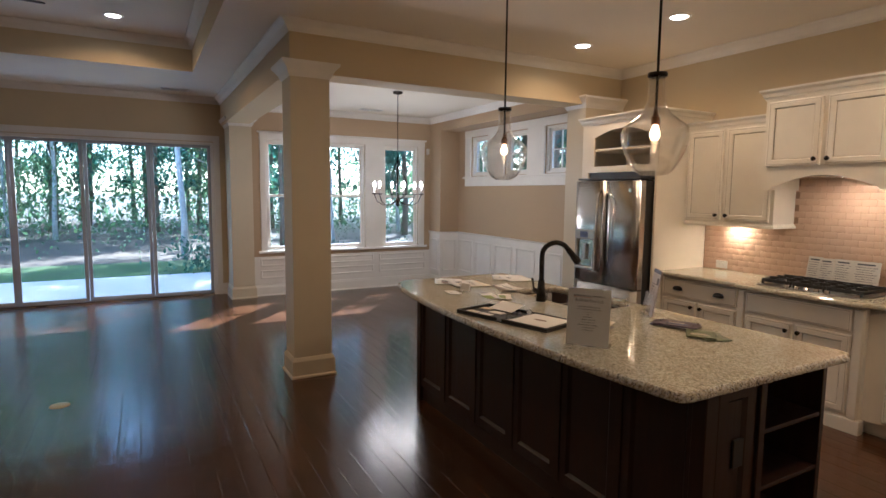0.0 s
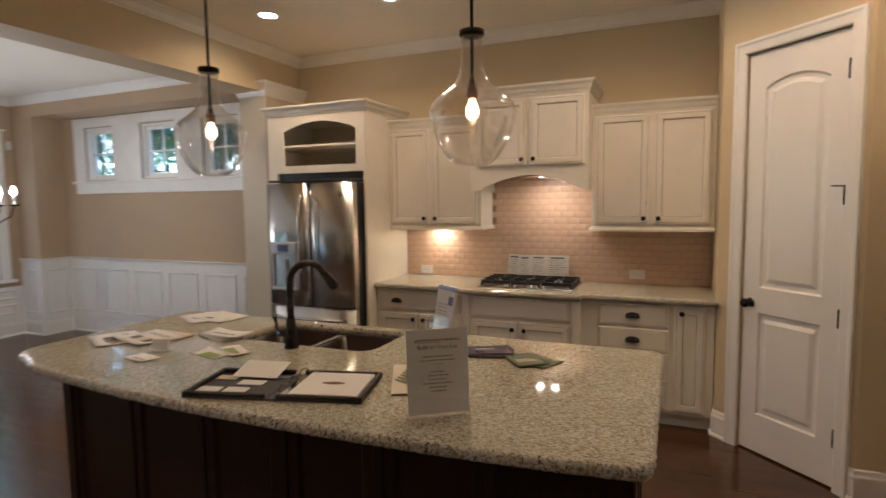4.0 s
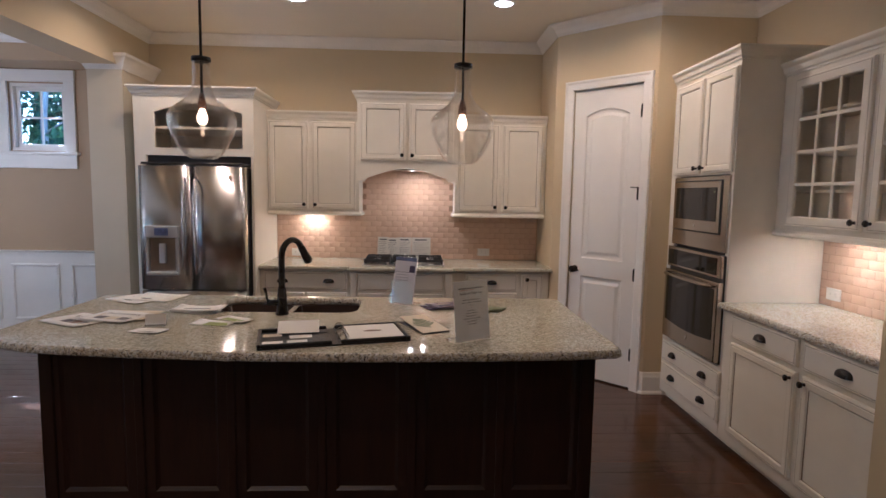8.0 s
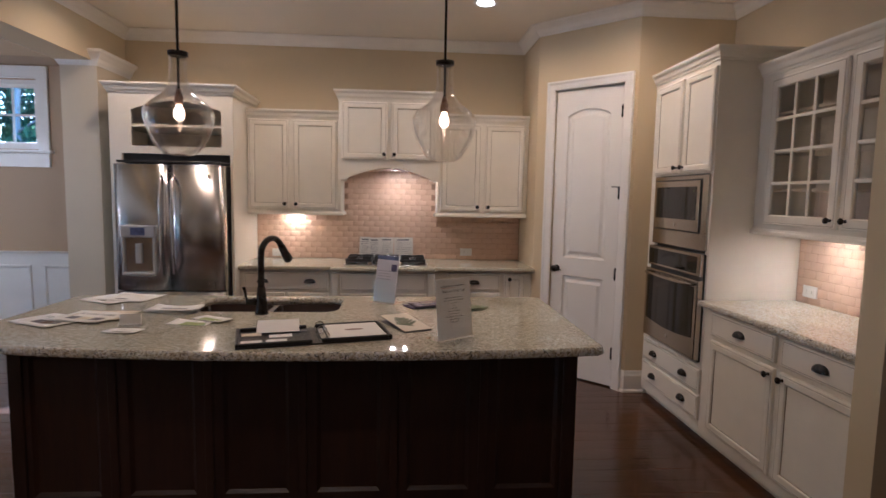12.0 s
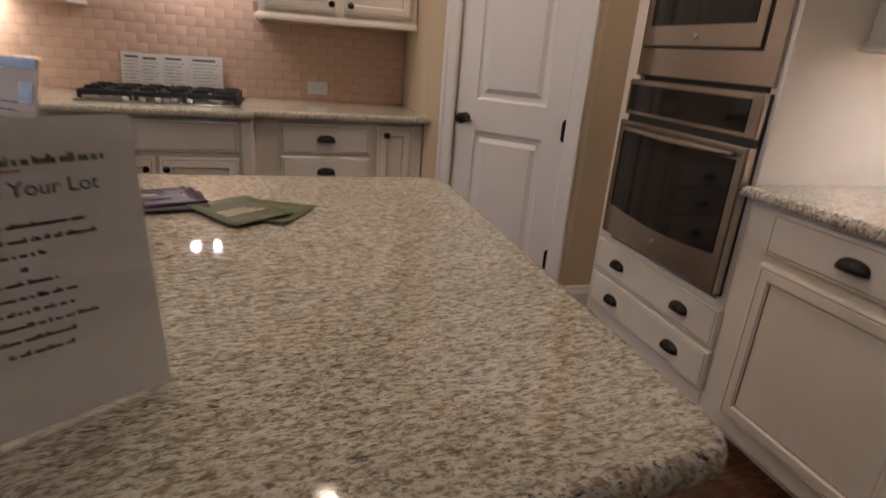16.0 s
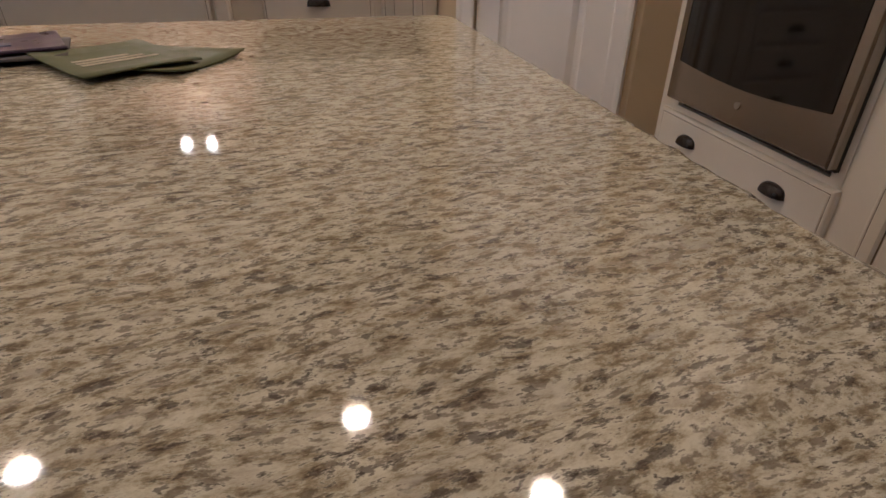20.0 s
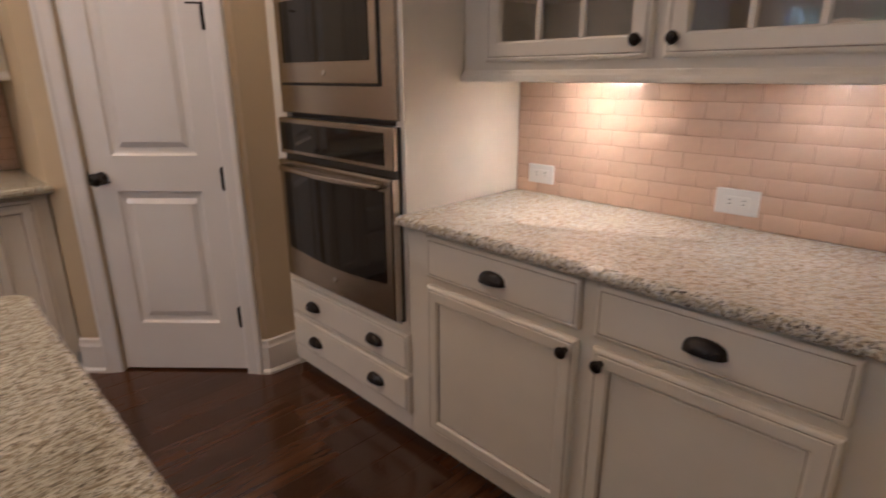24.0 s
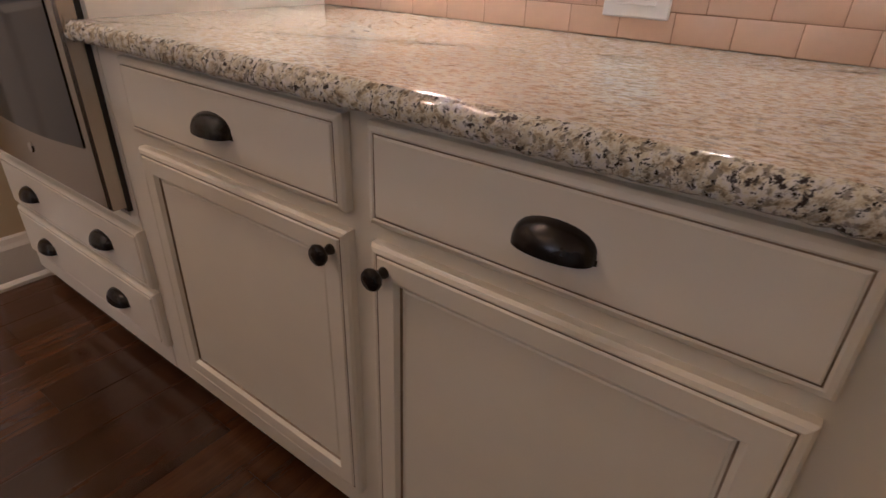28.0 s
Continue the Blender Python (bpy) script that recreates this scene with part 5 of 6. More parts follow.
# ---- lights ----
def pendant(x, y):
    ob = thing("pendant_lamp", "clear glass jug-shaped pendant lamp with bronze stem, lit", "lamp", (x, y, 1.708), 0, "pendant lamps over the island")
    H = ZC - 1.708
    part("canopy", lathe([(0, H), (0.062, H - 0.001), (0.062, H - 0.012), (0.05, H - 0.02), (0.012, H - 0.026), (0, H - 0.026)][::-1], 24), M_BRONZE, ob, "", True)
    part("stem", tube([(0, 0, 0.31), (0, 0, H - 0.02)], 0.0065, 10), M_BRONZE, ob, "", True)
    g = [(0.046, 0.0), (0.062, 0.003), (0.090, 0.024), (0.118, 0.064), (0.141, 0.110), (0.154, 0.152), (0.160, 0.190), (0.156, 0.215), (0.136, 0.243), (0.101, 0.270), (0.071, 0.297), (0.052, 0.328), (0.043, 0.370), (0.040, 0.465), (0.044, 0.476)]
    fine = smooth_profile(g)
    shade = part("glass_shade", lathe(fine + [(r_ - 0.0045, z_ + (0.004 if z_ < 0.02 else 0)) for r_, z_ in fine[::-1]] + [g[0]], 48), M_BLOWN, ob, "clear blown glass shade", True)
    shade.visible_shadow = False
    part("collar", lathe([(0, 0.489), (0.046, 0.489), (0.046, 0.471), (0.038, 0.467), (0.0, 0.467)][::-1], 24), M_BRONZE, ob, "", True)
    part("socket", lathe([(0, 0.245), (0.019, 0.245), (0.021, 0.25), (0.021, 0.278), (0.014, 0.286), (0.012, 0.315), (0, 0.317)], 16), M_COPPER, ob, "", True)
    bulb = part("bulb", lathe([(0, 0.166), (0.011, 0.169), (0.021, 0.180), (0.0255, 0.196), (0.023, 0.214), (0.015, 0.232), (0.012, 0.244), (0, 0.245)], 16), M_BULB, ob, "glowing filament bulb", True)
    bulb.visible_shadow = False
    lamp("pendant_light", "POINT", pose(x, y, 1.708 + 0.185), P_PEND, (1.0, 0.58, 0.27), 0.02)


P_PEND, P_CAN, P_UNDER, P_CHAND = 0.42, 1.0, 0.66, 0.6
pendant(2.60, 1.985)
pendant(2.605, 3.265)
# The last three tray lights are unseen, added to fill out the lighting.
for i, (x, y, z) in enumerate(((4.11, 4.17, ZC), (4.16, 3.145, ZC), (4.14, 1.575, ZC), (3.49, 0.77, ZC), (0.22, 6.74, ZT), (-1.9, 6.74, ZT), (0.19, 3.3, ZT), (-1.9, 3.3, ZT))):
    ob = thing("recessed_light", "round white recessed ceiling light, lit", "ceiling light", (x, y, z), 0, "recessed ceiling lights")
    part("trim_ring", lathe([(0.062, -0.001), (0.066, -0.006), (0.088, -0.006), (0.094, -0.001)], 28), M_DOOR, ob, "", True)
    part("lens", lathe([(0, -0.004), (0.062, -0.004), (0.062, -0.001)], 28), M_CAN, ob)
    # Tray lamps are raised to brighten the column and the oven cabinet's side.
    lamp("recessed_lamp", "AREA", look((x, y, z - 0.012), (x, y, 0)), P_CAN * (1.4 if x < 1 else 1.0), WARM, 0.11, spread=radians(150))
# lamps under the wall cabinets and the hood
HALOGEN = (1.0, 0.70, 0.42)
lamp("cabinet_lamp", "AREA", look((5.155, 3.22, 1.36), (5.18, 3.22, 0.9)), P_UNDER * 0.62, HALOGEN, 0.07)
for y in (2.15, 2.27):
    lamp("hood_lamp", "AREA", look((4.98, y, 1.745), (5.02, y, 0.9)), P_UNDER * 0.33, HALOGEN, 0.035)
for x, k in ((2.74, 2.1), (2.06, 0.36)):
    lamp("side_cabinet_lamp", "AREA", look((x, -0.17, 1.36), (x, -0.19, 0.9)), P_UNDER * k, HALOGEN, 0.07)
for loc, nm in (((5.155, 3.22, 1.3665), "puck_light"), ((4.98, 2.27, 1.764), "hood_light"), ((4.98, 2.15, 1.764), "hood_light"), ((2.74, -0.17, 1.3635), "puck_light"), ((2.06, -0.17, 1.3635), "puck_light")):
    ob = thing(nm, "small round lit lamp under a cabinet", "lamp", loc)
    part("lens", lathe([(0, -0.004), (0.022, -0.004), (0.024, 0.0)], 16), M_CAN, ob)
    part("ring", lathe([(0.024, 0.0), (0.026, -0.006), (0.034, -0.006), (0.036, 0.0)], 16), M_CHROME, ob, "", True)

# chandelier
CHX, CHY = 3.33, 6.70
ob = thing("chandelier", "bronze six-arm candle chandelier, lit, hanging in the dining room", "chandelier", (CHX, CHY, ZD - 1.47))
part("canopy", lathe([(0, 1.469), (0.065, 1.467), (0.06, 1.445), (0.012, 1.43), (0, 1.43)][::-1], 20), M_BRONZE, ob, "", True)
bm = bmesh.new()
for k in range(40):
    z = 0.66 + k * 0.0195
    ring = tube([(0.007 * math.cos(radians(a)) if k % 2 else 0, 0 if k % 2 else 0.007 * math.cos(radians(a)), z + 0.013 * math.sin(radians(a))) for a in range(0, 361, 45)], 0.0022, 5, cap=False)
    merge(bm, ring)
part("chain", bm, M_BRONZE, ob)
part("stem", lathe([(0, 0.0), (0.016, 0.005), (0.026, 0.03), (0.014, 0.055), (0.022, 0.075), (0.034, 0.09), (0.014, 0.115), (0.010, 0.30), (0.020, 0.32), (0.010, 0.345), (0.008, 0.62), (0.014, 0.63), (0, 0.66)], 14), M_BRONZE, ob, "", True)
for k in range(6):
    a = radians(60 * k + 20)
    ca, sa = math.cos(a), math.sin(a)
    pts = [(0.012, 0.09), (0.10, 0.03), (0.20, 0.02), (0.28, 0.07), (0.315, 0.16)]
    arm = part("arm", tube([(ca * r_, sa * r_, z_) for r_, z_ in pts], 0.006, 8), M_BRONZE, ob, "", True)
    part("scroll", tube([(ca * r_, sa * r_, z_) for r_, z_ in ((0.012, 0.60), (0.07, 0.44), (0.13, 0.30), (0.12, 0.16), (0.05, 0.10))], 0.004, 7), M_BRONZE, ob, "", True)
    part("drip_pan", moved(lathe([(0, 0.155), (0.03, 0.16), (0.036, 0.172), (0.034, 0.174), (0, 0.166)], 14), pose(ca * 0.315, sa * 0.315, 0)), M_BRONZE, arm, "", True)
    part("candle", moved(lathe([(0, 0.166), (0.012, 0.166), (0.012, 0.25), (0, 0.252)], 12), pose(ca * 0.315, sa * 0.315, 0)), M_PAPER, arm, "ivory candle sleeve", True)
    b = part("bulb", moved(lathe([(0, 0.25), (0.009, 0.256), (0.016, 0.275), (0.011, 0.30), (0.003, 0.325), (0, 0.328)], 12), pose(ca * 0.315, sa * 0.315, 0)), M_CANDLE, arm, "glowing flame bulb", True)
    b.visible_shadow = False
lamp("chandelier_light", "POINT", pose(CHX, CHY, 1.79), P_CHAND, WARM, 0.2)

# ---- outside ----
def leafy(colour, name):
    m, N, L, b = material(name)
    info = N.new("ShaderNodeNewGeometry")
    r = ramp(N, [(0, tuple(c * 0.55 for c in colour)), (1, tuple(c * 1.5 for c in colour))])
    L.new(info.outputs["Random Per Island"], r.inputs[0])
    L.new(r.outputs[0], b.inputs["Base Color"])
    b.inputs["Roughness"].default_value = 0.5
    tl, mx = N.new("ShaderNodeBsdfTranslucent"), N.new("ShaderNodeMixShader")
    L.new(r.outputs[0], tl.inputs[0])
    mx.inputs[0].default_value = 0.5
    L.new(b.outputs[0], mx.inputs[1])
    L.new(tl.outputs[0], mx.inputs[2])
    L.new(mx.outputs[0], N["Material Output"].inputs[0])
    return m


M_GRASS = paint("lawn", (0.055, 0.10, 0.025), 0.9, 0.35, 3, 0.8, 60)
M_GROUND = paint("pine_straw_ground", (0.10, 0.075, 0.055), 0.95, 0.35, 1.2, 0.8, 30)
M_PATIO = paint("patio_concrete", (0.55, 0.53, 0.50), 0.85, 0.08, 1.5, 0.4, 90)
M_BARK = paint("grey_bark", (0.16, 0.12, 0.09), 0.95, 0.4, 6, 0.9, 25)
M_PALE = paint("pale_bark", (0.42, 0.42, 0.42), 0.9, 0.25, 6, 0.6, 25)
M_LEAF = leafy((0.05, 0.14, 0.105), "green_leaves")
M_LEAF2 = leafy((0.13, 0.23, 0.115), "yellow_green_leaves")
structure("ground", box(-300, 300, -300, 300, -0.5, -0.16), M_GROUND, "brown pine straw woodland floor", "ground")
structure("lawn", box(-40, 40, 12.3, 15.0, -0.158, -0.10, 0.02), M_GRASS, "strip of mown green lawn", "lawn")
structure("patio", box(-6, 6, YN + 0.165, 12.3, -0.15, -0.06, 0.01), M_PATIO, "pale concrete patio outside the sliding doors", "patio")


def crown_mesh(name, seed, radius, height, count, size, mat):
    rnd = random.Random(seed)
    verts, faces = [], []
    clumps = [(rnd.gauss(0, radius * 0.45), rnd.gauss(0, radius * 0.45), rnd.uniform(0.0, height), rnd.uniform(0.35, 0.9)) for _ in range(26)]
    for _ in range(count):
        cx, cy, cz, cr = rnd.choice(clumps)
        p = Vector((cx + rnd.gauss(0, cr * 0.6), cy + rnd.gauss(0, cr * 0.6), cz + rnd.gauss(0, cr * 0.45)))
        q = Euler((rnd.uniform(0, 6.3), rnd.uniform(0, 6.3), rnd.uniform(0, 6.3))).to_matrix()
        s = size * rnd.uniform(0.6, 1.4)
        i = len(verts)
        for u, v, w in ((-1, 0, 0), (0, -0.45, 0.12), (1, 0, 0), (0, 0.45, 0.12)):
            verts.append(p + q @ Vector((u * s, v * s, w * s)))
        faces.append((i, i + 1, i + 2, i + 3))
    me = bpy.data.meshes.new(name)
    me.from_pydata(verts, [], faces)
    me.materials.append(mat)
    return me


def trunk_bm(seed, h, r):
    rnd = random.Random(seed)
    pts, x, y = [], 0.0, 0.0
    for k in range(9):
        pts.append((x, y, h * k / 8))
        x, y = x + rnd.gauss(0, 0.05) * h / 8, y + rnd.gauss(0, 0.05) * h / 8
    bm = tube(pts, [r * (1.25 if k == 0 else 1 - 0.085 * k) for k in range(9)], 9)
    for k in range(7):
        z = h * rnd.uniform(0.3, 0.95)
        i = min(7, int(z / h * 8))
        b = Vector(pts[i]).lerp(Vector(pts[i + 1]), z / h * 8 - i)
        a, ln = rnd.uniform(0, 6.3), rnd.uniform(0.7, 1.8)
        tube([b, b + Vector((math.cos(a), math.sin(a), 0.35)) * ln * 0.5, b + Vector((math.cos(a), math.sin(a), 0.55)) * ln], [r * 0.3, r * 0.2, r * 0.06], 6, bm)
    return bm


protos = []
for s in range(5):
    h = (9.5, 11.0, 12.5, 8.0, 10.5)[s]
    ob = thing("tree", ("tall slender woodland tree with green leaves", "tall pale-barked woodland tree with thin crown")[s % 2], "tree", (0, 40 + s, -0.16), 0, "woods behind the house")
    part("trunk", trunk_bm(s, h, (0.13, 0.10, 0.16, 0.08, 0.12)[s]), (M_BARK, M_PALE)[s % 2], ob, "", True)
    part("crown", crown_mesh("crown", s, 1.7, h - 1.2, 5000, 0.09, (M_LEAF, M_LEAF2)[s % 2]), None, ob).location = (0, 0, 1.6)
    protos.append(ob)
rnd = random.Random(5)
spots = []
for _ in range(1500):
    x, y = rnd.uniform(-22, 20), rnd.uniform(17.5, 42)
    if all((x - a) ** 2 + (y - b) ** 2 > 4.5 for a, b in spots):
        spots.append((x, y))
    if len(spots) >= 88:
        break
for _ in range(900):
    x, y = rnd.uniform(10.5, 17), rnd.uniform(0, 17)
    if all((x - a) ** 2 + (y - b) ** 2 > 1.5 for a, b in spots):
        spots.append((x, y))
    if len(spots) >= 122:
        break
for i, (x, y) in enumerate(spots):
    m = pose(x, y, -0.17, 0, 0, rnd.uniform(0, 360))
    if i < 5:
        protos[i].matrix_world = m
    else:
        copy_thing(protos[rnd.randrange(5)], m)
# pale trunks at the wood's edge
# The last three, and the dense crowns above view, are added to screen the sun.
for x, y, lean in ((-2.75, 16.2, 4), (1.35, 15.9, -3), (-4.6, 16.4, -5), (3.4, 16.6, 3), (6.5, 16.0, -2), (2.3, 17.0, -4), (4.9, 15.9, 2), (5.7, 17.1, -3)):
    ob = thing("tree", "slim pale-barked tree at the edge of the lawn", "tree", (x, y, -0.17), 0, "woods behind the house")
    bm = trunk_bm(int(x * 10) + 90, 9.0, 0.085)
    part("trunk", moved(bm, pose(0, 0, 0, 0, lean)), M_PALE, ob, "", True)
    part("crown", crown_mesh("crown", int(x * 7), 1.5, 5.0, 2800, 0.09, M_LEAF2), None, ob).location = (0, 0, 4.2)
ob = thing("shrub", "round clipped dark green shrub beside the patio", "shrub", (1.75, 12.9, -0.16))
part("foliage", crown_mesh("foliage", 77, 0.26, 0.55, 1300, 0.05, M_LEAF), None, ob)
part("stem", tube([(0, 0, 0), (0.02, 0, 0.4)], [0.03, 0.015], 7), M_BARK, ob)
verts, faces, rnd = [], [], random.Random(9)
for k in range(36000):
    far = k % 17 > 6
    p = Vector((rnd.uniform(-26, 22), rnd.uniform(24, 44) if far else rnd.uniform(16.5, 34), -0.16 + abs(rnd.gauss(0, 3.2 if far else 0.7))))
    q = Euler((rnd.uniform(0, 6.3), rnd.uniform(0, 6.3), rnd.uniform(0, 6.3))).to_matrix()
    s, i = rnd.uniform(0.08, 0.18) if far else rnd.uniform(0.025, 0.07), len(verts)
    for u, v in ((-1, 0), (0, -0.45), (1, 0), (0, 0.45)):
        verts.append(p + q @ Vector((u * s, v * s, 0)))
    faces.append((i, i + 1, i + 2, i + 3))
me = bpy.data.meshes.new("undergrowth")
me.from_pydata(verts, [], faces)
me.materials.append(M_LEAF2)
tagged(new("undergrowth", me), "low green undergrowth between the tree trunks", "undergrowth", kind="stuff")

# ---- cooktop ----
ck = thing("cooktop", "stainless gas cooktop with black cast-iron grates", "cooktop", (4.92, 2.335, 0.9142))
part("pan", loops(rounded(-0.25, 0.22, -0.37, 0.37, 0.02, 3), [(0, 0), (0.001, 0.006), (0.006, 0.009), (0.012, 0.008)]), M_STEELD, ck, "stainless pan")
for bx, by, br in ((-0.10, -0.25, 0.042), (0.10, -0.25, 0.034), (0.0, 0.0, 0.055), (-0.10, 0.25, 0.034), (0.10, 0.25, 0.042)):
    bn = part("burner", moved(lathe([(br * 1.3, 0.008), (br * 1.3, 0.014), (br, 0.018), (br, 0.026), (br * 0.9, 0.029), (0, 0.029)], 18), pose(bx, by, 0)), M_STEELD, ck, "dark metal burner ring", True)
    part("burner_cap", moved(lathe([(br * 0.92, 0.029), (br * 0.95, 0.036), (br * 0.8, 0.040), (0, 0.040)], 18), pose(bx, by, 0)), M_CAST, bn, "black burner cap", True)
for gy0, gy1 in ((-0.355, -0.125), (-0.115, 0.115), (0.125, 0.355)):
    g = bmesh.new()
    for x in (-0.19, 0.19):
        box(x - 0.005, x + 0.005, gy0, gy1, 0.026, 0.052, 0.003, g)
    for y in (gy0 + 0.007, gy1 - 0.007):
        box(-0.185, 0.185, y - 0.005, y + 0.005, 0.0265, 0.0515, 0.003, g)
    gm = (gy0 + gy1) / 2
    box(-0.185, -0.04, gm - 0.005, gm + 0.005, 0.045, 0.060, 0.003, g)
    box(0.04, 0.185, gm - 0.005, gm + 0.005, 0.045, 0.060, 0.003, g)
    for x in (-0.10, 0.0, 0.10):
        box(x - 0.0065, x + 0.0065, gy0 + 0.01, gm - 0.03, 0.0405, 0.0645, 0.003, g)
        box(x - 0.0065, x + 0.0065, gm + 0.03, gy1 - 0.01, 0.0405, 0.0645, 0.003, g)
    for x in (-0.19, 0.19):
        for y in (gy0 + 0.01, gy1 - 0.01):
            box(x - 0.008, x + 0.008, y - 0.008, y + 0.008, 0.009, 0.044, 0.002, g)
    part("grate", g, M_CAST, ck, "black cast-iron grate")
for k in range(5):
    kn = lathe([(0, 0.03), (0.017, 0.03), (0.019, 0.012), (0.021, 0.008)], 14)
    part("control_knob", moved(kn, pose(-0.222, -0.14 + 0.07 * k, 0)), M_CHROME, ck, "round metal knob", True)


# ---- lettering and print ----
def lettered(text, size, parent, loc, rot, mat, align="CENTER"):
    cu = bpy.data.curves.new("lettering", "FONT")
    cu.body, cu.size, cu.align_x, cu.extrude = text, size, align, 0.0002
    tmp = new("lettering_source", cu)
    dg = bpy.context.evaluated_depsgraph_get()
    me = bpy.data.meshes.new_from_object(tmp.evaluated_get(dg))
    bpy.data.objects.remove(tmp)
    me.materials.clear()
    ob = part("lettering", me, mat, parent)
    ob.location, ob.rotation_euler = loc, [radians(a) for a in rot]
    return ob


M_INKD = paint("dark_grey_ink", (0.055, 0.055, 0.07), 0.7, 0.05)
M_LILAC = paper("pale_lilac_leaflet", (0.70, 0.67, 0.70))
M_CARD = paint("printed_card", (0.62, 0.59, 0.53), 0.6, 0.04, 20, 0.05)
M_ORANGE = paint("orange_print", (0.50, 0.15, 0.03), 0.6, 0.05)

# sign in a clear acrylic stand, leaning back, facing the stools' side
sg = thing("sign_holder", "clear acrylic stand holding a white printed notice", "sign", (2.172, 1.947, 0.9142), -55)
SWD, SHT, LEAN = 0.194, 0.265, 6
lean = pose(0, 0.0, 0.002, -LEAN)
part("acrylic_front", moved(box(-SWD / 2 - 0.004, SWD / 2 + 0.004, -0.004, -0.0015, 0, SHT + 0.004, 0.0006), lean), M_ACRYL, sg)
part("acrylic_back", moved(box(-SWD / 2 - 0.004, SWD / 2 + 0.004, 0.0015, 0.004, 0, SHT + 0.004, 0.0006), lean), M_ACRYL, sg)
part("acrylic_foot", box(-SWD / 2 - 0.004, SWD / 2 + 0.004, -0.012, 0.085, 0, 0.003, 0.0006), M_ACRYL, sg)
nt = part("notice", moved(box(-SWD / 2, SWD / 2, -0.0006, 0.0006, 0.003, SHT), lean), M_NOTICE, sg, "white notice with grey text")


def print_line(cx, z, w, h, parent, m, mat=None):
    rndp = random.Random(int(z * 9000 + cx * 700))
    own, x = bmesh.new(), cx - w / 2
    while x < cx + w / 2 - 0.002:
        ww = min(rndp.uniform(0.0012, 0.0026), cx + w / 2 - x)
        tall = rndp.choice((0.62, 0.62, 0.62, 1.0))
        box(x, x + ww, -0.0011, -0.00065, z - h / 2, z - h / 2 + h * tall, bm=own)
        x += ww + rndp.choice((0.0007, 0.0007, 0.0007, 0.0007, 0.0032))
    part("print_line", moved(own, m), mat or M_INK, parent)


print_line(0.0, 0.232, 0.145, 0.0075, nt, lean, M_INKD)
part("print_rule", moved(box(-0.07, 0.01, -0.0011, -0.00065, 0.2235, 0.2250), lean), M_ORANGE, nt)
lettered("Build on Your Lot", 0.0175, nt, tuple(lean @ Vector((0, -0.001, 0.204))), (90 - LEAN, 0, 0), M_INKD)
for z, w in ((0.181, 0.10), (0.169, 0.115), (0.157, 0.033), (0.145, 0.007), (0.134, 0.046), (0.122, 0.066), (0.110, 0.061), (0.098, 0.096), (0.086, 0.057), (0.074, 0.048)):
    print_line(0.0, z, w, 0.0042, nt, lean, M_INKD)

# leaflet holder near the sink
lh = thing("leaflet_holder", "clear acrylic leaflet holder with a blue-topped leaflet", "leaflet holder", (2.972, 2.29, 0.9142), -126)
l2 = pose(0, 0, 0.002, -10)
part("acrylic_back", moved(box(-0.083, 0.083, 0.004, 0.007, 0, 0.275, 0.0006), l2), M_ACRYL, lh)
part("acrylic_pocket", moved(box(-0.083, 0.083, -0.022, -0.019, 0, 0.13, 0.0006), l2), M_ACRYL, lh)
part("acrylic_foot", box(-0.083, 0.083, -0.025, 0.09, 0, 0.003, 0.0006), M_ACRYL, lh)
lf = part("leaflet", moved(box(-0.076, 0.076, -0.002, 0.003, 0.004, 0.27), l2), M_LILAC, lh, "pale leaflet")
part("leaflet_head", moved(box(-0.076, 0.076, -0.0032, -0.0022, 0.25, 0.27), l2), M_BLUE, lf, "slate blue heading")
part("leaflet_picture", moved(box(0.03, 0.068, -0.0032, -0.0022, 0.185, 0.225), l2), M_PURPLE, lf, "small purple picture")
for k in range(4):
    print_line(-0.015, 0.185 - 0.016 * k, 0.09, 0.004, lf, l2 @ Matrix.Translation((0, -0.0015, 0)))


# ---- papers on the island ----
ZP = 0.9146


def curled(w, h, lift=0.004, seed=0, n=6, thick=0.0012):
    """A sheet lying with slightly lifted, uneven edges."""
    rn = random.Random(seed)
    own = bmesh.new()
    ph = rn.uniform(0, 6)
    up, lo = [], []
    for j in range(n + 1):
        ru, rl = [], []
        for i in range(n + 1):
            u, v = i / n - 0.5, j / n - 0.5
            z = lift * (abs(u) * 2) ** 3 * (0.5 + 0.5 * math.sin(ph + 3 * v)) + lift * (abs(v) * 2) ** 3 * (0.5 + 0.5 * math.cos(ph + 3 * u))
            ru.append(own.verts.new((u * w, v * h, z + thick)))
            rl.append(own.verts.new((u * w, v * h, z)))
        up.append(ru)
        lo.append(rl)
    for j in range(n):
        for i in range(n):
            own.faces.new((up[j][i], up[j][i + 1], up[j + 1][i + 1], up[j + 1][i]))
            own.faces.new((lo[j][i], lo[j + 1][i], lo[j + 1][i + 1], lo[j][i + 1]))
    ring = lambda r: [r[0][i] for i in range(n)] + [r[j][n] for j in range(n)] + [r[n][n - i] for i in range(n)] + [r[n - j][0] for j in range(n)]
    a, b = ring(up), ring(lo)
    for i in range(len(a)):
        k = (i + 1) % len(a)
        own.faces.new((a[k], a[i], b[i], b[k]))
    bmesh.ops.recalc_face_normals(own, faces=own.faces[:])
    return own


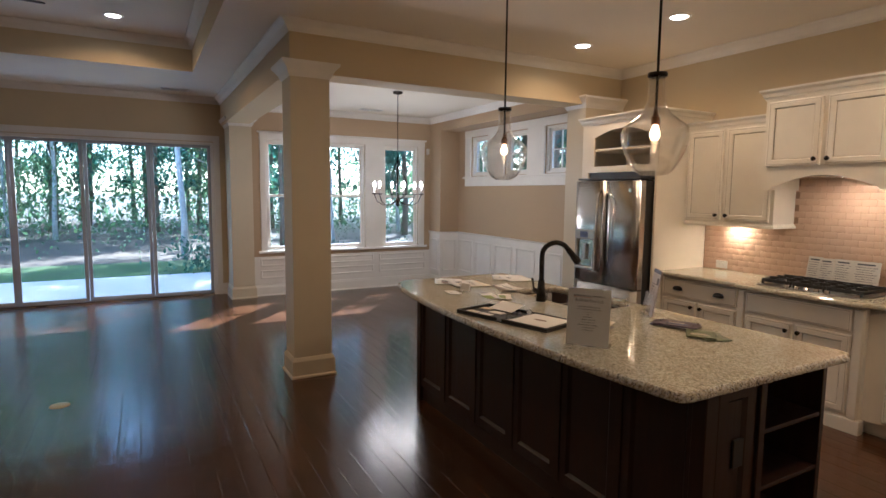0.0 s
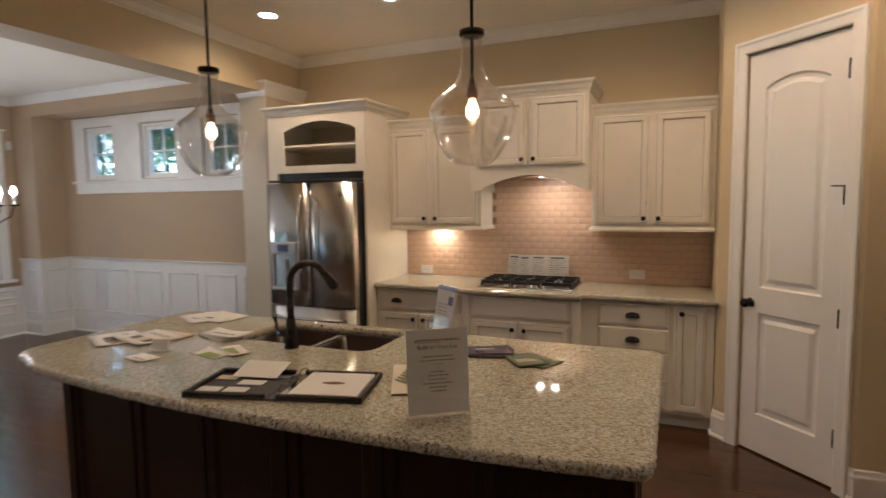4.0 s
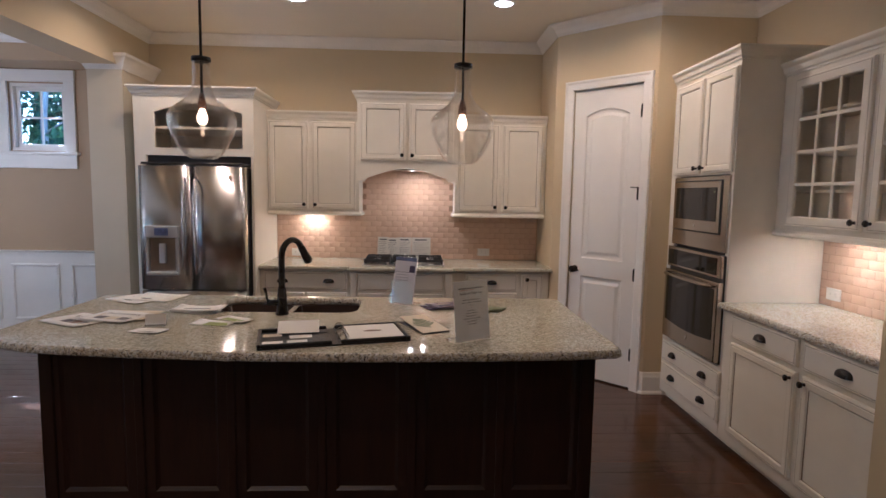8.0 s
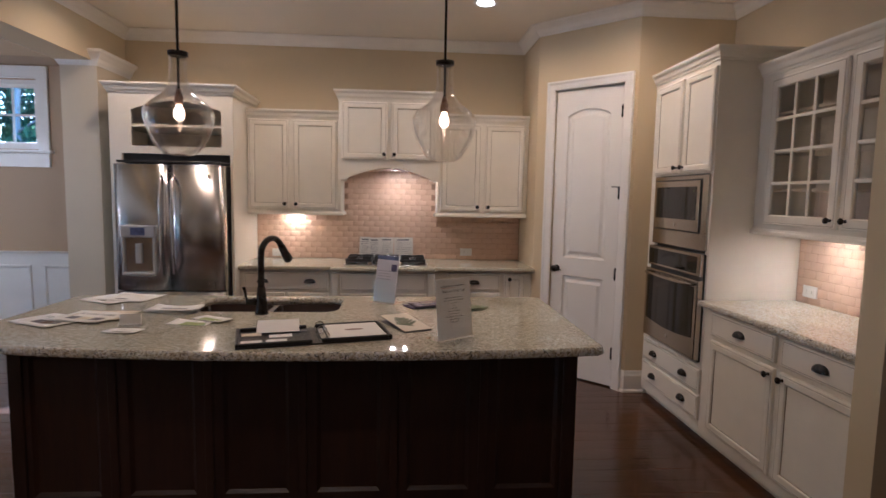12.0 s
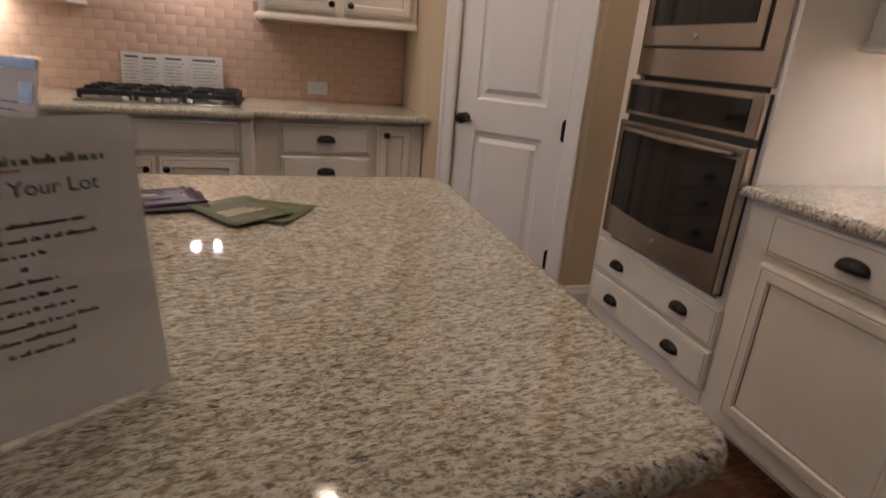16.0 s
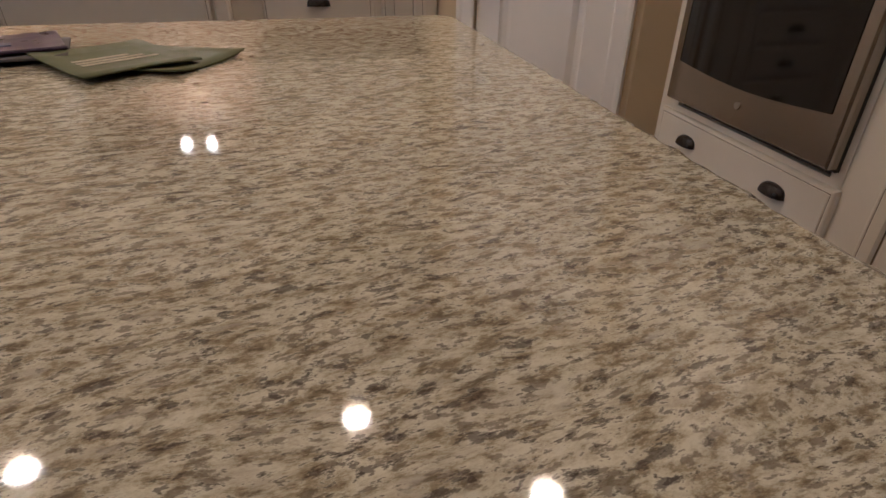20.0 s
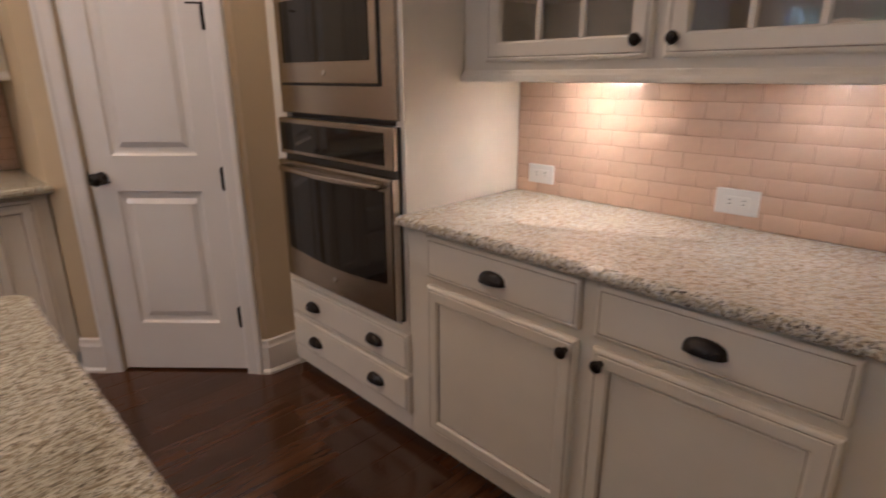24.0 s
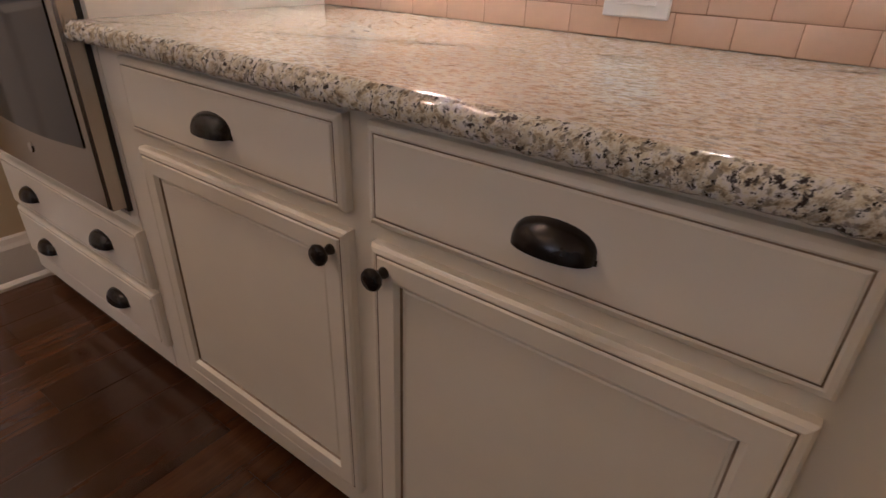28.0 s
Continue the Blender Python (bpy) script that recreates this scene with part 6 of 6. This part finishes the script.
def sheet(name, label, x, y, rz, w, h, mat=None, seed=0, z=0.0, lift=0.004, marks=()):
    ob = thing(name, label, "paper", (x, y, ZP + z), rz)
    s = part("sheet", curled(w, h, lift, seed), mat or M_PAPER, ob, "", True)
    for mx, my, mw, mh, mm in marks:
        part("print", box(mx - mw / 2, mx + mw / 2, my - mh / 2, my + mh / 2, 0.0016, 0.0024), mm, s)
    return ob


sheet("flyer", "white printed flyer lying on the island", 2.50, 3.84, 62, 0.28, 0.216, seed=1, marks=((0.035, 0.03, 0.05, 0.05, M_INK), (-0.025, 0.03, 0.05, 0.05, M_COPPER), (-0.085, 0.03, 0.045, 0.05, M_INK), (0.0, -0.04, 0.20, 0.004, M_INK), (0.0, -0.055, 0.20, 0.004, M_INK), (-0.02, -0.07, 0.16, 0.004, M_INK)))
sheet("flyer", "white flyer with a small photograph, on another flyer", 2.56, 3.70, 75, 0.28, 0.216, seed=2, z=0.005, marks=((0.055, 0.03, 0.055, 0.05, M_INK), (-0.01, 0.03, 0.055, 0.05, M_CREAM), (-0.075, 0.03, 0.055, 0.05, M_INK), (0.0, -0.05, 0.19, 0.004, M_INK), (0.0, -0.065, 0.19, 0.004, M_INK)))
sheet("flyer", "cream edged flyer fanned under the others", 2.60, 3.66, 84, 0.27, 0.21, M_CREAM, seed=3, z=0.0022)
sheet("flyer", "white flyer with a green logo near the sink", 3.04, 3.83, 60, 0.28, 0.216, seed=4, marks=((0.02, 0.04, 0.05, 0.03, M_GREEN), (0.0, -0.03, 0.18, 0.004, M_INK), (0.0, -0.05, 0.18, 0.004, M_INK)))
sheet("flyer", "white flyer lying across another near the sink", 3.08, 3.74, 78, 0.28, 0.216, seed=5, z=0.004, marks=((0.03, 0.05, 0.06, 0.02, M_INK),))
for k in range(4):
    sheet("envelope", "white folded sheet in a loose pile", 2.71 + 0.008 * k, 3.37 - 0.006 * k, 72 + 5 * k, 0.25, 0.12, seed=6 + k, z=0.0045 * k, lift=0.008, marks=((0.02, 0.01, 0.16, 0.012, M_INK),) if k == 3 else ())
sheet("leaflet", "white and green leaflet lying on the island", 2.46, 3.18, 76, 0.20, 0.10, seed=12, marks=((-0.03, 0.02, 0.12, 0.06, M_LIME),))
sheet("leaflet", "pale green leaflet lying across another", 2.52, 3.10, 58, 0.18, 0.09, M_PAPER, seed=13, z=0.004, marks=((0.0, 0.015, 0.17, 0.045, M_LIME),))
sheet("card", "small white card before the card stand", 2.295, 3.41, 80, 0.15, 0.085, seed=14, marks=((0.0, 0.01, 0.09, 0.004, M_INK),))
cs = thing("card_stand", "small clear acrylic business card stand", "card stand", (2.40, 3.43, ZP), -80)
part("acrylic_back", moved(box(-0.048, 0.048, 0.0, 0.002, 0, 0.055), pose(0, 0.01, 0, -18)), M_ACRYL, cs)
part("acrylic_front", box(-0.048, 0.048, -0.03, -0.028, 0, 0.02), M_ACRYL, cs)
part("acrylic_foot", box(-0.048, 0.048, -0.03, 0.03, 0, 0.002), M_ACRYL, cs)
part("cards", moved(box(-0.044, 0.044, -0.012, -0.002, 0.003, 0.052), pose(0, 0.01, 0, -18)), M_PAPER, cs, "stack of white cards")

# open ring binder
bd = thing("binder", "open black leather ring binder with papers", "binder", (2.215, 2.567, ZP), -75)
bd.scale = (0.955, 0.84, 1.0)
part("cover", moved(box(-0.335, -0.012, -0.168, 0.168, 0.0, 0.006, 0.002), pose(0, 0, 0, 0, 0)), M_LEATHER, bd, "black cover")
part("cover", box(0.012, 0.335, -0.168, 0.168, 0.0, 0.006, 0.002), M_LEATHER, bd, "black cover")
part("spine", box(-0.012, 0.012, -0.168, 0.168, 0.0, 0.005, 0.001), M_LEATHER, bd, "black spine")
for x0, x1, y0, y1 in ((-0.335, -0.02, 0.150, 0.168), (0.02, 0.335, 0.150, 0.168), (-0.335, -0.318, -0.168, 0.15), (0.318, 0.335, -0.168, 0.15), (-0.318, -0.02, -0.168, -0.152), (0.02, 0.318, -0.168, -0.152)):
    part("zip_edge", box(x0, x1, y0, y1, 0.006, 0.022, 0.004), M_LEATHER, bd)
mech = part("ring_plate", box(0.022, 0.052, -0.14, 0.14, 0.006, 0.012, 0.002), M_CHROME, bd, "metal ring plate")
for y in (-0.105, 0.0, 0.105):
    part("ring", tube([(0.037 + 0.024 * math.cos(radians(a)), y, 0.014 + 0.030 * math.sin(radians(a))) for a in range(0, 181, 20)], 0.0022, 7), M_CHROME, mech, "metal ring", True)
pg = part("page_block", box(0.058, 0.312, -0.142, 0.14, 0.007, 0.020, 0.001), M_PAPER, bd, "stack of white pages")
part("printed_emblem", moved(lathe([(0, 0.0002), (0.034, 0.0001), (0.034, 0)], 20), pose(0.185, 0.0, 0.0203) @ Matrix.Diagonal((1.3, 0.5, 1, 1))), M_COPPER, pg, "small brown emblem")
for x, y, w, h, mm in ((-0.27, 0.07, 0.085, 0.055, M_CREAM), (-0.27, -0.08, 0.088, 0.055, M_PAPER), (-0.165, -0.08, 0.088, 0.055, M_PAPER), (-0.145, 0.015, 0.10, 0.06, M_PAPER), (-0.09, 0.10, 0.13, 0.05, M_INK)):
    part("card", box(x - w / 2, x + w / 2, y - h / 2, y + h / 2, 0.0065, 0.009, 0.0004), mm, bd)
part("loose_sheet", moved(box(-0.095, 0.095, -0.07, 0.07, 0, 0.0014), pose(-0.15, 0.125, 0.030, 12, 0, -4)), M_PAPER, bd, "white sheet lying over the edge")

# booklets
bk = thing("booklet", "cream booklet with a green fern print", "booklet", (2.42, 2.165, ZP), -64)
part("cover", moved(box(-0.07, 0.07, -0.135, 0.135, 0.0, 0.002), pose(0, 0, 0.016, 4.5)), M_CREAM, bk, "cream front cover")
part("cover", box(-0.07, 0.07, -0.135, 0.135, 0.0, 0.002), M_INK, bk, "dark back cover")
bm = bmesh.new()
for k in range(9):
    f = lathe([(0, 0.0), (0.5, 0.0001), (1, 0)], 10)
    merge(bm, moved(f, pose(-0.002 + (0.024 if k % 2 else -0.024) * (1 - k / 12), -0.05 + 0.013 * k, 0, 0, 0, 40 if k % 2 else 140) @ Matrix.Diagonal((0.048 * (1 - k / 14), 0.011, 1, 1))))
part("fern_print", moved(bm, pose(0, 0.01, 0.0195, 4.5)), M_GREEN, bk, "olive fern print")
for k, (x, y, rz, mm, lb) in enumerate(((2.90, 2.06, -62, M_PURPLE, "dark purple printed brochure"), (2.885, 2.02, -74, M_INK, "dark printed brochure in a fanned pile"), (2.895, 2.03, -67, M_PURPLE, "dark purple brochure on top of a pile"))):
    ob = thing("brochure", lb, "brochure", (x, y, ZP + 0.0042 * k), rz)
    s = part("cover", curled(0.215, 0.13, 0.003, 20 + k, thick=0.0035), mm, ob, "", True)
    if k == 2:
        part("printed_band", box(-0.06, 0.05, -0.012, 0.012, 0.0042, 0.0052), M_BLUE, s)
        part("printed_strip", box(-0.05, 0.03, 0.018, 0.028, 0.0042, 0.0052), M_CREAM, s)
for k, (x, y, rz, lb) in enumerate(((2.845, 1.795, -30, "olive green card partly under another"), (2.83, 1.84, -52, "olive green folded card with pale lettering"))):
    ob = thing("card", lb, "card", (x, y, ZP + 0.0040 * k), rz)
    s = part("sheet", curled(0.135, 0.165, 0.004, 30 + k, thick=0.0022), M_GREEN, ob, "", True)
    if k:
        for j in range(3):
            part("print_line", box(-0.045, 0.045 - 0.012 * j, -0.02 + 0.014 * j, -0.013 + 0.014 * j, 0.0026, 0.0034), M_CREAM, s)

# cards propped against the tiles behind the cooktop
CARDS = ((2.555, 0.106, 0.216, "white printed card leaning on the tiles"), (2.457, 0.106, 0.210, "white printed card beside a like one"), (2.344, 0.132, 0.214, "white printed card with a dark heading"), (2.177, 0.184, 0.216, "larger white printed card standing forward"))
for k, (y, w, h, lb) in enumerate(CARDS):
    ob = thing("card", lb, "card", (5.19 - (0.004, 0.012, 0.004, 0.020)[k], y, 0.9145), -90, "cards behind the cooktop")
    m = pose(0, 0, 0, -10, (1.2, -0.8, 1.0, -0.5)[k])
    s = part("sheet", moved(box(-w / 2, w / 2, -0.001, 0.001, 0.0, h), m), M_CARD, ob)
    part("print_heading", moved(box(-w * 0.34, w * 0.30, -0.0016, -0.0008, h - 0.030, h - 0.018), m), M_INKD, s)
    for j in range(8):
        print_line(-0.004 * (j % 3), h - 0.046 - j * 0.018, w * (0.82 - 0.12 * (j % 3)), 0.0065, s, m @ Matrix.Translation((0, -0.0008, 0)), M_INKD)


for ob in list(scene.objects):
    if ob.name.startswith("acrylic"):
        ob.visible_shadow = False


# ---- outlets and switches ----
def outlet(loc, rz, label="white outlet plate on the tiles", w=0.118, h=0.073, slots=2):
    ob = thing("outlet", label, "outlet", loc, rz)
    part("plate", box(-w / 2, w / 2, -0.006, 0, -h / 2, h / 2, 0.0025), M_PLASTIC, ob)
    face = part("insert", box(-w * 0.29, w * 0.29, -0.0085, -0.006, -0.0165, 0.0165, 0.001), M_PLASTIC, ob)
    for s in (-1, 1):
        for dz in (-0.006, 0.006):
            part("slot", box(s * 0.020 - 0.004, s * 0.020 + 0.004, -0.0092, -0.0084, dz - 0.001, dz + 0.001), M_BLACK, face)
    return ob


outlet((XE - 0.0135, 1.558, 0.988), -90)
outlet((XE - 0.0135, 3.387, 0.966), -90)
outlet((2.995, YS + 0.0135, 0.992), 180)
outlet((2.275, YS + 0.0135, 0.992), 180, "wide white outlet plate on the tiles", 0.125, 0.078)
sw = thing("switch_plate", "white double switch plate on the wing wall", "switch", (1.7355, 0.12, 1.10), 90)
part("plate", box(-0.06, 0.06, -0.009, 0, -0.06, 0.06, 0.0025), M_PLASTIC, sw)
for s in (-0.025, 0.025):
    part("rocker", box(s - 0.016, s + 0.016, -0.015, -0.009, -0.034, 0.034, 0.002), M_PLASTIC, sw)

# ---- small things of the living and dining rooms ----
fo = thing("floor_outlet", "round brass floor outlet cover", "outlet", (-0.2, 4.95, 0.0))
part("cover", lathe([(0, 0.005), (0.055, 0.005), (0.066, 0.003), (0.068, 0.0)], 24), M_BRASS, fo, "", True)
for nm, loc, lb in (("smoke_detector", (2.1, 6.5, ZD), "round white smoke detector on the dining ceiling"), ("sensor", (4.83, YD - 0.05, 2.33), "small white sensor near the dining corner")):
    ob = thing(nm, lb, "detector", loc)
    if nm == "sensor":
        part("case", box(-0.025, 0.025, 0.01, 0.048, -0.05, 0.05, 0.008), M_PLASTIC, ob)
    else:
        part("case", lathe([(0, -0.035), (0.045, -0.033), (0.06, -0.02), (0.065, -0.001)], 22), M_PLASTIC, ob, "", True)
for loc, rz in (((0.86, 8.75, ZC), 0), ((3.6, 8.35, ZD), 0)):
    ob = thing("ceiling_vent", "white slatted ceiling air vent", "vent", loc, rz)
    bm = bmesh.new()
    for a in ((-0.18, 0.18, -0.09, -0.07), (-0.18, 0.18, 0.07, 0.09), (-0.18, -0.16, -0.07, 0.07), (0.16, 0.18, -0.07, 0.07)):
        box(*a, -0.008, -0.001, 0.002, bm)
    part("frame", bm, M_PLASTIC, ob)
    part("backing", box(-0.16, 0.16, -0.07, 0.07, -0.0035, -0.001), M_BLACK, ob)
    for k in range(6):
        part("slat", moved(box(-0.16, 0.16, -0.009, 0.009, -0.001, 0.001), pose(0, -0.058 + 0.023 * k, -0.0075, 25)), M_PLASTIC, ob)
fan = thing("ceiling_fan", "dark bronze ceiling fan hanging from the tray ceiling", "fan", (-0.83, 5.22, 3.0))
part("downrod", tube([(0, 0, 0.06), (0, 0, ZT - 3.0 - 0.01)], 0.014, 10), M_BRONZE, fan, "", True)
part("canopy", lathe([(0, 0.299), (0.07, 0.298), (0.065, 0.26), (0.02, 0.24), (0, 0.24)][::-1], 20), M_BRONZE, fan, "", True)
part("motor", lathe([(0, -0.06), (0.07, -0.055), (0.11, -0.02), (0.11, 0.03), (0.06, 0.065), (0, 0.07)], 22), M_BRONZE, fan, "", True)
for k in range(5):
    m = pose(0, 0, 0, 0, 0, 72 * k + 8)
    bl = part("blade", moved(moved(loops([(0.17, -0.05), (0.62, -0.068), (0.655, -0.04), (0.655, 0.04), (0.62, 0.068), (0.17, 0.05)], [(0, -0.004), (0, 0.004)]), pose(0, 0, 0, 11)), m), M_ISLAND, fan, "dark wood blade")
    part("bracket", moved(box(0.09, 0.22, -0.02, 0.02, -0.008, -0.003, 0.002), m), M_BRONZE, bl)

# ---- floorboards ----
floor = structure("floor", box(-5.0, XE + 0.1, -3.0, YN + 0.16, -0.10, -0.014), M_BLACK, "dark hand-scraped wooden floor", "floor")


def plank_mesh(length, wd, seed):
    """A board with eased, slightly wavy scraped edges."""
    rnd_ = random.Random(seed)
    own = bmesh.new()
    rows, n_ = [], 6
    for k in range(n_ + 1):
        y = -length / 2 + length * k / n_
        j0, j1 = rnd_.gauss(0, 0.0012), rnd_.gauss(0, 0.0012)
        h = rnd_.gauss(0, 0.0004)
        rows.append([own.verts.new((x, y, z)) for x, z in ((-wd / 2, -0.012), (-wd / 2, -0.0011), (-wd / 2 + 0.004 + j0, -0.0003 + h), (0, h), (wd / 2 - 0.004 + j1, -0.0003 + h), (wd / 2, -0.0011), (wd / 2, -0.012))])
    for p, q in zip(rows, rows[1:]):
        for i in range(6):
            own.faces.new((p[i], p[i + 1], q[i + 1], q[i]))
    bmesh.ops.recalc_face_normals(own, faces=own.faces[:])
    for f in own.faces:
        if f.normal.z < 0:
            f.normal_flip()
    return mesh(own, "floorboard")


WD = 0.127
lengths = [0.45, 0.75, 1.05, 1.35]
boards = [plank_mesh(l - 0.001, WD - 0.0005, i) for i, l in enumerate(lengths)]
for me in boards:
    me.materials.append(M_FLOOR)
rest, rnd, rnd2 = bmesh.new(), random.Random(3), random.Random(4)
x = -5.0 + WD / 2
near = 0
while x < XE + 0.1:
    y = -3.0 - rnd.uniform(0, 1.0)
    while y < YN:
        i = rnd.randrange(4)
        cy = y + lengths[i] / 2
        if -0.2 < x < 4.6 and 0.2 < cy < 5.4 and near < 300 and not (2.35 < x < 3.1 and 1.5 < cy < 3.8):
            ob = part("floorboard", boards[i], None, floor)
            ob.location, ob.rotation_euler = (x, cy, 0), (0, rnd2.gauss(0, 0.0022), 0)
            near += 1
        else:
            k = len(rest.verts)
            rest.from_mesh(boards[i])
            rest.verts.ensure_lookup_table()
            tilt = rnd2.gauss(0, 0.0022)
            for v in rest.verts[k:]:
                v.co.z += v.co.x * tilt
                v.co.x += x
                v.co.y = min(max(v.co.y + cy, -3.0), YN + 0.05)
        y += lengths[i]
    x += WD
tagged(part("floorboards_beyond", rest, M_FLOOR, floor), kind="stuff")

# ---- wall tiles ----
TW, TH = 0.1016, 0.0525


def tile_mesh(w_):
    own = box(-w_ / 2, w_ / 2, -0.008, 0, -TH / 2 + 0.0007, TH / 2 - 0.0007)
    front = [e_ for e_ in own.edges if all(v.co.y < -0.007 for v in e_.verts)]
    bmesh.ops.bevel(own, geom=front, offset=0.0010, segments=2, affect="EDGES", profile=0.5)
    me_ = mesh(own, "tile")
    me_.materials.append(M_TILE)
    me_.polygons.foreach_set("use_smooth", [True] * len(me_.polygons))
    return me_


TILES = {}


def tile(w_, x_, z_, parent):
    key = round(w_, 3)
    if key not in TILES:
        TILES[key] = tile_mesh(key)
    ob_ = part("tile", TILES[key], None, parent)
    ob_.location = (x_, rndt.gauss(0, 0.00015), z_)
    ob_.rotation_euler = (rndt.gauss(0, 0.0012), 0, rndt.gauss(0, 0.0012))


rndt = random.Random(8)


def tiled(name, label, loc, rz, length, z0, z1s):
    """Running-bond tiles; z1s(x) is the top of the field at x."""
    ob_ = thing(name, label, "backsplash", loc, rz, kind="structure")
    row, z_ = 0, z0 + TH / 2
    while True:
        any_ = False
        x_ = -TW / 2 if row % 2 else 0.0
        while x_ < length:
            a_, b_ = max(0.0, x_), min(length, x_ + TW)
            if b_ - a_ > 0.012 and z_ + TH / 2 <= z1s((a_ + b_) / 2) + 0.03:
                any_ = True
                tile(b_ - a_ - 0.0014, (a_ + b_) / 2, z_, ob_)
            x_ += TW
        if not any_:
            break
        row, z_ = row + 1, z_ + TH
    return ob_


structure("tile_bed_1", box(XE - 0.0113, XE - 0.0005, 1.028, 3.587, 0.915, 1.80), M_GROUT, "pinkish grout behind the range wall tiles", "backsplash")
structure("tile_bed_2", box(SX0, SX1, YS + 0.0005, YS + 0.0113, 0.915, 1.36), M_GROUT, "pinkish grout behind the side wall tiles", "backsplash")
tiled("backsplash_1", "glossy peach subway tile backsplash behind the cooktop", (XE - 0.0045, 3.586, 0), -90, 2.555, 0.915, lambda x_: 1.79 if 0.83 < x_ < 1.72 else 1.365)
tiled("backsplash_2", "glossy peach subway tile backsplash of the side counter", (SX1 - 0.001, YS + 0.0045, 0), 180, SX1 - SX0 - 0.002, 0.915, lambda x_: 1.36)
